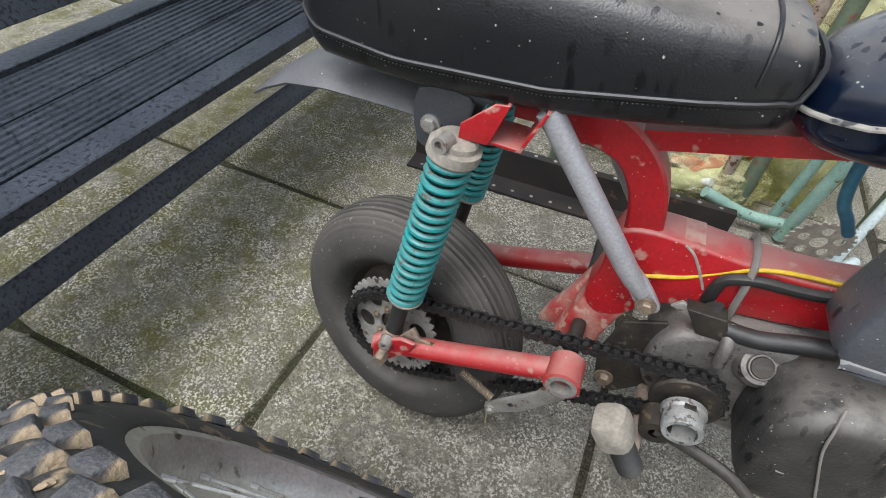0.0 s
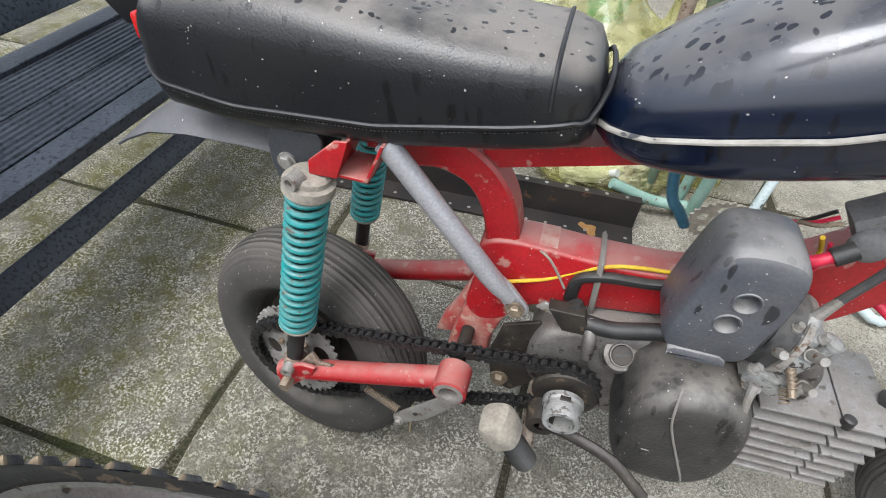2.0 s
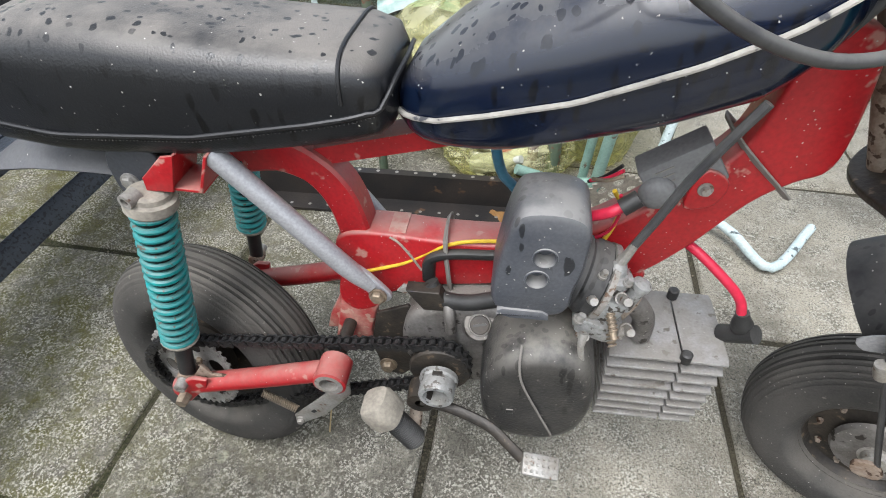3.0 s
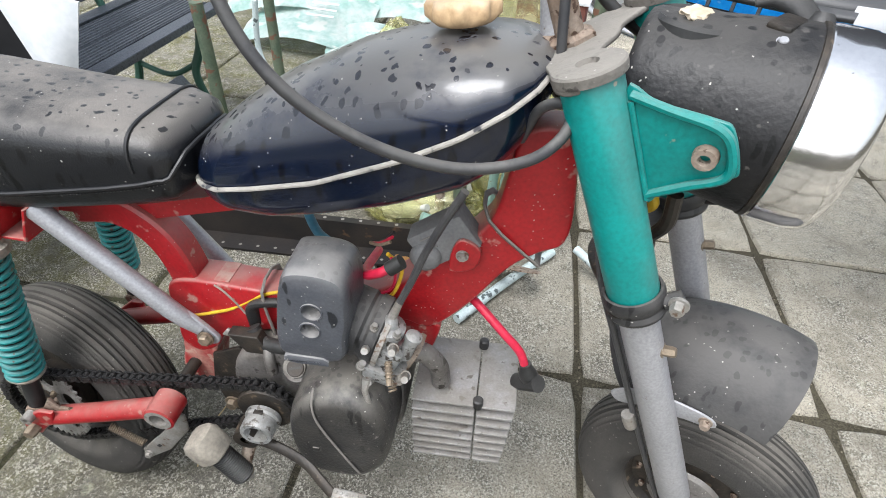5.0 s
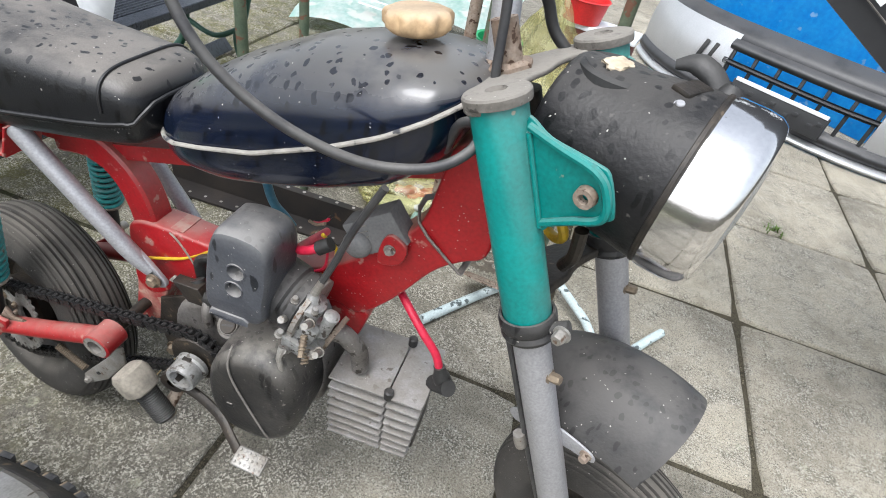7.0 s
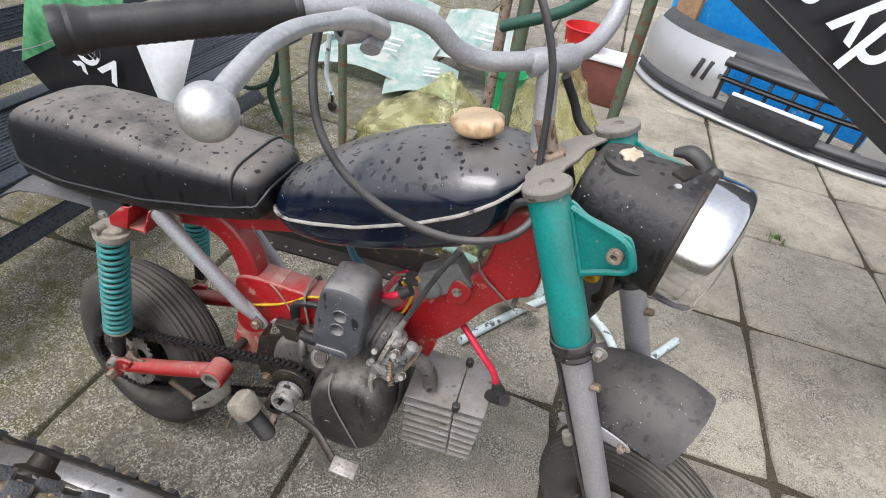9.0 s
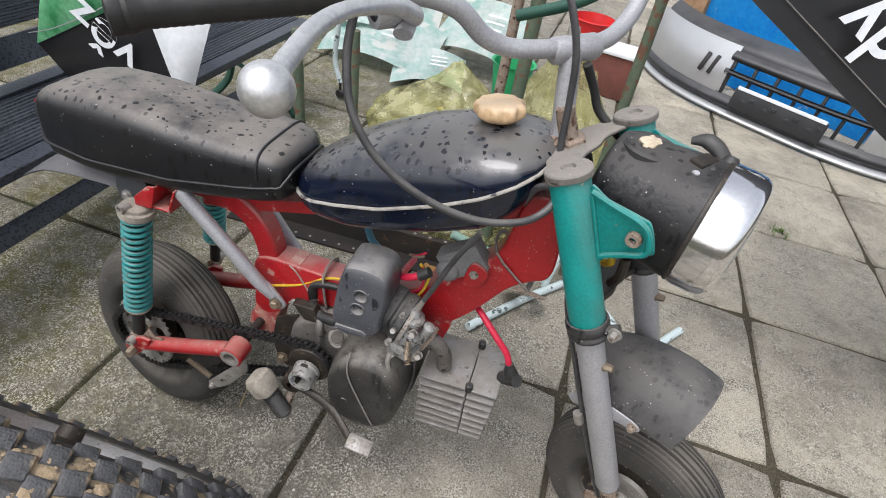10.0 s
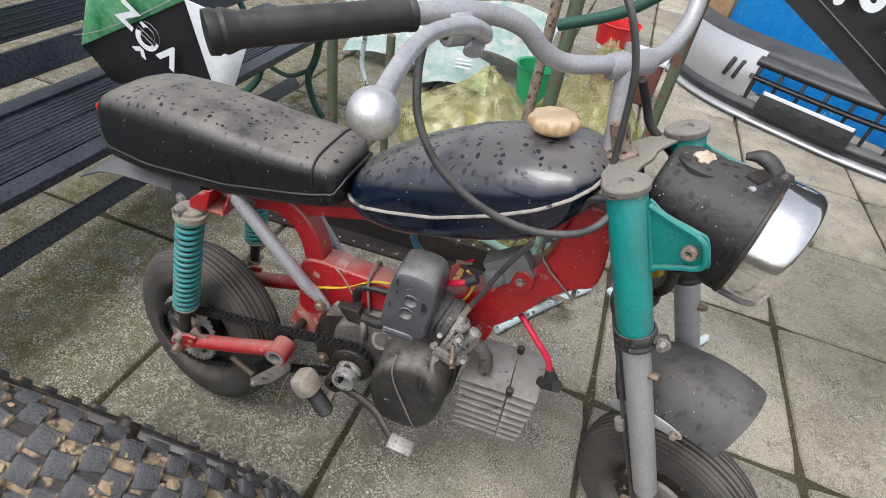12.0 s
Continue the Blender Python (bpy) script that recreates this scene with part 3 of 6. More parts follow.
# frame
frame_body = part("frame", plate(rounded([(0.246, 0.466), (0.258, 0.494), (0.300, 0.503), (0.400, 0.496), (0.490, 0.498), (0.560, 0.518), (0.625, 0.562), (0.685, 0.620), (0.715, 0.660), (0.728, 0.720),
                                         (0.742, 0.772), (0.790, 0.770), (0.805, 0.690), (0.802, 0.632), (0.772, 0.612), (0.738, 0.582), (0.690, 0.512), (0.640, 0.462), (0.600, 0.470), (0.560, 0.452), (0.480, 0.428), (0.380, 0.412),
                                         (0.318, 0.390), (0.296, 0.360), (0.262, 0.345), (0.238, 0.370), (0.246, 0.425)], 4), -0.036, 0.016, 0.005), M["red"], moped, "red pressed steel frame beam, chipped and dusty")
strut_line = smooth_path([(0.150, -0.010, 0.612), (0.196, -0.010, 0.611), (0.236, -0.010, 0.592), (0.261, -0.010, 0.560), (0.274, -0.010, 0.518), (0.279, -0.010, 0.468)], 5)
strut_rings = []
for k, q in enumerate(strut_line):
    q = Vector(q)
    d = (Vector(strut_line[min(k + 1, len(strut_line) - 1)]) - Vector(strut_line[max(k - 1, 0)])).normalized()
    nrm = V(d.z, 0, -d.x)
    wide = 0.0215 + 0.008 * max(0.0, 1 - k / 10)
    strut_rings.append([q + nrm * (wide * a) + V(0, 0.021 * b, 0) for a, b in ((-1, -0.8), (-0.82, -1), (0.82, -1), (1, -0.8), (1, 0.8), (0.82, 1), (-0.82, 1), (-1, 0.8))])
part("curved_strut", loft(strut_rings), M["red"], frame_body, "curved box-section strut, red and scuffed", angle=30)
part("lid_plate", plate([(0.296, 0.499), (0.300, 0.5025), (0.346, 0.5015), (0.346, 0.498), (0.300, 0.498)], -0.030, 0.014, 0.001), M["reddusty"], frame_body, "dusty welded plate on the beam")
part("web_plate", plate([(0.240, 0.385), (0.256, 0.385), (0.256, 0.262), (0.186, 0.252), (0.196, 0.285), (0.218, 0.330)], 0.000, 0.020, 0.003), M["reddusty"], frame_body, "pale dusty red plate behind the foot")
part("top_tube", loft([[(x, y * 0.020, z + 0.006 + dz * 0.012) for y, dz in ((-1, -1), (1, -1), (1, 1), (-1, 1))] for x, z in ((0.10, 0.600), (0.24, 0.598), (0.37, 0.627), (0.55, 0.670), (0.75, 0.728))]), M["red"], frame_body)
part("gusset", plate([(0.250, 0.430), (0.233, 0.345), (0.214, 0.270), (0.222, 0.256), (0.278, 0.256), (0.277, 0.300), (0.290, 0.345), (0.312, 0.395)], -0.0345, 0.016, 0.004), M["reddusty"], frame_body, "red foot plate paling to dust")
part("engine_mount", plate(rounded([(0.590, 0.480), (0.650, 0.470), (0.650, 0.440), (0.636, 0.405), (0.615, 0.405), (0.600, 0.440)], 3), -0.034, 0.034, 0.004), M["red"], frame_body)
part("weld_seam", tube([(0.326, -0.0355, 0.498), (0.339, -0.0365, 0.488), (0.354, -0.0365, 0.464), (0.365, -0.0365, 0.443)], 0.0018, 8), M["worn"], frame_body)
for s in (-1, 1):
    br = part("shock_bracket", plate([(0.060, 0.596), (0.062, 0.614), (0.096, 0.644), (0.112, 0.646), (0.094, 0.596)], s * 0.092, s * 0.096, 0.0015), M["red"], frame_body, "red folded bracket holding the shock")
    part("flange", plate([(0.088, 0.596), (0.129, 0.594), (0.129, 0.598), (0.088, 0.600)], s * 0.092, s * 0.040, 0.001), M["red"], br)
    part("web", plate([(0.088, 0.598), (0.092, 0.598), (0.111, 0.644), (0.107, 0.644)], s * 0.094, s * 0.034, 0.001), M["red"], br)
    part("web", plate([(0.125, 0.596), (0.129, 0.596), (0.151, 0.646), (0.147, 0.646)], s * 0.094, s * 0.034, 0.001), M["red"], br)
    # silver stay
    st = part("stay", sweep(bm_new(), [(0.146, s * 0.0776, 0.642), (0.155, s * 0.077, 0.630), (0.270, s * 0.066, 0.468), (0.284, s * 0.064, 0.450), (0.300, s * 0.061, 0.430)], [0.0135, 0.0135, 0.0135, 0.0128, 0.0100], 18), M["silver"], moped, "silver painted tubular stay with flattened end")
    part("stay_end", plate(rounded([(0.272, 0.452), (0.288, 0.464), (0.322, 0.424), (0.326, 0.410), (0.316, 0.402), (0.302, 0.406)], 3), s * 0.0605 - 0.004, s * 0.0605 + 0.004, 0.002), M["silver"], st)
    bolt("stay_bolt", (0.309, s * 0.070, 0.419), (0, s, 0), 0.0095, st, M["bolt"], 0.008)

# seat
seat_low = [(-0.135, 0.640), (-0.10, 0.626), (0.0, 0.618), (0.15, 0.622), (0.28, 0.640), (0.32, 0.646), (0.362, 0.654)]
seat_top = [(-0.135, 0.724), (-0.115, 0.745), (-0.08, 0.760), (-0.02, 0.770), (0.06, 0.768), (0.14, 0.758), (0.20, 0.750), (0.28, 0.744), (0.32, 0.742), (0.350, 0.732), (0.362, 0.716)]
seat_half = [(-0.135, 0.050), (-0.125, 0.069), (-0.10, 0.084), (-0.02, 0.094), (0.15, 0.094), (0.28, 0.089), (0.325, 0.084), (0.348, 0.078), (0.362, 0.069)]


def seat_section(x, grow=0.0, lo=None, hi=None, n=28):
    zl, zt, h = interp(seat_low, x), interp(seat_top, x), interp(seat_half, x) + grow
    zl, zt = (zl if lo is None else zl + lo), (zt if hi is None else zl + hi)
    zm, hh = (zl + zt) / 2, (zt - zl) / 2 + grow * (0 if lo is None else 1)
    out = []
    for k in range(n):
        a = 2 * math.pi * k / n
        c, s = math.cos(a), math.sin(a)
        e = 0.24 if s < 0 else 0.46
        out.append((x, h * math.copysign(abs(c) ** e, c), zm + hh * math.copysign(abs(s) ** (0.42 if s < 0 else 0.62), s)))
    return out


xs = [-0.139, -0.136, -0.128, -0.115, -0.10, -0.07, -0.03, 0.02, 0.07, 0.12, 0.17, 0.21, 0.25, 0.288, 0.312, 0.318, 0.324, 0.338, 0.350, 0.360, 0.364]
secs = [seat_section(x) for x in xs]
for q, sc in ((0, 0.55), (1, 0.85), (-1, 0.6), (-2, 0.88)):
    c = sum((Vector(p) for p in secs[q]), Vector()) / len(secs[q])
    secs[q] = [c + (Vector(p) - c) * sc + V(0, 0, 0) for p in secs[q]]
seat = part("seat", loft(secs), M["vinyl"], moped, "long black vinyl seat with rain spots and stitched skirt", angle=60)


def seat_line(off, out, x0=-0.128, x1=0.354, n=40):
    return [(x, -interp(seat_half, x) * 1.0 - out, interp(seat_low, x) + off) for x in np.linspace(x0, x1, n)]


M["piping"] = mat("glossy_black_piping", (0.008, 0.008, 0.009), (0.014, 0.014, 0.015), 30, 0.32, 0, 0.05, 200)
pip = seat_line(0.034, 0.001)
front_turn = [(0.366, -0.05, 0.708), (0.369, 0.0, 0.711), (0.366, 0.05, 0.708)]
back_turn = [(-0.143, 0.03, 0.690), (-0.143, -0.03, 0.690)]
part("piping", sweep(bm_new(), smooth_path(pip + front_turn + [(x, -y, z) for x, y, z in reversed(pip)] + back_turn, 2), 0.0028, 8, closed=True), M["piping"], seat, "black piping round the seat")
# stitches
for off, n in ((0.028, 110),):
    bm = bm_new()
    for x, y, z in seat_line(off, 0.0005, -0.12, 0.348, n):
        lathe([(0, -0.0012), (0.0009, 0), (0, 0.0012)], Matrix.Translation((x, y, z)) @ pose(0, 0, 0, 0, 90, 0), 6, bm)
    tagged(part("stitching", bm, M["greyplastic"], seat), kind="stuff")
arch = [(0.318, y * 1.004, z + 0.0008) for x, y, z in seat_section(0.318, 0.0, None, None, 56)[:29]]
part("seam", sweep(bm_new(), arch, 0.0022, 8), M["piping"], seat)
seat_shift = -0.022
part("tail_reflector", box((0.010, 0.05, 0.03), pose(-0.146, -0.02, 0.700), 0.004), M["redglass"], seat, "small red rear reflector")

seat.location = (seat_shift + 0.014, 0, 0.014)

# rear mudguard with flared tail
def band(line, widths, drop, th=0.002):
    rows = []
    for (x, z), w, dz in zip(line, widths, drop):
        rows.append([(x, w * u, z - dz * abs(u) ** 2.5) for u in np.linspace(-1, 1, 13)])
    bm = bm_new()
    G = [[bm.verts.new(p) for p in r] for r in rows]
    for A, B in zip(G, G[1:]):
        for k in range(12):
            bm.faces.new((A[k], A[k + 1], B[k + 1], B[k]))
    bmesh.ops.recalc_face_normals(bm, faces=bm.faces)
    bmesh.ops.solidify(bm, geom=list(bm.faces), thickness=th)
    return bm


part("rear_mudguard", band([(-0.222, 0.572), (-0.208, 0.584), (-0.180, 0.600), (-0.13, 0.608), (-0.05, 0.606), (0.02, 0.600), (0.06, 0.590)],
                           [0.072, 0.068, 0.060, 0.054, 0.050, 0.048, 0.046], [0.004, 0.008, 0.014, 0.020, 0.022, 0.022, 0.022], 0.003), M["guardgrey"], moped, "grey plastic mudguard with a flared tail")
tab = part("seat_bracket", plate(rounded([(0.000, 0.560), (0.034, 0.560), (0.060, 0.600), (0.060, 0.628), (0.000, 0.625)], 3), -0.066, -0.060, 0.002), M["guardgrey"], moped, "grey tab under the seat")
bolt("tab_bolt", (0.017, -0.068, 0.586), (0, -1, 0), 0.009, tab, M["steel"], 0.006)

# tank
tank_seam = [(0.352, 0.682), (0.40, 0.692), (0.45, 0.708), (0.53, 0.731), (0.62, 0.769), (0.68, 0.798), (0.735, 0.830), (0.762, 0.846)]
tank_bot = [(0.352, 0.668), (0.38, 0.650), (0.42, 0.648), (0.47, 0.652), (0.60, 0.688), (0.69, 0.722), (0.735, 0.765), (0.762, 0.812)]
tank_top = [(0.352, 0.700), (0.375, 0.736), (0.42, 0.770), (0.475, 0.803), (0.564, 0.842), (0.63, 0.858), (0.69, 0.864), (0.73, 0.862), (0.752, 0.856), (0.762, 0.850)]
tank_half = [(0.352, 0.030), (0.37, 0.056), (0.40, 0.074), (0.45, 0.090), (0.53, 0.103), (0.62, 0.112), (0.68, 0.112), (0.72, 0.102), (0.745, 0.082), (0.762, 0.045)]


def tank_sections(top):
    out = []
    for x in list(np.linspace(0.352, 0.40, 7)) + list(np.linspace(0.42, 0.70, 15)) + list(np.linspace(0.712, 0.762, 8)):
        zs, h = interp(tank_seam, x), interp(tank_half, x)
        ze = interp(tank_top if top else tank_bot, x)
        ring = []
        for k in range(25):
            a = math.pi * k / 24
            ring.append((x, h * math.copysign(abs(math.cos(a)) ** (0.75 if top else 0.5), math.cos(a)), zs + (ze - zs) * math.sin(a) ** (0.85 if top else 0.6)))
        out.append(ring)
    return out


def open_loft(rows, bm=None):
    bm = bm or bm_new()
    G = [[bm.verts.new(p) for p in r] for r in rows]
    for A, B in zip(G, G[1:]):
        for k in range(len(A) - 1):
            bm.faces.new((A[k], A[k + 1], B[k + 1], B[k]))
    return bm


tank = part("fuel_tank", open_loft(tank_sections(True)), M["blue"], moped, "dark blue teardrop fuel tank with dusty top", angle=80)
part("tank_underside", open_loft(tank_sections(False)), M["blue"], tank, angle=80)
rimline = [(x, interp(tank_half, x) + 0.004, interp(tank_seam, x)) for x in np.linspace(0.353, 0.758, 34)]
part("seam_flange", sweep(bm_new(), [(x, -y, z) for x, y, z in rimline] + [(0.768, -0.02, 0.849), (0.768, 0.02, 0.849)] + rimline[::-1] + [(0.347, 0.015, 0.681), (0.347, -0.015, 0.681)], 0.0030, 8, closed=True, flat=0.8), mat("seam_dirt", (0.36, 0.34, 0.30), (0.24, 0.225, 0.20), 60, 0.8, 0, 0.3, 240, spots=(0.05, 0.05, 0.055), spot_scale=60, spot_size=0.64), tank, "tank seam caked with pale dirt")
cap_m = axis_matrix((0.668, 0.004, 0.868), (-0.10, 0, 1))
cap = bm_new()
rings = []
for rr, hh, lob in ((0.030, 0.0, 0.0), (0.034, 0.004, 0.03), (0.036, 0.008, 0.09), (0.036, 0.018, 0.09), (0.034, 0.022, 0.06), (0.028, 0.0245, 0.0)):
    rings.append([cap_m @ V(rr * (1 + lob * math.cos(9 * a)) * math.cos(a), rr * (1 + lob * math.cos(9 * a)) * math.sin(a), hh) for a in np.linspace(0, 2 * math.pi, 72, endpoint=False)])
part("fuel_cap", loft(rings, True, cap), M["cream"], tank, "cream plastic lobed filler cap", angle=60)
part("fuel_tap", lathe([(0, 0), (0.010, 0), (0.010, -0.018), (0.006, -0.022), (0.006, -0.034), (0, -0.034)], Matrix.Translation((0.455, 0.03, 0.652)), 14), M["steel"], tank)
part("fuel_hose", tube([(0.455, 0.03, 0.626), (0.458, 0.03, 0.590), (0.466, 0.032, 0.560), (0.480, 0.036, 0.540), (0.492, 0.040, 0.520)], 0.0068, 12), M["bluehose"], tank, "short open-ended blue fuel hose")

# engine
engine = part("engine", plate(rounded([(0.335, 0.330), (0.350, 0.385), (0.395, 0.412), (0.450, 0.420), (0.500, 0.420), (0.590, 0.400), (0.605, 0.330), (0.590, 0.262), (0.480, 0.245), (0.390, 0.255), (0.345, 0.285)], 4), -0.075, 0.070, 0.012), M["alu"], moped, "dirty cast aluminium two-stroke engine")
part("case_boss", lathe([(0, 0.0), (0.0145, 0.0), (0.0155, -0.002), (0.0155, -0.005), (0.021, -0.006), (0.026, -0.016), (0.026, -0.03), (0, -0.03)], axis_matrix((0.450, -0.086, 0.398), (0, -0.7, 0.7)), 28), M["alu"], engine)
plug = part("plug_screw", lathe([(0, 0.0022), (0.012, 0.0022), (0.013, 0.001), (0.013, 0), (0, 0)], axis_matrix((0.450, -0.0863, 0.3983), (0, -0.7, 0.7)), 24), M["greasy"], engine, "slotted oily plug screw")
part("slot", box((0.018, 0.0030, 0.0012), axis_matrix((0.450, -0.0880, 0.4000), (0, -0.7, 0.7)) @ pose(0, 0, 0, 0, 0, 12), 0), M["black"], plug)
part("case_rib", tube([(0.405, -0.060, 0.425), (0.408, -0.078, 0.405), (0.410, -0.082, 0.375)], 0.008, 12), M["alu"], engine)
part("rear_bracket", plate([(0.280, 0.290), (0.296, 0.362), (0.345, 0.385), (0.372, 0.340), (0.356, 0.250), (0.322, 0.212), (0.292, 0.220)], -0.052, -0.046, 0.002), M["greasy"], engine, "oily engine mounting plate")
bolt("mount_bolt", (0.302, -0.054, 0.240), (0, -1, 0), 0.0105, engine, M["bolt"], 0.01)
part("head_stay", plate([(0.335, 0.428), (0.345, 0.440), (0.440, 0.405), (0.436, 0.392)], -0.066, -0.060, 0.002), M["steel"], engine)
part("chain_guard", plate([(0.350, 0.440), (0.395, 0.440), (0.410, 0.405), (0.372, 0.405)], -0.075, -0.055, 0.002), M["greasy"], engine)
cover_out = rounded([(0.455, 0.372), (0.466, 0.424), (0.498, 0.458), (0.550, 0.470), (0.588, 0.444), (0.603, 0.378), (0.592, 0.312), (0.552, 0.276), (0.492, 0.278), (0.462, 0.314)], 5)
cx = sum(p[0] for p in cover_out) / len(cover_out)
cz = sum(p[1] for p in cover_out) / len(cover_out)
csec = []
for y, s in ((-0.070, 1.0), (-0.120, 1.0), (-0.138, 0.985), (-0.150, 0.95), (-0.158, 0.88), (-0.162, 0.78), (-0.163, 0.5), (-0.163, 0.2)):
    csec.append([(cx + (x - cx) * s, y, cz - 0.028 + (z - cz) * s * 1.03) for x, z in cover_out])
cov = part("ignition_cover", loft(csec), M["blackplastic"], engine, "rounded dusty black engine cover", angle=60)
part("tie_wire", tube([(0.505, -0.150, 0.446), (0.504, -0.163, 0.422), (0.510, -0.166, 0.388), (0.533, -0.166, 0.330), (0.553, -0.164, 0.280), (0.556, -0.155, 0.256)], 0.0016, 8), M["tie"], cov, "thin pale wire tied round the cover")
# bars stand in for the cast lettering
part("cast_mark", box((0.010, 0.003, 0.010), pose(0.497, -0.163, 0.322), 0.001), M["blackplastic"], cov)
# output hub and disc
out = part("drive_disc", lathe([(0.012, 0.0), (0.039, 0.0), (0.042, -0.003), (0.042, -0.006), (0, -0.006)], axis_matrix((0.396, -0.108, 0.314), (0, -1, 0)) @ Matrix.Scale(1.07, 4), 40), M["greasy"], engine, "dark oily disc behind the drive hub")
part("drive_hub", lathe([(0, 0.006), (0.012, 0.006), (0.0125, 0.012), (0.0175, 0.013), (0.0180, 0.042), (0.0235, 0.042), (0.0250, 0.038), (0.0250, 0.014), (0.0275, 0.010), (0.0275, 0.002), (0, 0.002)], axis_matrix((0.396, -0.112, 0.308), (0, -1, 0)) @ Matrix.Diagonal((1.0, 1.0, 0.84, 1)), 40), M["zinc"], out, "machined aluminium hub")
part("hub_slot", box((0.014, 0.008, 0.005), pose(0.396, -0.124, 0.332), 0.001), M["greasy"], out)


# cylinder and head fins, one plate above another
CYLINDER_Y = -0.030

def fin_block(x0, x1, name, label, n=8, half=0.066, z0=0.230, z1=0.368):
    core = part(name, box((x1 - x0 - 0.012, half * 1.3, z1 - z0), pose((x0 + x1) / 2, CYLINDER_Y, (z0 + z1) / 2), 0.004), M["greasy"], engine, label)
    for k in range(n):
        z = z0 + (z1 - z0) * k / (n - 1)
        w = half * (0.80 + 0.20 * math.sin(math.pi * (0.25 + 0.5 * k / (n - 1))))
        cut = 0.0 if name == "cylinder" else 0.012 * (1 - k / (n - 1))
        o = [(x0, -w), (x1 - cut, -w), (x1 - cut + 0.002, -w + 0.01), (x1 - cut + 0.002, w - 0.01), (x1 - cut, w), (x0, w)]
        bm = plate(o, -0.0024, 0.0024, 0.0012)
        bm.transform(Matrix.Translation((0, CYLINDER_Y, z)) @ pose(0, 0, 0, 90, 0, 0))
        part("fin", bm, M["fin"], core)
    return core


cyl = fin_block(0.622, 0.713, "cylinder", "finned aluminium cylinder with dusty top")
head = fin_block(0.717, 0.771, "cylinder_head", "finned aluminium cylinder head")
for z, y in ((0.366, -0.088), (0.372, 0.020)):
    part("head_stud", lathe([(0, 0), (0.0075, 0), (0.0075, 0.014), (0.005, 0.016), (0, 0.016)], Matrix.Translation((0.718, y, z)), 14), M["black"], cyl)
bolt("drain_bolt", (0.690, -0.04, 0.232), (0, 0, -1), 0.007, cyl, M["black"], 0.01)

# air box
abx = rounded([(0.508, 0.630), (0.548, 0.628), (0.566, 0.610), (0.567, 0.564), (0.560, 0.526), (0.556, 0.496), (0.540, 0.482), (0.494, 0.484), (0.470, 0.498), (0.476, 0.560), (0.490, 0.616)], 5)
ax_, az_ = sum(p[0] for p in abx) / len(abx), sum(p[1] for p in abx) / len(abx)
asec = []
for y, s in ((-0.082, 0.80), (-0.088, 0.93), (-0.096, 1.0), (-0.140, 1.0), (-0.154, 0.985), (-0.162, 0.94), (-0.165, 0.86), (-0.165, 0.4)):
    asec.append([(ax_ + (x - ax_) * s, y, az_ + (z - az_) * s) for x, z in abx])
AIR_HOLES = ((0.524, 0.574), (0.518, 0.543))
bm = loft(asec[:-1], False)
bm.verts.ensure_lookup_table()
n = len(abx)
bm.faces.new([bm.verts[k] for k in range(n)])
face_edges = [bm.edges.get((bm.verts[len(bm.verts) - n + k], bm.verts[len(bm.verts) - n + (k + 1) % n])) for k in range(n)]
yf = asec[-2][0][1]
for hx, hz in AIR_HOLES:
    rings = []
    for r, y in ((0.0118, yf), (0.0108, yf + 0.0014), (0.0100, yf + 0.016)):
        rings.append([bm.verts.new((hx + r * math.cos(a), y, hz + r * math.sin(a))) for a in np.linspace(0, 2 * math.pi, 24, endpoint=False)])
    for A, B in zip(rings, rings[1:]):
        for k in range(24):
            bm.faces.new((A[k], A[(k + 1) % 24], B[(k + 1) % 24], B[k]))
    bm.faces.new(rings[-1])
    face_edges += [bm.edges.get((rings[0][k], rings[0][(k + 1) % 24])) for k in range(24)]
bmesh.ops.triangle_fill(bm, use_beauty=True, use_dissolve=False, edges=face_edges)
air = part("air_box", bm, M["boxgrey"], moped, "slate grey plastic air box with two round holes", angle=40)
for hx, hz in AIR_HOLES:
    part("hole_lip", lathe([(0.0135, 0.0), (0.0130, 0.0014), (0.0118, 0.0016), (0.0110, 0.0), (0.0112, -0.002)], axis_matrix((hx, yf - 0.0002, hz), (0, -1, 0)), 28), M["boxgrey"], air)
part("lower_lip", loft([[(x, y, z) for x, z in ((0.478, 0.494 + dz), (0.484, 0.498 + dz), (0.528, 0.497 + dz), (0.535, 0.492 + dz), (0.532, 0.484), (0.494, 0.4835), (0.480, 0.488))] for y, dz in ((-0.100, 0.0), (-0.160, 0.0), (-0.1672, -0.003), (-0.1690, -0.008))]), M["boxgrey"], air, angle=40)
for k in range(3):
    part("groove_rib", tube([(0.498 - 0.002 * k, -0.120 - 0.010 * k, 0.610 - 0.001 * k), (0.480 - 0.001 * k, -0.124 - 0.010 * k, 0.560), (0.4705, -0.126 - 0.010 * k, 0.505)], 0.0016, 6), M["boxgrey"], air)
part("intake_ring", lathe([(0.020, -0.05), (0.043, -0.05), (0.046, -0.044), (0.046, -0.012), (0.043, -0.008), (0.043, -0.004), (0.046, 0.0), (0.046, 0.012), (0.042, 0.016), (0.020, 0.016)], axis_matrix((0.578, -0.108, 0.500), (0.94, -0.1, -0.30)), 36), M["greyplastic"], air)
air.location = (-0.005, 0.022, 0.006)
part("intake_clamp", lathe([(0.042, 0.014), (0.047, 0.015), (0.047, 0.022), (0.042, 0.023), (0.020, 0.023)], axis_matrix((0.578, -0.108, 0.500), (0.94, -0.1, -0.30)), 36), M["steel"], air)

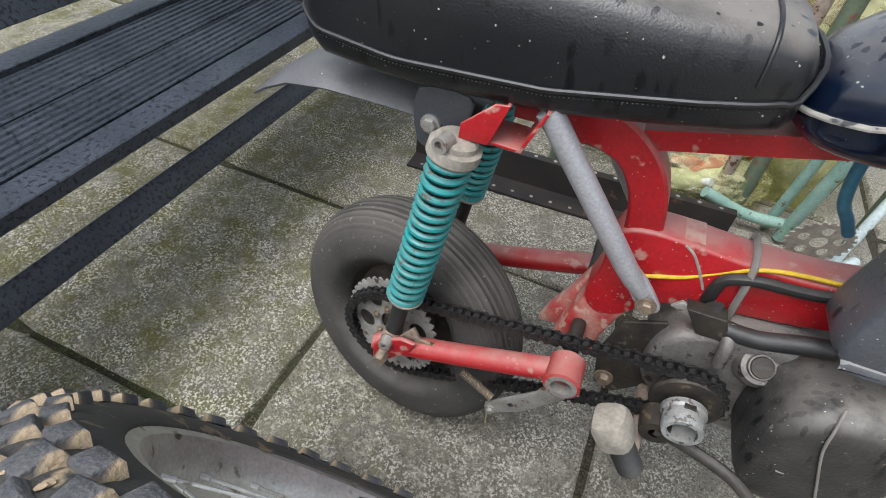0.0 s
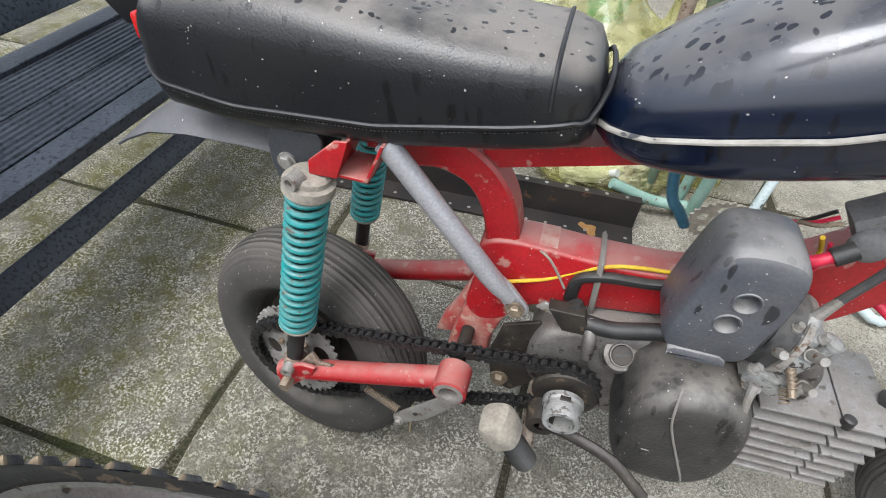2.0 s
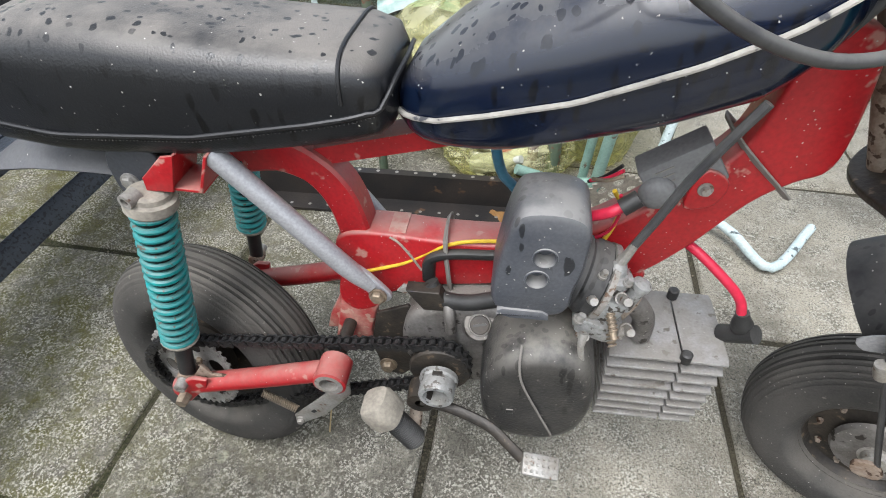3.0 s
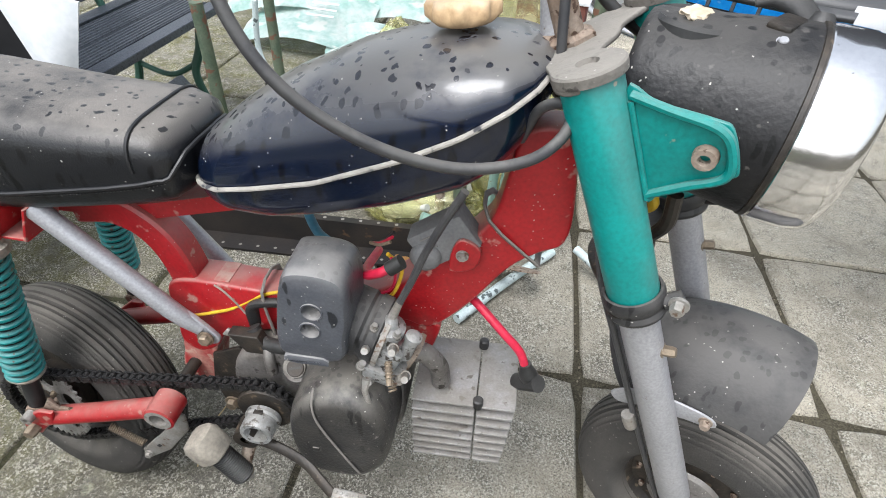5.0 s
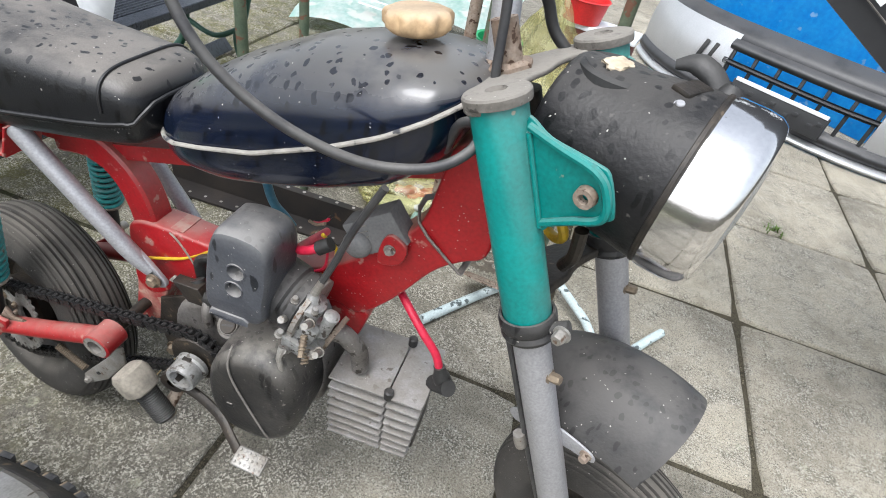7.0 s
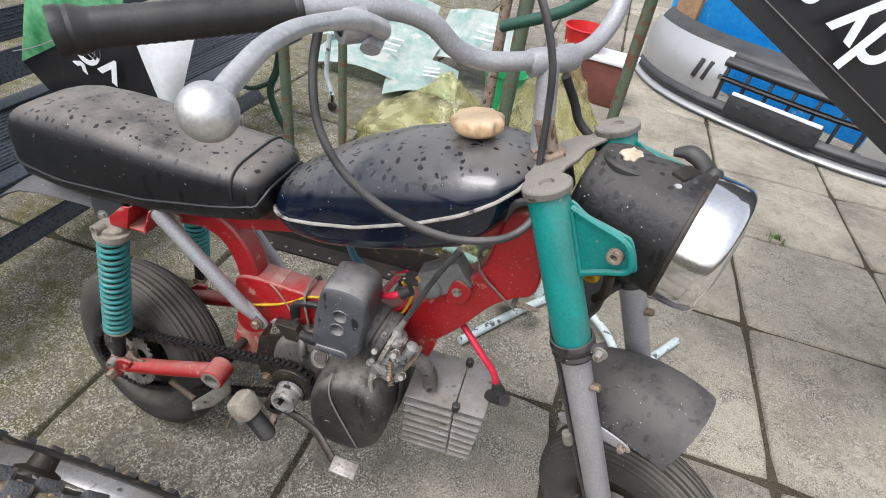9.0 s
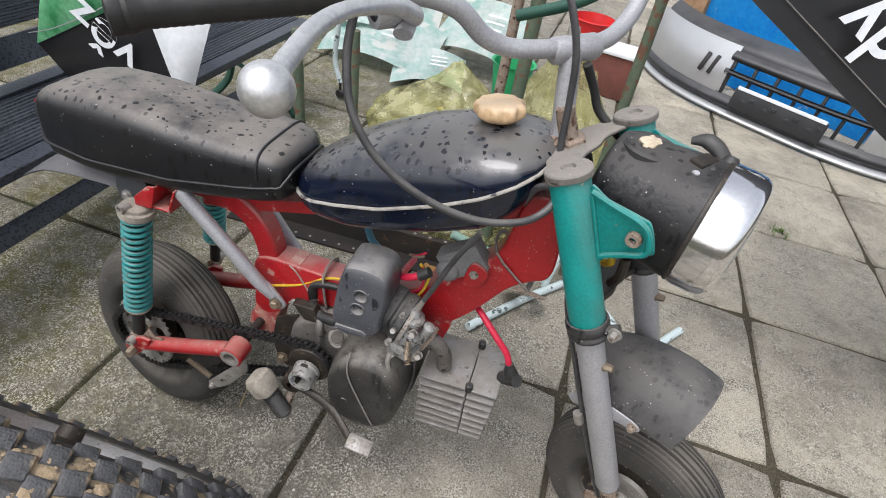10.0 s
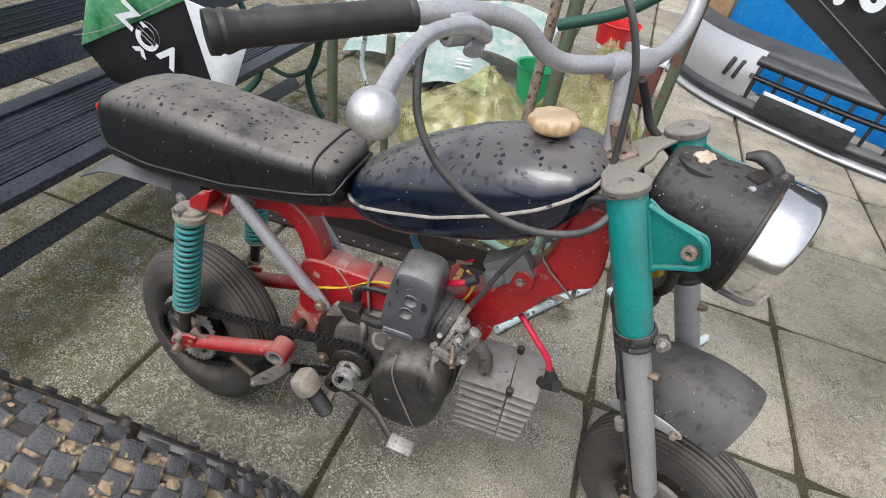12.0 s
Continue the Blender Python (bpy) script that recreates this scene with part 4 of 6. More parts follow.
# carburettor
carb = part("carburettor", lathe([(0, -0.03), (0.024, -0.03), (0.024, -0.012), (0.020, -0.008), (0.020, 0.012), (0.016, 0.026), (0, 0.026)], axis_matrix((0.618, -0.100, 0.478), (0.9, 0, -0.42)), 24), M["zinc"], moped, "small grimy aluminium carburettor")
part("slide_tower", lathe([(0, -0.030), (0.0165, -0.030), (0.0165, 0.020), (0.021, 0.022), (0.021, 0.032), (0.012, 0.036), (0.008, 0.046), (0.004, 0.050), (0, 0.050)], axis_matrix((0.618, -0.108, 0.492), (0.25, 0, 1)), 22), M["zinc"], carb)
part("float_bowl", box((0.050, 0.052, 0.026), pose(0.614, -0.108, 0.446, 0, 24, 0), 0.008), M["zinc"], carb)
part("bowl_flange", box((0.058, 0.060, 0.006), pose(0.619, -0.108, 0.460, 0, 24, 0), 0.002), M["zinc"], carb)
part("mixing_body", box((0.034, 0.044, 0.036), pose(0.624, -0.108, 0.478, 0, 24, 0), 0.007), M["zinc"], carb)
part("choke_tower", lathe([(0, -0.02), (0.009, -0.02), (0.009, 0.014), (0.011, 0.016), (0.011, 0.022), (0.004, 0.026), (0, 0.026)], axis_matrix((0.650, -0.112, 0.492), (0.35, 0, 1)), 18), M["zinc"], carb)
for q in (-1, 1):
    bolt("cap_screw", (0.624 + 0.014 * q, -0.124, 0.528 - 0.004 * q), (0.25, -0.2, 1), 0.004, carb, M["steel"], 0.008, False)
    bolt("bowl_screw", (0.616 + 0.024 * q, -0.136, 0.462 - 0.010 * q), (0.4, -0.2, 1), 0.005, carb, M["steel"], 0.010, False)
for k, (bx, by, bz, L) in enumerate(((0.600, -0.128, 0.500, 0.024), (0.634, -0.130, 0.505, 0.024), (0.648, -0.130, 0.455, 0.02), (0.600, -0.130, 0.440, 0.02))):
    bolt("carb_screw", (bx, by, bz), (0.1, -0.8, 0.6), 0.0055, carb, M["steel"], L, False)


carb.location = (-0.026, 0.006, 0.006)


def coil(name, a, b, r, wire, turns, material, parent, label=""):
    a, b = Vector(a), Vector(b)
    d = (b - a).normalized()
    sx = d.orthogonal().normalized()
    sy = d.cross(sx)
    n = int(turns * 10)
    return part(name, sweep(bm_new(), [a.lerp(b, i / n) + r * (math.cos(2 * math.pi * turns * i / n) * sx + math.sin(2 * math.pi * turns * i / n) * sy) for i in range(n + 1)], wire, 6), material, parent, label)


coil("idle_spring", (0.626, -0.130, 0.480), (0.631, -0.146, 0.466), 0.0045, 0.0013, 5, M["bolt"], carb, "small brass-coloured spring")
coil("idle_spring", (0.630, -0.130, 0.455), (0.634, -0.146, 0.440), 0.0045, 0.0013, 5, M["bolt"], carb)
part("idle_screw", sweep(bm_new(), [(0.626, -0.130, 0.480), (0.632, -0.152, 0.460)], 0.004, 10), M["bolt"], carb)
part("overflow_pipe", sweep(bm_new(), [(0.600, -0.142, 0.455), (0.598, -0.150, 0.440), (0.604, -0.152, 0.405)], [0.006, 0.0042, 0.0036], 10), M["steel"], carb)
part("inlet_flange", plate(rounded([(-0.014, -0.026), (0.014, -0.026), (0.020, 0.0), (0.014, 0.030), (-0.014, 0.030), (-0.020, 0.0)], 3), -0.004, 0.004, 0.0015, None, axis_matrix((0.652, -0.088, 0.455), (0.9, -0.1, -0.4)) @ pose(0, 0, 0, 90, 0, 0)), M["rust"], carb, "rusty inlet flange")
part("inlet_elbow", tube([(0.640, -0.096, 0.463), (0.660, -0.084, 0.452), (0.672, -0.080, 0.438), (0.684, -0.074, 0.412), (0.687, -0.070, 0.376)], 0.0140, 16), M["alu"], carb)
part("cable_nipple", sweep(bm_new(), [(0.628, -0.108, 0.535), (0.640, -0.106, 0.565)], [0.0065, 0.0045], 10), M["steel"], carb)
part("throttle_cable", tube([(0.638, -0.106, 0.560), (0.655, -0.105, 0.600), (0.672, -0.105, 0.645), (0.692, -0.108, 0.690), (0.712, -0.110, 0.730)], 0.0048, 10), M["cable"], carb)

# ignition box, leads and ties on the frame
cdi = part("ignition_box", box((0.078, 0.036, 0.052), pose(0.658, -0.028, 0.622, 0, -34, 0), 0.003), mat("matt_charcoal_plastic", (0.13, 0.13, 0.13), (0.17, 0.17, 0.167), 20, 0.6, 0, 0.08, 240), moped, "charcoal ignition box screwed to the frame")
for k in range(3):
    part("printed_mark", box((0.020 - 0.005 * k, 0.001, 0.0012), pose(0.642, -0.0465, 0.622, 0, -34, 0) @ pose(0, 0, 0.008 - 0.008 * k), 0), M["tie"], cdi)
part("box_boss", lathe([(0, 0.012), (0.010, 0.0115), (0.016, 0.009), (0.020, 0.003), (0.020, 0.0), (0, 0.0)], axis_matrix((0.636, -0.046, 0.600), (0, -1, 0)), 28), cdi.data.materials[0], cdi)
bolt("box_bolt", (0.682, -0.052, 0.611), (0, -1, 0), 0.006, cdi, M["steel"], 0.006)
part("box_lug", plate(rounded([(0.667, 0.584), (0.697, 0.591), (0.704, 0.619), (0.682, 0.634), (0.670, 0.619)], 3), -0.051, -0.043, 0.002), M["red"], frame_body)
part("lead_boot", sweep(bm_new(), [(0.612, -0.075, 0.612), (0.596, -0.078, 0.600)], 0.0095, 14), M["black"], cdi)
part("ignition_lead", tube([(0.600, -0.076, 0.603), (0.582, -0.078, 0.592), (0.560, -0.06, 0.575), (0.555, 0.03, 0.540)], 0.0062, 12), M["redwire"], cdi, "crimson ignition lead")
part("ignition_lead", tube([(0.680, 0.010, 0.500), (0.705, -0.020, 0.502), (0.742, -0.044, 0.478), (0.768, -0.050, 0.450), (0.779, -0.052, 0.422)], 0.0062, 12), M["redwire"], cdi, "crimson ignition lead")
cap2 = part("plug_cap", sweep(bm_new(), smooth_path([(0.778, -0.052, 0.428), (0.784, -0.052, 0.408), (0.790, -0.050, 0.394)], 4), [0.0085, 0.009, 0.010, 0.012, 0.0135, 0.0135, 0.0135, 0.0135, 0.0135], 14), M["black"], head, "black rubber spark plug cap")
part("cap_body", sweep(bm_new(), [(0.800, -0.064, 0.402), (0.772, -0.038, 0.370)], [0.0125, 0.0125], 14), M["black"], cap2)
part("yellow_wire", tube([(0.284, -0.044, 0.438), (0.300, -0.040, 0.440), (0.340, -0.036, 0.452), (0.370, -0.034, 0.470), (0.404, -0.036, 0.492), (0.440, -0.034, 0.500), (0.500, -0.034, 0.505), (0.560, -0.045, 0.525), (0.590, -0.050, 0.530), (0.604, -0.040, 0.570), (0.590, -0.055, 0.605)], 0.0026, 8), M["yellowwire"], frame_body, "thin yellow wire along the frame")
part("red_wire", tube([(0.552, -0.050, 0.520), (0.590, -0.055, 0.545), (0.600, -0.060, 0.580), (0.596, -0.062, 0.605)], 0.002, 8), M["redwire"], frame_body)
part("wire_sleeve", tube([(0.375, -0.036, 0.430), (0.380, -0.040, 0.468), (0.410, -0.040, 0.480), (0.460, -0.038, 0.482), (0.500, -0.038, 0.490)], 0.0105, 12, flat=0.7), M["black"], frame_body, "black wire sleeve tied to the frame")
part("wire_sleeve", tube([(0.380, -0.055, 0.440), (0.392, -0.062, 0.420), (0.430, -0.072, 0.424), (0.470, -0.076, 0.440), (0.500, -0.08, 0.452)], 0.011, 12), M["black"], frame_body)
for k in range(3):
    part("spare_wire", tube([(0.596, -0.06 + 0.01 * k, 0.628), (0.580, -0.055 + 0.012 * k, 0.618 - 0.006 * k), (0.566, -0.045 + 0.012 * k, 0.612 - 0.010 * k)], 0.0022, 8), (M["bolt"], M["redwire"], M["black"])[k], cdi)


def tie_round(at, along, w, h, name="cable_tie"):
    d = Vector(along).normalized()
    n = V(0, 1, 0)
    u = d.cross(n)
    pts = [Vector(at) + n * (w * c) + u * (h * s) for c, s in ((-1, -1), (-1, 1), (1, 1), (1, -1))]
    return part(name, sweep(bm_new(), smooth_path(pts + pts[:1], 3), 0.0022, 6, flat=2.2), M["tie"], frame_body, "pale plastic cable tie")


tie_round((0.402, -0.011, 0.456), (1, 0, 0.05), 0.030, 0.043)
tie_round((0.742, 0, 0.624), (0.69, 0, 0.72), 0.034, 0.044)

# foot peg, brake arm and pedal
PEG = axis_matrix((0.316, -0.158, 0.294), (0.51, -0.03, -0.86))
peg = part("foot_peg", lathe([(0, 0.01)] + [(0.0168 + (0.0011 if k % 2 else -0.0004), 0.022 + 0.0020 * k) for k in range(37)] + [(0.0145, 0.097), (0, 0.098)], PEG, 24), M["black"], moped, "ribbed rubber foot peg with a worn pale end", angle=20)
part("peg_end", loft([[PEG @ V(r * x_, r * y_ * 0.92, h) for x_, y_ in rounded([(-1, -0.75), (-0.2, -1), (0.8, -0.95), (1, 0.1), (0.75, 0.9), (-0.3, 1), (-1, 0.6)], 3)] for r, h in ((0.012, -0.014), (0.021, -0.011), (0.0245, -0.003), (0.0245, 0.018), (0.0235, 0.030), (0.019, 0.034))]), M["worn"], peg, "worn pale rubber end block")
bolt("peg_bolt", PEG @ V(0.004, 0, 0.094), (0.51, -0.03, -0.86), 0.0095, peg, M["steel"], 0.013)
part("washer", lathe([(0, 0.0), (0.013, 0.0), (0.013, 0.003), (0, 0.003)], PEG @ Matrix.Translation((0.004, 0, 0.096)), 20), M["bolt"], peg)
part("peg_bar", sweep(bm_new(), [(0.36, 0.08, 0.265), (0.360, -0.10, 0.240), (0.360, -0.158, 0.215)], 0.010, 12), M["rust"], peg)
arm = part("brake_arm", sweep(bm_new(), smooth_path([(0.372, -0.135, 0.280), (0.420, -0.140, 0.272), (0.470, -0.158, 0.270), (0.500, -0.176, 0.258), (0.520, -0.188, 0.246)]), 0.0080, 12, flat=0.5), M["greasy"], moped, "flat brake arm with a small pad")
part("pedal_pad", box((0.050, 0.030, 0.010), pose(0.544, -0.194, 0.244, 18, 8, 0), 0.003), M["steel"], arm, "small studded metal pedal pad")
for ix in range(6):
    for iy in range(3):
        part("stud", lathe([(0.0025, 0.0), (0.0018, 0.002), (0, 0.0022)], pose(0.544, -0.194, 0.244, 18, 8, 0) @ Matrix.Translation((-0.02 + 0.008 * ix, -0.009 + 0.009 * iy, 0.005)), 6), M["steel"], arm)
part("arm_boss", lathe([(0.008, 0.012), (0.020, 0.012), (0.021, 0.0), (0.021, -0.02), (0, -0.02)], axis_matrix((0.372, -0.130, 0.280), (0, -1, 0)), 24), M["greasy"], arm)

# stand lug and spring under the swing arm
lug = part("stand_lug", plate([(0.162, 0.144), (0.150, 0.150), (0.150, 0.164), (0.218, 0.240), (0.240, 0.290), (0.262, 0.286), (0.258, 0.246), (0.205, 0.176)], -0.120, -0.115, 0.002), M["steel"], moped, "flat steel lug with a spring hooked to it")
bolt("lug_bolt", (0.160, -0.122, 0.156), (0, -1, 0), 0.006, lug, M["steel"], 0.006)
part("lug_hole", box((0.008, 0.0012, 0.006), pose(0.188, -0.1205, 0.186, 0, -45, 0), 0), M["black"], lug)
coil("return_spring", (0.105, -0.114, 0.214), (0.158, -0.118, 0.182), 0.0056, 0.0013, 18, M["bolt"], lug, "small pale return spring")

# chain, link by link round both sprockets
CH = [(V(SPC.x - 0.006, 0, SPC.z), 0.0860), (V(0.394, 0, 0.322), 0.0400)]
(c0, r0), (c1, r1) = CH
dd = (c1 - c0).length
base = math.atan2(c1.z - c0.z, c1.x - c0.x)
gam = math.acos((r0 - r1) / dd)
path = []
for a in np.linspace(base + gam, base + 2 * math.pi - gam, 60):
    path.append(c0 + V(r0 * math.cos(a), 0, r0 * math.sin(a)))
for a in np.linspace(base - gam, base + gam, 40):
    path.append(c1 + V(r1 * math.cos(a), 0, r1 * math.sin(a)))
cum = [0.0]
loop = path + path[:1]
for a, b in zip(loop, loop[1:]):
    cum.append(cum[-1] + (b - a).length)
links = int(cum[-1] / 0.0127) // 2 * 2
pitch = cum[-1] / links


def on_chain(s):
    s %= cum[-1]
    i = max(0, int(np.searchsorted(cum, s)) - 1)
    t = (s - cum[i]) / max(1e-9, cum[i + 1] - cum[i])
    return loop[i].lerp(loop[i + 1], t)


def link_mesh(outer):
    bm = bm_new()
    half = 0.0072 if outer else 0.0052
    for s in (-1, 1):
        o = [(-0.0105, -0.0022), (-0.0085, -0.0046), (-0.004, -0.0040), (0, -0.0030), (0.004, -0.0040), (0.0085, -0.0046), (0.0105, -0.0022), (0.0105, 0.0022), (0.0085, 0.0046), (0.004, 0.0040), (0, 0.0030), (-0.004, 0.0040), (-0.0085, 0.0046), (-0.0105, 0.0022)]
        plate([(x, z_ * 1.75) for x, z_ in o], s * half - 0.0009, s * half + 0.0009, 0, bm)
    for x in (-pitch / 2, pitch / 2):
        w, r = (0.0096, 0.0026) if outer else (0.0050, 0.0052)
        lathe([(0, -w), (r, -w), (r, w), (0, w)], axis_matrix((x, 0, 0), (0, 1, 0)), 8, bm)
    return mesh_of("chain_link", bm, M["chainsteel"], True, 30)


chain = part("chain", lathe([(0.0, 0.0), (0.0385, 0.0), (0.0385, 0.005), (0.0, 0.005)], axis_matrix((0.394, -0.095, 0.322), (0, -1, 0)), 30), M["greasy"], moped, "oily black roller chain round both sprockets")
lm = [link_mesh(True), link_mesh(False)]
for i in range(links):
    a, b = on_chain(i * pitch), on_chain((i + 1) * pitch)
    ob = new("chain_link", lm[i % 2])
    ob.parent = chain
    d = b - a
    c = (a + b) / 2
    y = -0.086 - 0.012 * c.x / 0.4
    ob.matrix_world = Matrix.Translation((c.x, y, c.z)) @ pose(0, 0, 0, 0, -math.degrees(math.atan2(d.z, d.x)), 0)

# fork, turned to the near side
RAKE, STEER = radians(21.0), radians(-26.0)
fa = V(-math.sin(RAKE), 0.03, math.cos(RAKE)).normalized()
fl = V(-math.sin(STEER), math.cos(STEER), 0)
fl = (fl - fa * fl.dot(fa)).normalized()
fh = fl.cross(fa).normalized()
hd = V(math.cos(STEER), math.sin(STEER), 0)
FS = V(0.932, -0.034, 0.586)
FM = Matrix((fh, fl, fa)).transposed().to_4x4()
FM.translation = FS


def fk(u, v, w):
    return FM @ V(u, v, w)


LU, LV, AX = 0.0, 0.096, -0.385
fork = part("fork", lathe([(0, 0.02), (0.014, 0.02), (0.014, 0.36), (0, 0.36)], FM @ Matrix.Translation((-0.055, 0, 0)), 16), M["rust"], moped, "front fork with teal shrouds and silver legs")
for s in (-1, 1):
    L = FM @ Matrix.Translation((LU, s * LV, 0))
    leg = part("fork_leg", lathe([(0, -0.315), (0.0195, -0.315), (0.0215, -0.310), (0.0215, 0.09), (0, 0.09)], L, 32), M["silver"], fork, "silver painted fork leg")
    part("leg_end", lathe([(0, -0.40), (0.010, -0.40), (0.0155, -0.392), (0.0155, -0.312), (0, -0.312)], L, 20), M["rust"], leg)
    part("shroud", lathe([(0.0258, 0.078), (0.0268, 0.076), (0.0268, 0.314), (0.0258, 0.316)], L, 36), M["teal"], leg, "teal painted fork shroud")
    part("collar", lathe([(0.022, 0.048), (0.030, 0.048), (0.0320, 0.053), (0.0300, 0.059), (0.0325, 0.064), (0.0325, 0.073), (0.031, 0.078), (0.028, 0.078)], L, 36), M["greyplastic"], leg, "dirty black collar")
    part("top_nut", lathe([(0, 0.316), (0.008, 0.316), (0.010, 0.320), (0.026, 0.320), (0.030, 0.319), (0.0315, 0.317), (0.0315, 0.312), (0.031, 0.309), (0.026, 0.309)], L, 36), M["yokegrey"], leg, "dusty grey fork top nut")
    bolt("leg_bolt", L @ V(0.020, 0, -0.012), fh, 0.0065, leg, M["bolt"], 0.014)
    # welded wing that carries the lamp
    wing = rounded([(0.026, 0.282), (0.050, 0.268), (0.090, 0.250), (0.102, 0.240), (0.104, 0.206), (0.098, 0.197), (0.070, 0.192), (0.045, 0.188), (0.026, 0.178)], 4)
    wm = FM @ Matrix.Translation((LU, s * LV - s * 0.004, 0.010))
    pw = part("lamp_wing", plate(wing, -0.0022, 0.0022, 0.0015, None, wm), M["teal"], leg, "teal bracket wing for the headlamp")
    part("wing_rib", tube([wm @ V(0.030, s * 0.003, 0.278), wm @ V(0.060, s * 0.005, 0.262), wm @ V(0.092, s * 0.006, 0.245), wm @ V(0.100, s * 0.005, 0.226), wm @ V(0.095, s * 0.005, 0.201), wm @ V(0.065, s * 0.005, 0.193), wm @ V(0.030, s * 0.003, 0.183)], 0.0042, 8), M["teal"], pw)
    part("weld", tube([wm @ V(0.029, s * 0.004, 0.178 + 0.019 * k) for k in range(6)], 0.0028, 8), M["teal"], pw)
    part("wing_bolt", lathe([(0.0045, 0.0), (0.0050, 0.008), (0.0095, 0.008), (0.0105, 0.0)], axis_matrix(wm @ V(0.081, s * 0.003, 0.220), fl * s), 20), M["rust"], pw, "rusty hollow bolt")
    # mudguard stay
    bm = plate(rounded([(0.012, -0.115), (0.038, -0.122), (0.060, -0.135), (0.062, -0.148), (0.048, -0.150), (0.030, -0.146), (0.012, -0.142)], 3), -0.0015, 0.0015, 0.0008, None, FM @ Matrix.Translation((LU, s * (LV - 0.012), 0)))
    tb = part("mudguard_tab", bm, M["silver"], leg)
    bolt("tab_bolt", FM @ V(LU + 0.052, s * (LV - 0.010), -0.140), fl * s, 0.006, tb, M["rust"], 0.01)
    bm = plate(rounded([(-0.010, -0.110), (-0.040, -0.112), (-0.062, -0.125), (-0.055, -0.142), (-0.030, -0.140), (-0.010, -0.138)], 3), -0.0015, 0.0015, 0.0008, None, FM @ Matrix.Translation((LU, s * (LV - 0.012), 0)))
    part("mudguard_tab", bm, M["silver"], leg)
    part("clamp_ear", sweep(bm_new(), [L @ V(0.030, 0, 0.062), L @ V(0.048, s * -0.006, 0.066)], 0.009, 12), M["greyplastic"], leg)
    bolt("clamp_bolt", L @ V(0.046, s * 0.006, 0.066), fl * s, 0.0075, leg, M["steel"], 0.012)
# yokes
yo = rounded([(-0.075, 0.035), (-0.085, 0.000), (-0.075, -0.035), (-0.045, -0.078), (-0.022, -0.118), (0.0, -0.124), (0.012, -0.102), (0.0, -0.070), (-0.012, -0.031), (-0.008, 0.000), (-0.012, 0.031), (0.0, 0.070), (0.012, 0.102), (0.0, 0.124), (-0.022, 0.118), (-0.045, 0.078)], 3)
bm = plate(yo, 0.304, 0.310, 0.002)
bm.transform(FM @ Matrix(((1, 0, 0, 0), (0, 0, 1, 0), (0, 1, 0, 0), (0, 0, 0, 1))))
part("top_yoke", bm, M["yokegrey"], fork, "dusty grey top yoke")
bm = plate(yo, 0.050, 0.062, 0.003)
bm.transform(FM @ Matrix(((1, 0, 0, 0), (0, 0, 1, 0), (0, 1, 0, 0), (0, 0, 0, 1))))
part("lower_yoke", bm, M["greasy"], fork)
part("head_bearing", lathe([(0, 0.262), (0.030, 0.262), (0.030, 0.286), (0, 0.286)], FM @ Matrix.Translation((-0.055, 0, 0)), 24), M["greasy"], fork)
part("yoke_nut", lathe([(0, 0.296), (0.026, 0.296), (0.026, 0.314), (0.020, 0.318), (0, 0.318)], FM @ Matrix.Translation((-0.055, 0, 0)), 6), M["rust"], fork, "rusty steering head nut")
part("brake_cable", tube([fk(-0.030, -0.086, 0.130), fk(-0.034, -0.094, 0.075), fk(-0.031, -0.098, -0.02), fk(-0.031, -0.098, -0.12), fk(-0.030, -0.096, -0.28), fk(-0.028, -0.092, -0.385)], 0.0040, 10), M["cable"], fork, "black brake cable down the fork leg")
part("cable_joint", lathe([(0.0, -0.012), (0.008, -0.012), (0.009, 0.0), (0.008, 0.012), (0, 0.012)], FM @ Matrix.Translation((-0.036, -0.104, -0.150)), 14), M["steel"], fork)
part("brake_lever_plate", plate(rounded([(-0.055, -0.378), (-0.030, -0.372), (-0.020, -0.395), (-0.030, -0.412), (-0.055, -0.405)], 3), -0.003, 0.003, 0.001, None, FM @ Matrix.Translation((0, -0.094, 0))), M["rust"], fork)
# front wheel
WM = Matrix((hd, fl, V(0, 0, 1))).transposed().to_4x4()
WM.translation = V(1.098, -0.010, 0.114)
wheel(WM @ Matrix.Scale(0.985, 4) @ axis_matrix((0, 0, 0), (0, -1, 0)), True)
# front mudguard: an arched shell that curls over the tyre
rows = []
GM = Matrix((hd, fl, V(0, 0, 1))).transposed().to_4x4()
GM.translation = V(1.044, -0.066, 0.304)
for a in np.linspace(radians(75), radians(132), 24):
    row = []
    wd = 0.084 * (1 - 0.10 * abs((a - radians(95)) / radians(35)) ** 3)
    for u in np.linspace(-1, 1, 15):
        rr = 0.248 - 0.062 * abs(u) ** 2.4 + (0.0 if abs(u) < 0.97 else -0.010)
        row.append(GM @ V(rr * math.cos(a), u * wd, rr * math.sin(a)))
    rows.append(row)
bm = open_loft(rows)
bmesh.ops.recalc_face_normals(bm, faces=bm.faces)
bmesh.ops.solidify(bm, geom=list(bm.faces), thickness=0.003)
part("front_mudguard", bm, M["greyplastic"], fork, "dusty black plastic front mudguard", angle=60)

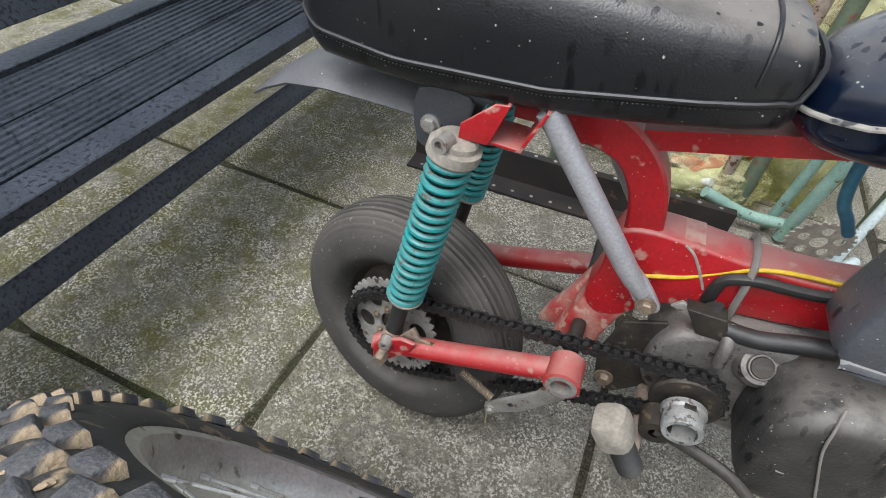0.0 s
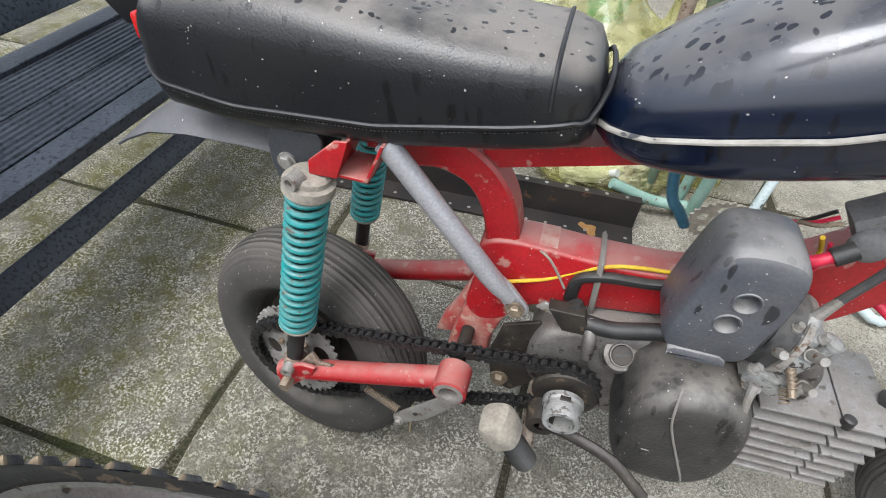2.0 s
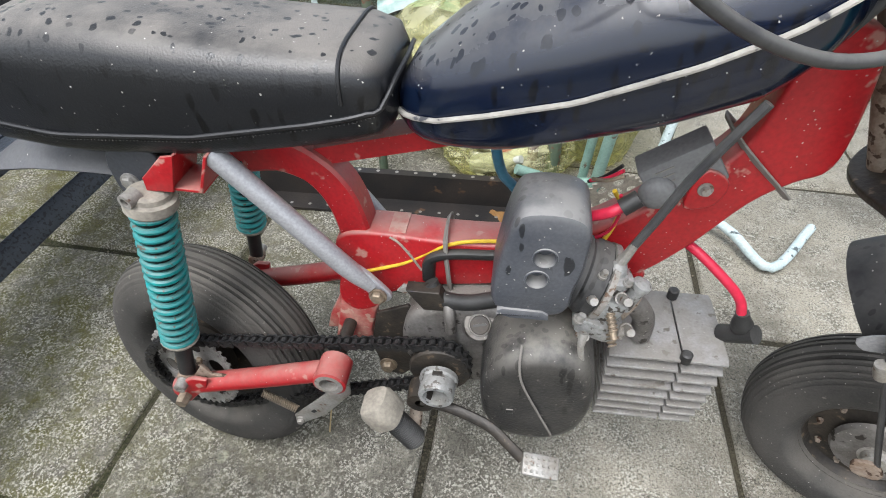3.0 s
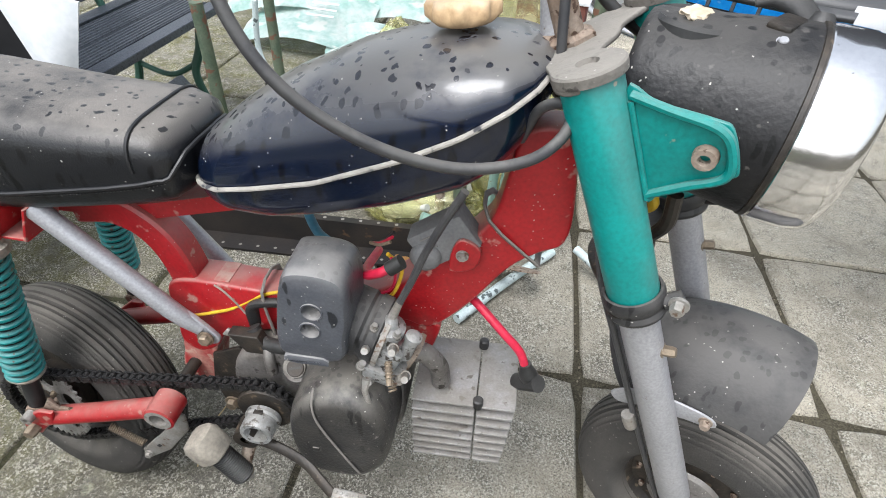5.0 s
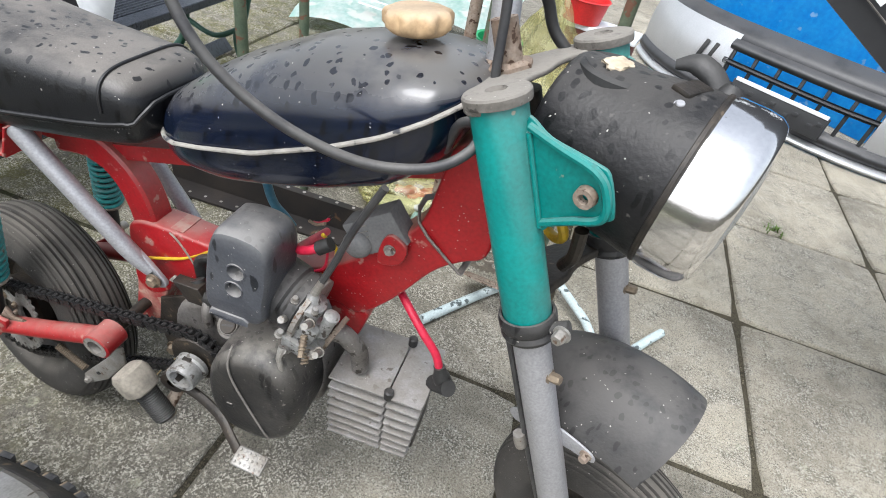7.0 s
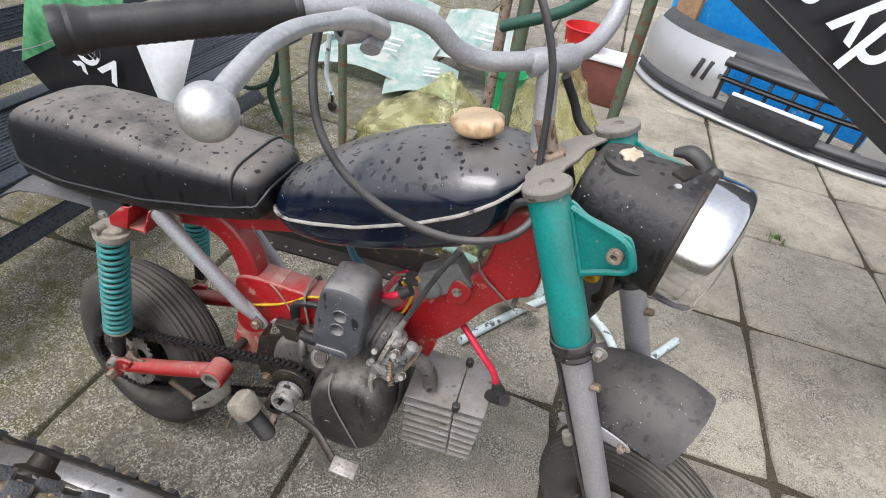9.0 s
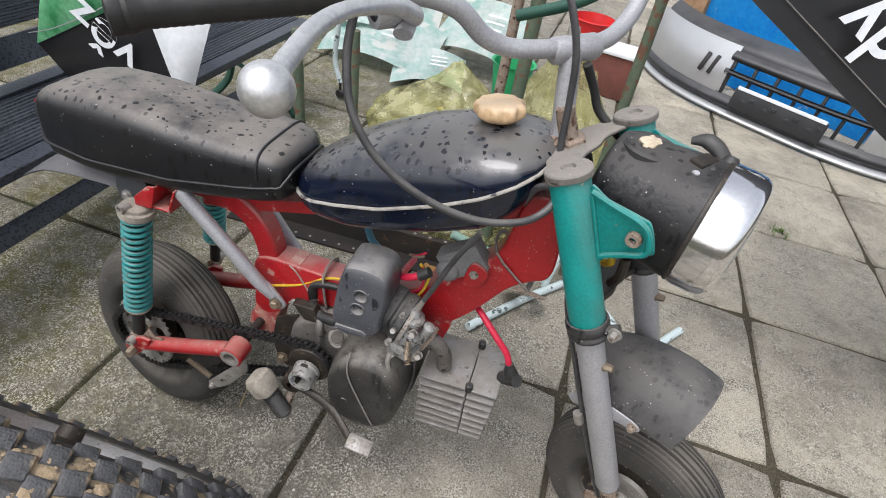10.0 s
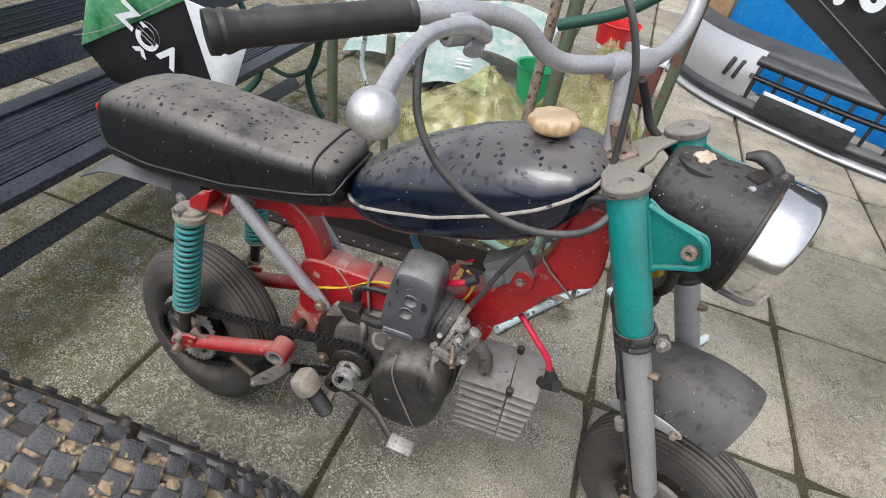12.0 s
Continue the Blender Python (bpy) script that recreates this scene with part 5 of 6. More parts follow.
# headlamp
ld = (V(math.cos(radians(-19)), math.sin(radians(-19)), 0) * math.cos(radians(4.5)) - V(0, 0, math.sin(radians(4.5)))).normalized()
HM = axis_matrix(V(0.970, -0.062, 0.811) - ld * 0.110, ld) @ Matrix.Scale(0.88, 4)
lamp_prof = [(0, -0.040), (0.074, -0.040), (0.081, -0.037), (0.0845, -0.030), (0.086, 0.0), (0.093, 0.060), (0.098, 0.105), (0.0985, 0.125), (0.095, 0.125)]
lamp = part("headlamp", lathe(lamp_prof, HM, 56), M["lampblack"], fork, "big weathered black headlamp with chrome rim", angle=60)
part("chrome_rim", lathe([(0.0985, 0.122), (0.1005, 0.124), (0.1012, 0.130), (0.1010, 0.156), (0.0990, 0.170), (0.0945, 0.178), (0.0890, 0.181), (0.0870, 0.178)], HM, 64), M["chrome"], lamp, "wide chrome headlamp rim")
part("clamp_ring", lathe([(0.0975, 0.116), (0.1000, 0.117), (0.1004, 0.121), (0.0990, 0.123)], HM, 64), M["greasy"], lamp)
part("lens", lathe([(0, 0.190), (0.05, 0.187), (0.088, 0.179)], HM, 48), mat("lens_glass", (0.5, 0.52, 0.53), None, 20, 0.08, 0.3, 0.1, 200), lamp)
# instrument opening, knob and switch plate on the shell's top


def on_lamp(deg, h, r=0.094):
    a = radians(deg)
    return HM @ V(r * math.cos(a), r * math.sin(a), h), HM.to_3x3() @ V(math.cos(a), math.sin(a), 0)


best = max(range(0, 360, 5), key=lambda d: on_lamp(d, 0)[1].z)
p, n = on_lamp(best, 0.010, 0.0812)
gauge = part("gauge_hole", lathe([(0.0, -0.004), (0.028, -0.004), (0.031, 0.000), (0.036, 0.002), (0.041, -0.001), (0.042, -0.008)], axis_matrix(p, n), 36), M["black"], lamp, "empty round instrument opening")
bm = bm_new()
bmesh.ops.create_icosphere(bm, subdivisions=3, radius=1.0)
for v in bm.verts:
    v.co = Vector((v.co.x * 0.020, v.co.y * 0.015, v.co.z * 0.007)) * (1 + 0.35 * noise.noise(v.co * 3.0))
bm.transform(axis_matrix(p + n * 0.002 - (HM.to_3x3() @ V(0, 0, 0.004)), n))
part("foam", bm, M["foam"], gauge, "crumbled cream foam in the opening")
p, n = on_lamp(best + 4, 0.085, 0.094)
sw = part("switch_plate", box((0.036, 0.021, 0.008), axis_matrix(p, n) @ pose(0, 0, 0, 0, 0, 20), 0.003), M["greasy"], lamp, "grubby switch plate")
p2, n2 = on_lamp(best - 18, 0.075, 0.094)
fwd = HM.to_3x3() @ V(0, 0, 1)
part("knob", sweep(bm_new(), smooth_path([p2 - fwd * 0.022 + n2 * 0.010, p2 - fwd * 0.004 + n2 * 0.018, p2 + fwd * 0.014 + n2 * 0.015, p2 + fwd * 0.030 + n2 * 0.004], 5), [0.005 + 0.006 * min(1, k / 6) for k in range(16)], 14, flat=0.6), M["black"], lamp, "black plastic switch knob")
part("knob_cap", lathe([(0, 0.012), (0.008, 0.011), (0.012, 0.005), (0.013, 0.0), (0, 0)], axis_matrix(p2 + fwd * 0.040, n2), 20), M["black"], lamp)
p3, n3 = on_lamp(best + 24, 0.085, 0.094)
bolt("shell_screw", p3, n3, 0.004, lamp, M["silver"], 0.003, False)

# handlebar, clamp, lever and grip
bar_pts = [(0.349, -0.332, 1.025), (0.424, -0.255, 1.030), (0.504, -0.165, 1.037), (0.564, -0.099, 1.034), (0.604, -0.066, 1.019), (0.632, -0.042, 0.989), (0.659, -0.021, 0.974), (0.694, 0.000, 0.971), (0.749, 0.042, 0.974), (0.779, 0.075, 0.978), (0.799, 0.110, 0.988), (0.816, 0.150, 1.014), (0.822, 0.190, 1.049), (0.819, 0.240, 1.079), (0.794, 0.340, 1.094)]
bars = part("handlebar", tube(bar_pts, 0.0125, 20, 6), M["silver"], fork, "silver painted handlebar with bent rise")
part("stem", sweep(bm_new(), [(0.762, 0.012, 0.845), (0.757, 0.018, 0.880), (0.745, 0.035, 0.965)], [0.0165, 0.0155, 0.0150], 22), M["silver"], bars, "silver stem tube")
part("stem_nut", lathe([(0, 0), (0.022, 0), (0.022, 0.016), (0.018, 0.020), (0, 0.020)], axis_matrix((0.763, 0.010, 0.838), (-0.15, 0.2, 1)), 6), M["rust"], bars, "rusty stem nut")
part("bar_clamp", sweep(bm_new(), [(0.718, 0.020, 0.967), (0.722, 0.023, 0.968), (0.772, 0.066, 0.973), (0.776, 0.070, 0.974)], [0.015, 0.0185, 0.0185, 0.015], 20), M["silver"], bars)
bolt("clamp_bolt", (0.742, 0.045, 0.985), (-0.1, 0.1, 1), 0.009, bars, M["steel"], 0.014)
gp = [Vector(q) for q in (bar_pts[0], bar_pts[1], Vector(bar_pts[1]).lerp(Vector(bar_pts[2]), 0.9))]
gd = (gp[0] - gp[2]).normalized()
gm = axis_matrix(gp[2], gd)
gl = (gp[0] - gp[2]).length
grip_prof = [(0.0, 0.0), (0.0185, 0.0), (0.0185, 0.006)] + [(0.0172 + 0.0006 * (k % 2), 0.008 + 0.004 * k) for k in range(int((gl - 0.03) / 0.004))] + [(0.0205, gl - 0.020), (0.0215, gl - 0.016), (0.0195, gl - 0.012), (0.0215, gl - 0.008), (0.0205, gl), (0.0, gl + 0.002)]
part("grip", lathe(grip_prof, gm, 28), M["black"], bars, "ribbed black rubber grip")
part("lever_clamp", lathe([(0.0130, -0.014), (0.0205, -0.014), (0.0215, -0.010), (0.0215, 0.010), (0.0205, 0.014), (0.013, 0.014)], axis_matrix((0.535, -0.134, 1.021), gd), 24), M["silver"], bars)
part("lever_perch", tube([(0.548, -0.115, 1.022), (0.560, -0.125, 1.010), (0.562, -0.145, 1.000)], [0.012] * 13, 12, flat=0.7), M["silver"], bars)
lever_pts = [(0.569, -0.128, 1.019), (0.561, -0.165, 1.034), (0.551, -0.202, 1.040), (0.546, -0.263, 1.047), (0.548, -0.324, 1.047), (0.550, -0.373, 1.036), (0.553, -0.402, 1.028)]
lp = smooth_path(lever_pts, 5)
lever = part("brake_lever", sweep(bm_new(), lp, [0.0105 - 0.004 * min(1, i / 14) + 0.001 * max(0, (i - 20) / 10) for i in range(len(lp))], 14, flat=1.25), M["brightalu"], bars, "polished aluminium brake lever with ball end")
bm = bm_new()
bmesh.ops.create_uvsphere(bm, u_segments=28, v_segments=18, radius=0.0205, matrix=Matrix.Translation((0.553, -0.410, 1.025)))
part("ball_end", bm, M["brightalu"], lever)
part("front_brake_cable", tube([(0.510, -0.160, 1.020), (0.508, -0.175, 0.975), (0.520, -0.190, 0.920), (0.556, -0.196, 0.868), (0.615, -0.190, 0.826), (0.682, -0.172, 0.800), (0.740, -0.150, 0.800), (0.770, -0.125, 0.815), (0.772, -0.105, 0.832), (0.750, -0.090, 0.822), (0.735, -0.07, 0.78)], 0.0052, 12), M["cable"], bars, "long black control cable looping past the tank")
part("clutch_cable", tube([(0.700, 0.000, 1.08), (0.728, -0.015, 1.045), (0.752, -0.020, 0.985), (0.760, -0.022, 0.92), (0.765, -0.030, 0.850), (0.775, -0.035, 0.80)], 0.0050, 12), M["cable"], bars, "black cable in front of the stem")
part("wire_loom", tube([(0.770, 0.040, 0.955), (0.790, 0.060, 0.915), (0.805, 0.065, 0.885), (0.835, 0.060, 0.862), (0.86, 0.04, 0.85)], 0.0065, 12), M["black"], bars)
part("loom", tube([(0.86, -0.05, 0.745), (0.88, -0.06, 0.715), (0.87, -0.03, 0.69), (0.84, 0.0, 0.70)], 0.006, 10), M["yellowwire"], fork)
part("lamp_stay", tube([fk(0.0, -0.02, 0.09), fk(0.022, -0.03, 0.115), fk(0.034, -0.03, 0.150)], 0.008, 10), M["greasy"], fork)

# the moped leans a little and its nose stands high
moped.matrix_world = Matrix(((0.99935, 0.00465, -0.03582, 0.02327), (-0.00384, 0.99973, 0.02276, -0.01400), (0.03592, -0.02261, 0.99910, 0.04087), (0, 0, 0, 1)))

# ---- motocross wheel in the foreground ----
M["mudtyre"] = mat("muddy_knobbly_rubber", (0.050, 0.052, 0.057), (0.100, 0.098, 0.095), 34, 0.65, 0, 0.6, 260, spots=(0.34, 0.26, 0.165), spot_scale=17, spot_size=0.57)
M["mud"] = mat("dried_mud", (0.36, 0.275, 0.17), (0.20, 0.155, 0.10), 40, 0.95, 0, 1.0, 130, spots=(0.05, 0.046, 0.042), spot_scale=24, spot_size=0.46)
M["sidewall"] = mat("dirty_sidewall_rubber", (0.030, 0.029, 0.028), (0.055, 0.050, 0.043), 14, 0.62, 0, 0.3, 200, spots=(0.15, 0.115, 0.075), spot_scale=30, spot_size=0.63)
KR, KW = 0.352, 0.050
kx = thing("motocross_wheel", "muddy knobbly motocross wheel with spoked alloy rim", "wheel", pose(0.110, -0.435, 0.350, 24, 0, 0))
KM = axis_matrix((0, 0, 0), (0, -1, 0))
prof = []
for a in np.linspace(-118, 118, 40):
    s, c = math.sin(radians(a)), math.cos(radians(a))
    prof.append((KR - 0.012 - 0.068 + 0.068 * (abs(c) ** 0.8 if c > 0 else -abs(c) * 0.7), KW * math.copysign(abs(s) ** 0.9, s)))
prof += [(KR - 0.118, 0.028), (KR - 0.118, -0.028), prof[0]]
carc = part("tyre", lathe(prof[9:31], KM, 160), M["mud"], kx, "tread caked with pale dried mud", angle=60)
for seg in (prof[:10], prof[30:]):
    part("sidewall", lathe(seg, KM, 128), M["sidewall"], carc, "dark dirty sidewall", angle=60)


def knob_mesh(w, l, h, mat_):
    bm = bm_new()
    lo = [(-w, -l), (w, -l), (w, l), (-w, l)]
    A = [bm.verts.new((x, y, -0.004)) for x, y in lo]
    B = [bm.verts.new((x * 0.93, y * 0.93, h * 0.75)) for x, y in lo]
    C = [bm.verts.new((x * 0.78, y * 0.80, h)) for x, y in lo]
    for k in range(4):
        bm.faces.new((A[k], A[(k + 1) % 4], B[(k + 1) % 4], B[k]))
        bm.faces.new((B[k], B[(k + 1) % 4], C[(k + 1) % 4], C[k]))
    bm.faces.new(C)
    return mesh_of("tread_block", bm, mat_, True, 60)


kn = [knob_mesh(0.0150, 0.0160, 0.008, M["mudtyre"]), knob_mesh(0.0135, 0.0150, 0.008, M["mudtyre"]), knob_mesh(0.0100, 0.0160, 0.008, M["mudtyre"])]
rk = random.Random(7)
for i in range(70):
    a0 = 2 * math.pi * i / 70
    rows_ = ((-0.017, 0), (0.017, 0)) if i % 2 == 0 else ((0.0, 0),)
    rows_ = rows_ + (((-0.036, 1), (0.036, 1)) if i % 2 else ((-0.047, 2), (0.047, 2)))
    for v, kind_ in rows_:
        ang = math.asin(max(-1, min(1, v / KW))) if abs(v) < KW else math.copysign(math.pi / 2, v)
        if kind_ == 2:
            ang = math.copysign(radians(68), v)
        r = KR - 0.080 + 0.068 * abs(math.cos(ang)) ** 0.8
        base_m = pose(0, 0, 0, 0, -math.degrees(a0), 0) @ Matrix.Translation((r, v, 0)) @ pose(0, 0, 0, 0, 0, math.degrees(ang) * 0.8) @ pose(0, 0, 0, 0, 90, 0) @ pose(0, 0, rk.uniform(-0.001, 0.001), 0, 0, rk.uniform(-9, 9) + 90)
        ob = new("tread_block", kn[kind_])
        ob.parent = carc
        ob.matrix_basis = base_m
# clods of dried mud between and over the blocks, in uneven patches
bm = bm_new()
for k in range(2200):
    a0, v = rk.uniform(0, 2 * math.pi), rk.gauss(0, 0.024)
    if abs(v) > 0.046 or noise.noise(Vector((math.cos(a0) * 7, math.sin(a0) * 7, v * 40))) < -0.05:
        continue
    ang = math.asin(v / KW)
    r = KR - 0.080 + 0.068 * abs(math.cos(ang)) ** 0.8 + rk.uniform(0.0, 0.0075)
    m_ = pose(0, 0, 0, 0, -math.degrees(a0), 0) @ Matrix.Translation((r, v, 0)) @ pose(0, 0, 0, rk.uniform(0, 360), 0, math.degrees(ang) * 0.8)
    size = rk.uniform(0.0014, 0.0034) + 0.0035 * rk.random() ** 4
    res = bmesh.ops.create_icosphere(bm, subdivisions=1, radius=size)
    for vert in res["verts"]:
        p = vert.co * (1 + 0.55 * noise.noise(vert.co * 260 + Vector((k, 0, 0))))
        vert.co = m_ @ Vector((p.x * 0.40, p.y * 1.0, p.z * 1.5))
M["clod"] = mat("pale_dried_mud", (0.36, 0.275, 0.175), (0.25, 0.19, 0.12), 60, 0.95, 0, 0.8, 160)
tagged(part("dried_mud", bm, M["clod"], carc, "pale dried mud caked between tread blocks"), kind="stuff")
M["alloy"] = mat("scuffed_alloy", (0.55, 0.54, 0.52), (0.40, 0.39, 0.37), 14, 0.3, 0.75, 0.1, 200, spots=(0.16, 0.14, 0.11), spot_scale=30, spot_size=0.6)
rimp = [(KR - 0.118, -0.040), (KR - 0.100, -0.043), (KR - 0.098, -0.038), (KR - 0.112, -0.033), (KR - 0.125, -0.018), (KR - 0.132, 0.0), (KR - 0.125, 0.018), (KR - 0.112, 0.033), (KR - 0.098, 0.038), (KR - 0.100, 0.043), (KR - 0.118, 0.040), (KR - 0.132, 0.024), (KR - 0.142, 0.0), (KR - 0.132, -0.024), (KR - 0.118, -0.040)]
krim = part("rim", lathe(rimp, KM, 96), M["alloy"], kx, "scuffed silver alloy rim", angle=50)
for i in range(32):
    a = 2 * math.pi * i / 32
    s = 1 if i % 2 else -1
    b = a + (0.55 if (i // 2) % 2 else -0.55)
    p0 = V(0.030 * math.cos(b), s * 0.030, 0.030 * math.sin(b))
    p1 = V((KR - 0.136) * math.cos(a), s * 0.004, (KR - 0.136) * math.sin(a))
    spk = part("spoke", sweep(bm_new(), [p0, p0.lerp(p1, 0.9), p0.lerp(p1, 0.9), p1], [0.0022, 0.0022, 0.0038, 0.0038], 8), M["alloy"], krim)
part("hub", lathe([(0, -0.06), (0.02, -0.06), (0.022, -0.04), (0.036, -0.034), (0.036, -0.026), (0.026, -0.02), (0.026, 0.02), (0.036, 0.026), (0.036, 0.034), (0.022, 0.04), (0.02, 0.06), (0, 0.06)], KM, 28), M["greasy"], kx)
straw = mat("dry_straw", (0.50, 0.38, 0.20), (0.40, 0.30, 0.15), 30, 0.8)

# ---- bench ----
M["wpc"] = mat("wet_slate_grey_board", (0.027, 0.032, 0.042), (0.044, 0.051, 0.064), 7, 0.26, 0, 0.3, 200, spots=(0.008, 0.010, 0.014), spot_scale=120, spot_size=0.55, rough2=0.5)
M["greeniron"] = mat("green_painted_iron", (0.012, 0.060, 0.042), (0.02, 0.075, 0.05), 20, 0.45, 0.1, 0.15, 200, spots=(0.10, 0.07, 0.04), spot_scale=70, spot_size=0.70)
bench = thing("garden_bench", "slate grey slatted garden bench with green iron legs", "bench", pose(-0.490, 0.35, 0, 0, 0, -1.5))
BL = 1.25


def board(w, th, groove, L=2 * BL):
    """A long board; grooved along its length if asked."""
    o = [(-w / 2, 0)]
    n = int(w / 0.017) if groove else 0
    top = []
    for k in range(n):
        xa = -w / 2 + w * (k + 0.25) / n
        xb = -w / 2 + w * (k + 0.75) / n
        top += [(xa - 0.001, th), (xa + 0.001, th - 0.004), (xb - 0.001, th - 0.004), (xb + 0.001, th)]
    o = [(-w / 2, 0.002), (-w / 2, th - 0.002), (-w / 2 + 0.002, th)] + top + [(w / 2 - 0.002, th), (w / 2, th - 0.002), (w / 2, 0.002)]
    return plate(o, -L / 2, L / 2, 0)


z = 0.405
for x, w, g in ((-0.030, 0.060, False), (-0.128, 0.120, True), (-0.258, 0.125, True), (-0.375, 0.060, False)):
    bm = board(w, 0.028, g)
    bm.transform(Matrix.Translation((x, 0, z)))
    part("seat_slat", bm, M["wpc"], bench, "grooved wet seat board" if g else "", smooth=False)
for k in range(4):
    bm = board(0.085, 0.026, k % 2 == 1)
    bm.transform(pose(-0.450 - 0.028 * k, 0, 0.500 + 0.105 * k, 0, 74, 0))
    part("back_slat", bm, M["wpc"], bench, smooth=False)
part("front_rail", box((0.010, 2 * BL, 0.065), pose(-0.250, 0, 0.085, 0, -38, 0), 0.002), M["wpc"], bench, "flat slate grey rail low under the seat")
for y in (-BL + 0.10, BL - 0.16):
    lg = part("leg", tube([(-0.02, y, 0.400), (-0.045, y, 0.30), (-0.085, y, 0.20), (-0.06, y, 0.09), (-0.01, y, 0.012)], 0.016, 10, flat=1.5), M["greeniron"], bench, "curved green cast iron leg")
    part("rear_leg", tube([(-0.36, y, 0.400), (-0.33, y, 0.28), (-0.36, y, 0.13), (-0.46, y, 0.012)], 0.016, 10, flat=1.5), M["greeniron"], lg)
    part("brace", tube([(-0.07, y, 0.24), (-0.20, y, 0.18), (-0.345, y, 0.22)], 0.011, 10), M["greeniron"], lg)
    part("back_arm", tube([(-0.40, y, 0.40), (-0.46, y, 0.55), (-0.56, y, 0.86)], 0.014, 10), M["greeniron"], lg)
    part("seat_bearer", box((0.40, 0.03, 0.02), pose(-0.20, y, 0.395), 0.003), M["greeniron"], lg)

# ---- posters ----
M["posterblack"] = mat("black_print", (0.008, 0.008, 0.009), (0.012, 0.012, 0.013), 6, 0.28, 0, 0.04, 60, spots=(0.02, 0.02, 0.02), spot_scale=20, spot_size=0.66)
M["posterwhite"] = mat("white_board", (0.72, 0.74, 0.76), (0.62, 0.65, 0.66), 5, 0.4, 0, 0.05, 60, spots=(0.25, 0.28, 0.20), spot_scale=12, spot_size=0.70)
M["postergreen"] = mat("green_leaf_print", (0.02, 0.16, 0.055), (0.16, 0.42, 0.22), 14, 0.3, 0, 0.03, 60)


def lettering(text, size, m, parent, material, name="lettering"):
    cu = bpy.data.curves.new(name, "FONT")
    cu.body = text
    cu.size = size
    cu.extrude = 0.0006
    cu.offset = size * 0.012
    ob = new(name, cu)
    dg = bpy.context.evaluated_depsgraph_get()
    me = bpy.data.meshes.new_from_object(ob.evaluated_get(dg))
    bpy.data.objects.remove(ob)
    bpy.data.curves.remove(cu)
    me.materials.clear()
    me.materials.append(material)
    t = new(name, me)
    t.parent = parent
    t.matrix_basis = m
    return t


def quad_sheet(corners, material, name, parent, th=0.004, bow=0.01, label=""):
    a, b, c, d = [Vector(p) for p in corners]
    n = (b - a).cross(d - a).normalized()
    rows = []
    for i in range(9):
        u = i / 8
        rows.append([a.lerp(b, u).lerp(d.lerp(c, u), k / 8) + n * bow * math.sin(math.pi * u) * math.sin(math.pi * k / 8) for k in range(9)])
    bm = open_loft(rows)
    bmesh.ops.recalc_face_normals(bm, faces=bm.faces)
    bmesh.ops.solidify(bm, geom=list(bm.faces), thickness=th)
    return part(name, bm, material, parent, label)


def frame_on(a, xdir, ydir):
    x = Vector(xdir).normalized()
    n = x.cross(Vector(ydir)).normalized()
    y = n.cross(x)
    m = Matrix((x, y, n)).transposed().to_4x4()
    m.translation = a
    return m

# posters on the bench and the banner
sign = thing("poster_board", "black and green election poster board leaning on the bench", "poster")
quad_sheet([(-0.857, 0.57, 0.528), (-0.768, 0.565, 0.436), (-0.345, 0.56, 0.440), (-0.435, 0.57, 0.757)], M["posterblack"], "board", sign, label="black printed panel")
quad_sheet([(-0.857, 0.565, 0.530), (-0.435, 0.565, 0.759), (-0.430, 0.59, 0.880), (-0.740, 0.60, 0.850)], M["postergreen"], "picture", sign, bow=0.03, label="green leafy picture panel")
part("wire_loop", tube([(-0.85, 0.54, 0.57), (-0.74, 0.535, 0.61), (-0.60, 0.54, 0.68), (-0.46, 0.55, 0.76)], 0.0016, 6), M["silver"], sign)
tm = frame_on(V(-0.452, 0.535, 0.600), (-0.80, 0, 0.60), (-0.60, 0, -0.80))
lettering("v\u011bz", 0.150, tm, sign, M["posterwhite"])
tub = thing("white_board", "white plastic board with green algae stain on the bench", "board")
quad_sheet([(-0.425, 0.555, 0.765), (-0.228, 0.57, 0.727), (-0.328, 0.57, 0.500), (-0.350, 0.56, 0.440)], M["posterwhite"], "sheet", tub, th=0.006, bow=-0.02)

banner = thing("banner_board", "large black printed board leaning at an angle beside the paving", "banner")
quad_sheet([(0.905, 0.48, 1.135), (3.00, 0.52, 0.004), (3.50, 0.68, 0.90), (1.60, 0.68, 2.05)], M["posterblack"], "board", banner, bow=0.0, label="black printed board")
bx = V(2.095, 0.03, -1.131).normalized()
tmb = frame_on(V(1.325, 0.468, 1.067), -bx, (-0.48, -0.06, -0.87))
lettering("dy si", 0.140, tmb, banner, M["posterwhite"])
part("hem_line", tube([(0.985, 0.474, 1.135), (1.40, 0.482, 0.910), (1.90, 0.492, 0.640)], 0.0012, 6), M["tie"], banner)

# ---- black perforated channel on the paving ----
rail = thing("steel_channel", "black perforated steel channel lying on the paving", "channel", pose(0.140, 0.675, 0, 0, 0, 1.5))
M["blacksteel"] = mat("rusty_black_steel", (0.014, 0.013, 0.013), (0.03, 0.024, 0.02), 9, 0.45, 0.3, 0.15, 200, spots=(0.10, 0.055, 0.03), spot_scale=16, spot_size=0.68)
bm = plate([(-0.040, 0.0), (-0.036, 0.0), (-0.036, 0.004), (0.034, 0.004), (0.034, 0.096), (0.055, 0.096), (0.055, 0.100), (0.030, 0.100), (0.030, 0.008), (-0.040, 0.008)], -0.450, 0.450, 0)
bm.transform(pose(0, 0, 0, 0, 0, 90))
part("channel_body", bm, M["blacksteel"], rail, smooth=False)
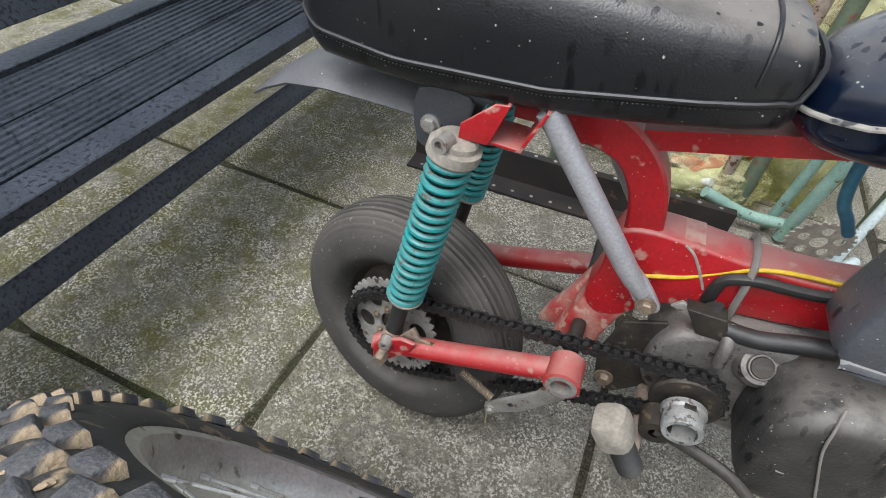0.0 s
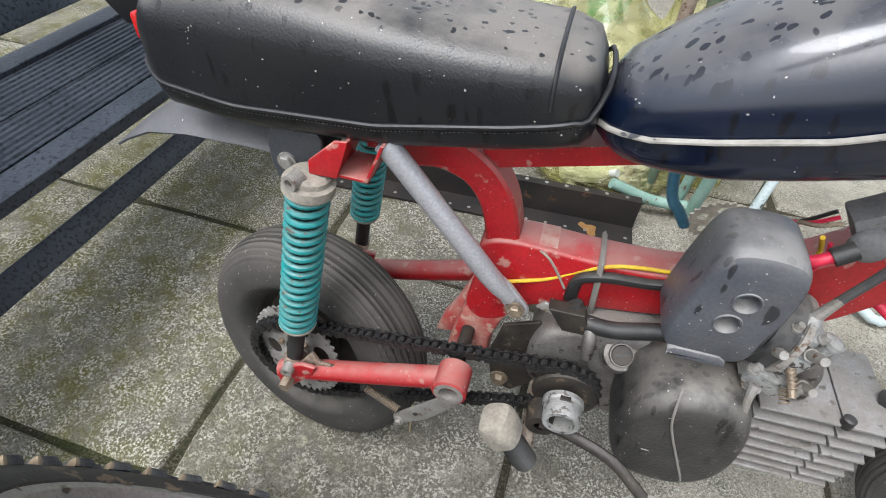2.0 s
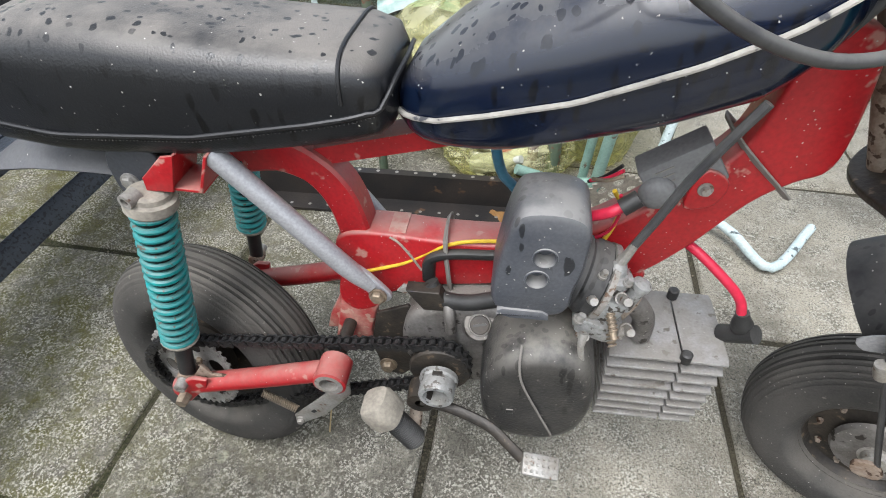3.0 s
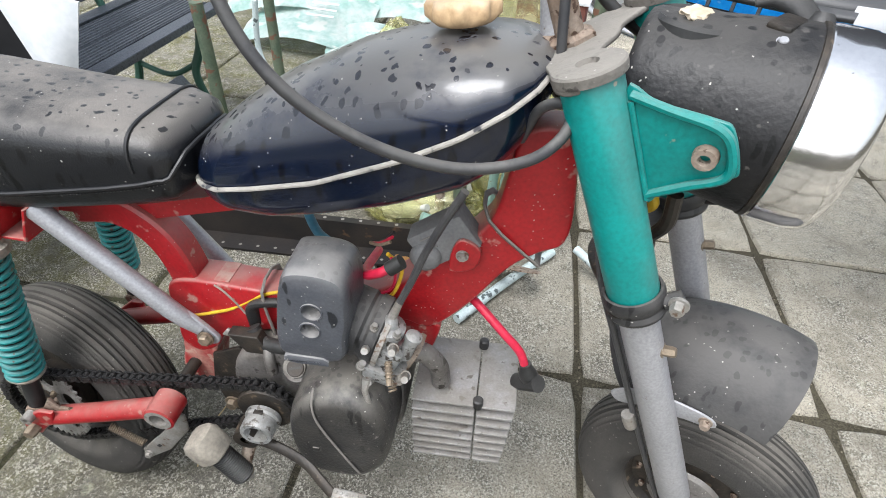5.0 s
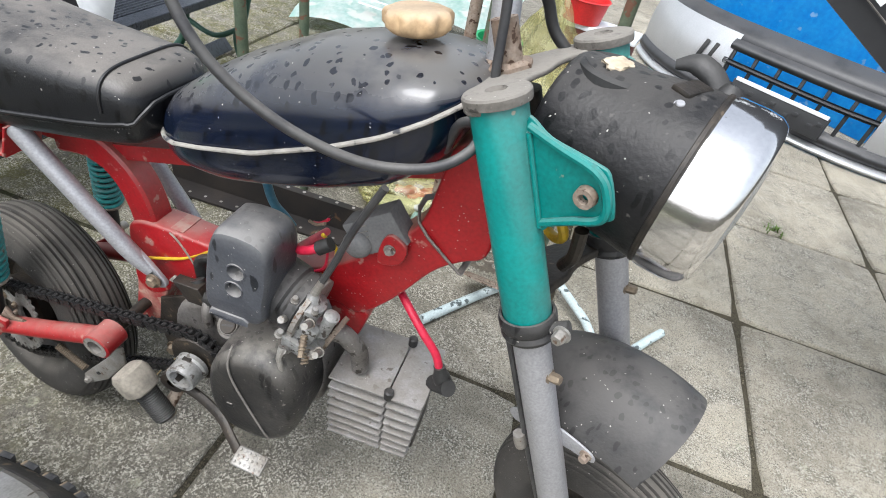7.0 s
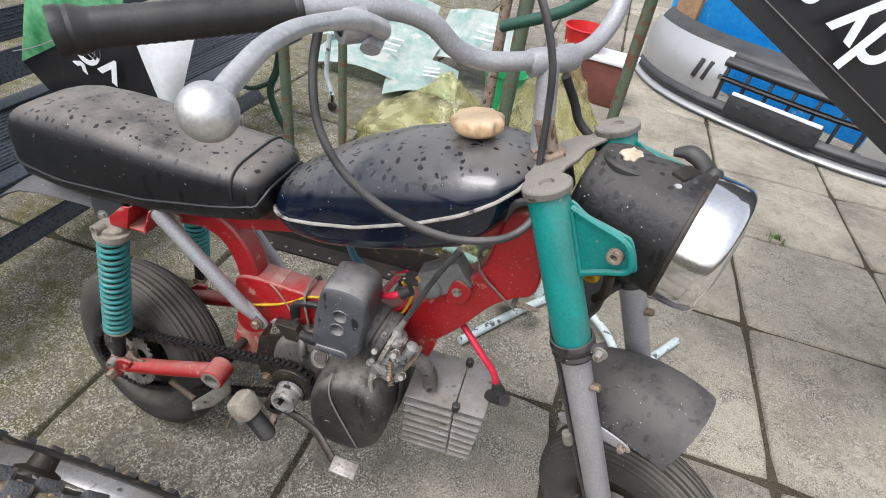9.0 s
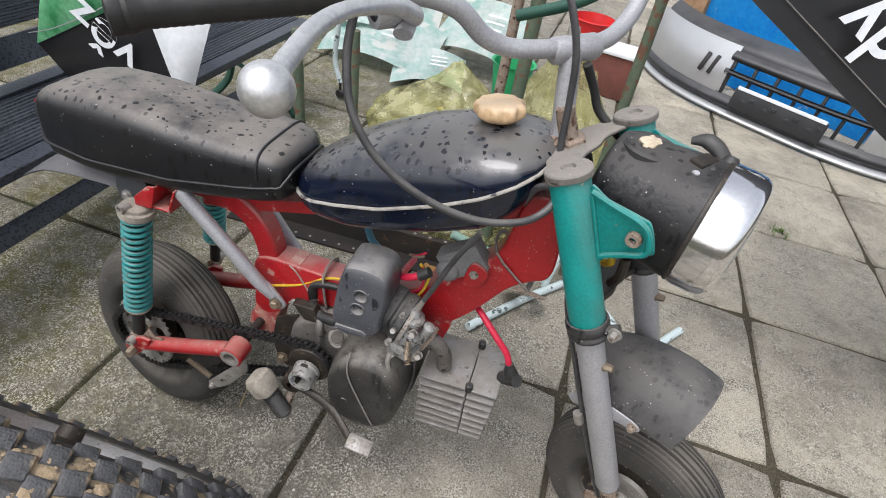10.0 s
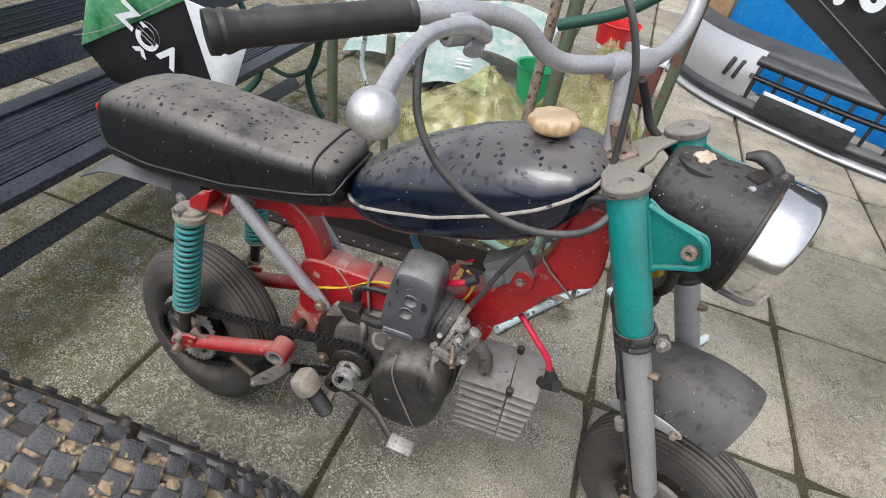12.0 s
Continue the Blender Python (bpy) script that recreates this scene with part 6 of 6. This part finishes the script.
for k in range(16):
    part("hole", lathe([(0.0055, 0.0005), (0, 0.0005)], axis_matrix((-0.43 + 0.056 * k, 0.0435, 0.1002), (0, 0, 1)), 14), M["fin"], rail)
    part("hole", lathe([(0.005, 0.0005), (0, 0.0005)], axis_matrix((-0.41 + 0.056 * k, -0.020, 0.0082), (0, 0, 1)), 14), M["fin"], rail)

# ---- green pipe rack ----
M["palegreen"] = mat("pale_green_pipe", (0.16, 0.27, 0.22), (0.22, 0.33, 0.28), 20, 0.5, 0, 0.12, 200, spots=(0.10, 0.07, 0.045), spot_scale=60, spot_size=0.64)
M["olivepipe"] = mat("mossy_green_pipe", (0.065, 0.095, 0.060), (0.11, 0.13, 0.085), 20, 0.6, 0, 0.2, 200, spots=(0.13, 0.06, 0.035), spot_scale=40, spot_size=0.58)
M["whitepipe"] = mat("chipped_white_pipe", (0.42, 0.50, 0.50), (0.50, 0.57, 0.57), 25, 0.45, 0, 0.1, 200, spots=(0.07, 0.09, 0.09), spot_scale=50, spot_size=0.60)
rack = thing("pipe_rack", "rusty green welded pipe rack standing behind the moped", "rack")
for name, pts, r, mt in (
        ("post", [(-0.125, 0.859, 0.000), (-0.130, 0.859, 0.660)], 0.018, "olivepipe"), ("post", [(0.079, 0.862, 0.000), (0.072, 0.862, 0.700)], 0.014, "olivepipe"),
        ("post", [(0.614, 0.868, 0.000), (0.601, 0.868, 1.100)], 0.021, "olivepipe"), ("post", [(0.550, 0.867, 0.000), (0.549, 0.867, 1.100)], 0.016, "rust"),
        ("post", [(0.927, 0.872, 0.000), (0.912, 0.872, 1.200)], 0.016, "olivepipe"),
        ("brace", [(0.591, 0.551, 0.930), (0.717, 0.535, 0.990), (0.803, 0.535, 1.060)], 0.013, "greeniron"),
        ("upright", [(0.738, 0.803, 0.012), (0.756, 0.753, 0.420)], 0.017, "palegreen"), ("upright", [(0.705, 0.844, 0.012), (0.718, 0.811, 0.400)], 0.014, "palegreen"),
        ("upright", [(0.867, 0.754, 0.012), (0.933, 0.855, 0.400)], 0.013, "whitepipe"),
        ("floor_bar", [(0.660, 0.451, 0.016), (0.806, 0.649, 0.016), (0.928, 0.792, 0.016)], 0.014, "whitepipe"),
        ("floor_bar", [(1.103, 0.642, 0.045), (1.189, 0.550, 0.016), (1.348, 0.733, 0.016)], 0.013, "whitepipe"),
        ("floor_bar", [(1.103, 0.642, 0.045), (0.989, 0.755, 0.070)], 0.013, "whitepipe"),
        ("floor_bar", [(0.504, 0.784, 0.100), (0.633, 0.810, 0.050), (0.760, 0.803, 0.060)], 0.016, "palegreen")):
    part(name, sweep(bm_new(), smooth_path(pts, 5), r, 14), M[mt], rack)
cog = ring_plate(0.020, 0.070, 5, 0.014, 0.043, 24, 0.008, -0.003, 0.005)
cog.transform(pose(0.782, 0.703, 0.105, 12, 0, 8))
cg = thing("chain_ring", "old pale toothed chain ring leaning on the pipes", "chain ring")
part("ring", cog, M["worn"], cg, smooth=False)
cog = ring_plate(0.03, 0.078, 0, 0, 0, 40, 0.004, -0.002, 0.004)
cog.transform(pose(0.798, 0.619, 0.082, 55, 10, 8))
cg2 = thing("rusty_cog", "rusty thin toothed cog on the paving", "cog")
part("ring", cog, M["rust"], cg2, smooth=False)

# ---- bags of waste ----
film = bpy.data.materials.new("yellow_film")
film.use_nodes = True
fn = film.node_tree
fb = fn.nodes["Principled BSDF"]
fb.inputs["Base Color"].default_value = (0.55, 0.53, 0.30, 1)
fb.inputs["Roughness"].default_value = 0.22
fb.inputs["Specular IOR Level"].default_value = 0.7
tr = fn.nodes.new("ShaderNodeBsdfTransparent")
tr.inputs[0].default_value = (0.86, 0.86, 0.62, 1)
mx = fn.nodes.new("ShaderNodeMixShader")
nz = fn.nodes.new("ShaderNodeTexNoise")
nz.inputs["Scale"].default_value = 12
nr = fn.nodes.new("ShaderNodeMapRange")
nr.inputs[1].default_value, nr.inputs[2].default_value, nr.inputs[3].default_value, nr.inputs[4].default_value = 0.35, 0.65, 0.10, 0.46
fn.links.new(nz.outputs[0], nr.inputs[0])
fn.links.new(nr.outputs[0], mx.inputs[0])
fn.links.new(tr.outputs[0], mx.inputs[1])
fn.links.new(fb.outputs[0], mx.inputs[2])
fn.links.new(mx.outputs[0], fn.nodes["Material Output"].inputs[0])
M["film"] = film


def bag(name, at, size, seed, label, neck=True):
    b = thing(name, label, "bag", Matrix.Translation(at))
    bm = bm_new()
    bmesh.ops.create_icosphere(bm, subdivisions=5, radius=1.0)
    off = Vector((seed * 3.1, seed * 1.7, 0))
    for v in bm.verts:
        p = v.co.copy()
        k = 1 + 0.16 * noise.noise(p * 1.6 + off) + 0.10 * abs(noise.noise(p * 4.5 + off)) + 0.07 * abs(noise.noise(Vector((p.x * 12, p.y * 12, p.z * 4)) + off))
        q = Vector((p.x * size[0], p.y * size[1], p.z * size[2])) * k
        if neck and p.z > 0.55:
            t = (p.z - 0.55) / 0.45
            q.x *= 1 - 0.75 * t
            q.y *= 1 - 0.75 * t
            q.z += 0.25 * size[2] * t
        q.z = max(q.z, -size[2] * 0.86)
        v.co = q + V(0, 0, size[2] * 0.86)
    part("film", bm, M["film"], b, "crinkled translucent yellowish film")
    return b


b1 = bag("waste_bag", (0.359, 1.130, 0.0), (0.30, 0.24, 0.27), 1, "crinkled translucent yellow bag full of bottles and cans")
b2 = bag("waste_bag", (0.739, 1.079, 0.0), (0.20, 0.17, 0.36), 2, "tall translucent yellow bag with oranges inside")
b3_ = bag("waste_bag", (0.474, 0.933, 0.0), (0.20, 0.12, 0.085), 3, "low crumpled yellow bag of food wrappers", False)
tints = [(0.30, 0.34, 0.10), (0.42, 0.36, 0.12), (0.10, 0.20, 0.08), (0.45, 0.06, 0.04), (0.55, 0.56, 0.50), (0.30, 0.25, 0.42), (0.55, 0.25, 0.10)]
tm_ = [mat("waste_%s" % n, c, [q * 0.7 for q in c], 20, 0.25, 0, 0.05, 100) for n, c in zip(("olive", "ochre", "green", "red", "pale", "violet", "orange"), tints)]
rb = random.Random(11)
bottle = [(0, 0), (0.030, 0), (0.032, 0.006), (0.032, 0.11), (0.022, 0.14), (0.012, 0.16), (0.012, 0.185), (0, 0.185)]
for parent, n, ext, colours in ((b1, 16, (0.20, 0.15, 0.30), (0, 1, 2, 4)), (b2, 8, (0.08, 0.08, 0.36), (3, 4, 6, 1)), (b3_, 10, (0.13, 0.07, 0.07), (3, 5, 2, 4))):
    for k in range(n):
        m_ = Matrix.Translation((rb.uniform(-ext[0], ext[0]), rb.uniform(-ext[1], ext[1]), rb.uniform(0.06, 0.06 + ext[2]))) @ pose(0, 0, 0, rb.uniform(40, 140), rb.uniform(-60, 60), rb.uniform(0, 360)) @ Matrix.Translation((0, 0, -0.09))
        part("bottle", lathe(bottle, m_, 14), tm_[rb.choice(colours)], parent)
bm = bm_new()
bmesh.ops.create_uvsphere(bm, u_segments=20, v_segments=14, radius=0.055, matrix=Matrix.Translation((0.02, -0.10, 0.42)))
part("orange", bm, tm_[6], b2)

# ---- flyers ----
M["flyer"] = mat("printed_flyer", (0.66, 0.70, 0.67), (0.34, 0.55, 0.50), 7, 0.3, 0, 0.02, 40, spots=(0.70, 0.72, 0.68), spot_scale=6, spot_size=0.58)


def flyer(at, w, h, rx, rz, bow, label):
    f = thing("flyer", label, "flyer", Matrix.Translation(at) @ pose(0, 0, 0, rx, 0, rz), "scattered flyers")
    rows = [[(w * (u - 0.5), h * (k / 6), bow * math.sin(math.pi * u) + 0.02 * math.sin(3 * u + k)) for k in range(7)] for u in np.linspace(0, 1, 10)]
    bm = open_loft(rows)
    bmesh.ops.solidify(bm, geom=list(bm.faces), thickness=0.0015)
    part("sheet", bm, M["flyer"], f)
    for k in range(3):
        part("text_bar", box((w * 0.22, 0.012, 0.001), pose(0.12 * w, h * (0.45 + 0.12 * k), bow * 0.95 + 0.03), 0), M["posterwhite"], f)
    return f


flyer((-0.422, 2.233, 0.03), 0.70, 0.42, 22, -6, 0.06, "crumpled teal and white printed flyer")
flyer((-0.022, 2.129, 0.02), 0.42, 0.32, 14, 12, 0.04, "teal printed flyer with unreadable text")
flyer((-0.525, 2.510, 0.10), 0.80, 0.45, 30, 4, 0.08, "pale printed flyer over the others")
flyer((0.137, 2.505, 0.12), 0.55, 0.40, 34, -10, 0.05, "pale green printed flyer")

# ---- bumper ----
M["carsilver"] = mat("silver_car_paint", (0.48, 0.49, 0.50), (0.44, 0.45, 0.46), 4, 0.25, 0.5, 0.02, 300, coat=0.4)
M["carblack"] = mat("black_bumper_plastic", (0.016, 0.017, 0.019), (0.026, 0.027, 0.03), 8, 0.42, 0, 0.1, 200, dust=(0.10, 0.10, 0.10), dust_amount=0.4)
bump = thing("car_bumper", "silver and black car bumper standing on the paving", "bumper", pose(1.952, 2.806, 0.0, 0, 0, -31.5) @ Matrix.Scale(1.06, 4))
BW = 0.98


def bump_y(s):
    return 0.34 * abs(s / BW) ** 3.2


def shell(s0, s1, z0, z1, d0, d1, n=26, th=0.02, lean=0.0):
    rows = []
    for s in np.linspace(s0, s1, n):
        row = []
        for k in range(9):
            t = k / 8
            z_ = z0 + (z1 - z0) * t
            row.append((s, bump_y(s) + d0 + (d1 - d0) * t - 0.03 * math.sin(math.pi * t), z_))
        rows.append(row)
    bm = open_loft(rows)
    bmesh.ops.recalc_face_normals(bm, faces=bm.faces)
    bmesh.ops.solidify(bm, geom=list(bm.faces), thickness=th)
    return bm


for a, b in ((-BW, -0.30), (0.50, BW)):
    c = part("corner_panel", shell(a, b, 0.105, 0.38, 0.0, 0.055), M["carsilver"], bump, "silver painted corner panel")
    q = (a + b) / 2 + (0.18 if a < 0 else -0.12)
    for k in range(2):
        part("slot", box((0.026, 0.012, 0.115), pose(q + 0.06 * k, bump_y(q) - 0.012, 0.245, -12, 10, 0), 0.006), M["black"], c)
    part("lower_strip", shell(a, b, 0.045, 0.112, -0.012, -0.004), M["carblack"], c)
part("lip", shell(-BW, BW, 0.004, 0.046, -0.035, -0.012, 50, 0.012), M["carsilver"], bump, "grey lower lip")
part("top_strip", shell(-BW * 0.96, BW * 0.96, 0.352, 0.430, 0.045, 0.16, 50, 0.012), M["carblack"], bump, "black upper edge, sparkling with wet")
part("frame_bar", shell(-0.32, 0.52, 0.300, 0.356, 0.020, 0.045, 20), M["carblack"], bump)
part("frame_bar", shell(-0.32, 0.52, 0.045, 0.120, -0.015, 0.0, 20), M["carblack"], bump)
for s in (-0.29, -0.16, -0.03, 0.10, 0.23, 0.36, 0.48):
    part("grille_bar", box((0.020, 0.02, 0.20), pose(s, bump_y(s) + 0.015, 0.21, -8, 0, 0), 0.004), M["carblack"], bump)
part("grille_bar", shell(-0.32, 0.50, 0.235, 0.252, 0.01, 0.012, 16), M["carblack"], bump)
ph = part("plate_holder", box((0.52, 0.02, 0.115), pose(0.06, -0.040, 0.135, -10, 0, 0), 0.004), M["carblack"], bump, "empty black number plate holder")
part("holder_strip", box((0.50, 0.006, 0.020), pose(0.06, -0.042, 0.196, -10, 0, 0), 0.001), M["posterwhite"], ph)
for k in range(12):
    part("rib", box((0.028, 0.006, 0.020 + 0.04 * (k % 3 == 0)), pose(-0.17 + 0.042 * k, -0.050, 0.130 + 0.022 * ((k * 7) % 3 - 1), -10, 0, 0), 0.001), M["carblack"], ph)
part("tow_hole", lathe([(0.016, 0.0), (0, 0.0)], axis_matrix((0.78, bump_y(0.78) - 0.018, 0.20), (0, -1, 0)), 20), M["black"], bump)

# ---- things at the back ----
M["bluesheet"] = mat("blue_plastic", (0.012, 0.29, 0.72), (0.03, 0.36, 0.76), 5, 0.25, 0, 0.08, 40, spots=(0.25, 0.45, 0.70), spot_scale=14, spot_size=0.66)
M["timber"] = mat("raw_timber", (0.36, 0.23, 0.13), (0.28, 0.17, 0.09), 14, 0.75, 0, 0.3, 90)
blue = thing("blue_panel", "bright blue plastic panel standing behind the bumper", "panel", pose(2.186, 3.353, 0, 0, 0, -31.5))
rows = [[(s, 0.03 * math.sin(9 * s), z_) for z_ in np.linspace(0.002, 0.95, 6)] for s in np.linspace(-0.93, 1.3, 40)]
bm = open_loft(rows)
bmesh.ops.solidify(bm, geom=list(bm.faces), thickness=0.02)
part("sheet", bm, M["bluesheet"], blue)
for s in (-0.95, 1.32):
    part("edge_trim", box((0.03, 0.05, 0.95), pose(s, 0.01, 0.477), 0.006), M["bluesheet"], blue)
part("top_trim", box((2.24, 0.06, 0.025), pose(0.185, 0.01, 0.962), 0.006), M["bluesheet"], blue)
post = thing("timber_post", "raw brown timber post beside the blue panel", "post", pose(1.480, 3.775, 0, 0, 0, -30))
part("beam", box((0.17, 0.12, 1.2), pose(0, 0, 0.6), 0.006), M["timber"], post)
M["redbrick"] = mat("red_brown_panel", (0.15, 0.05, 0.035), (0.11, 0.04, 0.03), 10, 0.75, 0, 0.3, 140)
crate = thing("red_brown_box", "red-brown painted box behind the rack", "box", pose(0.940, 2.839, 0, 0, 0, -10))
part("body", box((0.40, 0.20, 0.26), pose(0, 0, 0.13), 0.01), M["redbrick"], crate)
part("lid", box((0.43, 0.23, 0.03), pose(0, 0, 0.275), 0.008), M["posterwhite"], crate)
redlid = thing("red_plastic_tub", "bright red plastic tub on the box", "tub", pose(0.797, 2.830, 0.292))
part("body", lathe([(0, 0), (0.11, 0), (0.13, 0.12), (0.14, 0.125), (0.13, 0.13), (0.11, 0.02), (0, 0.02)], None, 28), mat("bright_red_plastic", (0.55, 0.02, 0.02), None, 10, 0.3), redlid)
gt = thing("green_plastic_tub", "bright green plastic tub among the flyers", "tub", pose(0.427, 2.314, 0.0))
part("body", lathe([(0, 0), (0.09, 0), (0.12, 0.22), (0.13, 0.225), (0.115, 0.22), (0.085, 0.02), (0, 0.02)], None, 28), mat("bright_green_plastic", (0.02, 0.30, 0.11), None, 10, 0.35), gt)
caster = thing("chair_leg", "white chair leg with a dark castor beyond the bench", "chair leg", pose(-0.407, 1.789, 0))
part("tube_leg", tube([(0, 0, 0.40), (-0.02, 0, 0.20), (0.02, -0.02, 0.09)], 0.013, 12), M["whitepipe"], caster)
part("castor", lathe([(0, -0.012), (0.022, -0.012), (0.026, 0), (0.022, 0.012), (0, 0.012)], axis_matrix((0.02, -0.02, 0.030), (0.3, 1, 0)), 20), M["black"], caster)
part("stalk", sweep(bm_new(), [(0.02, -0.02, 0.10), (0.02, -0.02, 0.045)], 0.008, 10), M["black"], caster)

# ---- small litter ----
lf = bm_new()
o = [(0.036 * math.cos(a) * (1 + 0.18 * math.cos(5 * a)), 0.036 * math.sin(a) * (1 + 0.12 * math.sin(7 * a))) for a in np.linspace(0, 2 * math.pi, 40, endpoint=False)]
vs = [lf.verts.new((x, y, 0.004 + 0.006 * math.sin(40 * x))) for x, y in o]
c = lf.verts.new((0, 0, 0.003))
for k in range(40):
    lf.faces.new((vs[k], vs[(k + 1) % 40], c))
bmesh.ops.solidify(lf, geom=list(lf.faces), thickness=0.001)
leaf = solo("fallen_leaf", lf, mat("dry_leaf", (0.42, 0.24, 0.09), (0.33, 0.18, 0.06), 40, 0.8, 0, 0.3, 120), "dry brown fallen leaf on the paving", "leaf")
leaf.matrix_world = pose(0.454, 0.655, 0.003, 0, 0, 40)
rl = random.Random(5)
for label_, pts in (("thin dry straw on the paving", [(0.17, -0.05, 0.003), (0.155, 0.03, 0.005), (0.165, 0.10, 0.004)]),):
    solo("straw", tube(pts, 0.0016, 6), straw, label_, "straw", "straws")
bm = bm_new()
for k in range(900):
    i, j = rl.randint(-6, 3), rl.randint(-2, 8)
    if rl.random() < 0.5:
        x, y = GX * i + rl.uniform(-0.008, 0.008), GY * j + rl.uniform(0, GY)
    else:
        x, y = GX * i + rl.uniform(0, GX), GY * j + rl.uniform(-0.008, 0.008)
    r = rl.uniform(0.0015, 0.005)
    s = bmesh.ops.create_icosphere(bm, subdivisions=1, radius=r, matrix=CORNER @ Matrix.Translation((x, y, -0.008 + r * 0.5)) @ pose(0, 0, 0, rl.uniform(0, 90), 0, rl.uniform(0, 90)) @ Matrix.Diagonal((1, 0.7, 0.6, 1)))
solo("grit", bm, mat("grit_stone", (0.22, 0.19, 0.14), (0.12, 0.10, 0.07), 60, 0.9), "loose grit in the paving joints", "grit", kind="stuff", smooth=False)
bm = bm_new()
for k in range(200):
    tuft = rl.choice(((1.86, 1.62), (2.05, 2.9), (1.0, 2.35), (0.98, 2.25), (-0.35, 0.3)))
    x, y = tuft[0] + rl.gauss(0, 0.02), tuft[1] + rl.gauss(0, 0.03)
    h, a = rl.uniform(0.012, 0.035 if tuft[1] > 1.5 else 0.015), rl.uniform(0, 6.28)
    d = V(math.cos(a), math.sin(a), 0)
    w = d.cross(V(0, 0, 1)) * 0.0025
    p = V(x, y, -0.008)
    q = p + d * h * 0.4 + V(0, 0, h * 0.7)
    t_ = p + d * h + V(0, 0, h)
    A = [bm.verts.new(v) for v in (p - w, p + w, q + w, q - w, t_)]
    bm.faces.new(A[:4])
    bm.faces.new((A[3], A[2], A[4]))
solo("weeds", bm, mat("weed_green", (0.10, 0.17, 0.03), (0.07, 0.13, 0.02), 30, 0.6), "small green weeds in the paving joints", "weeds", kind="stuff", smooth=False)
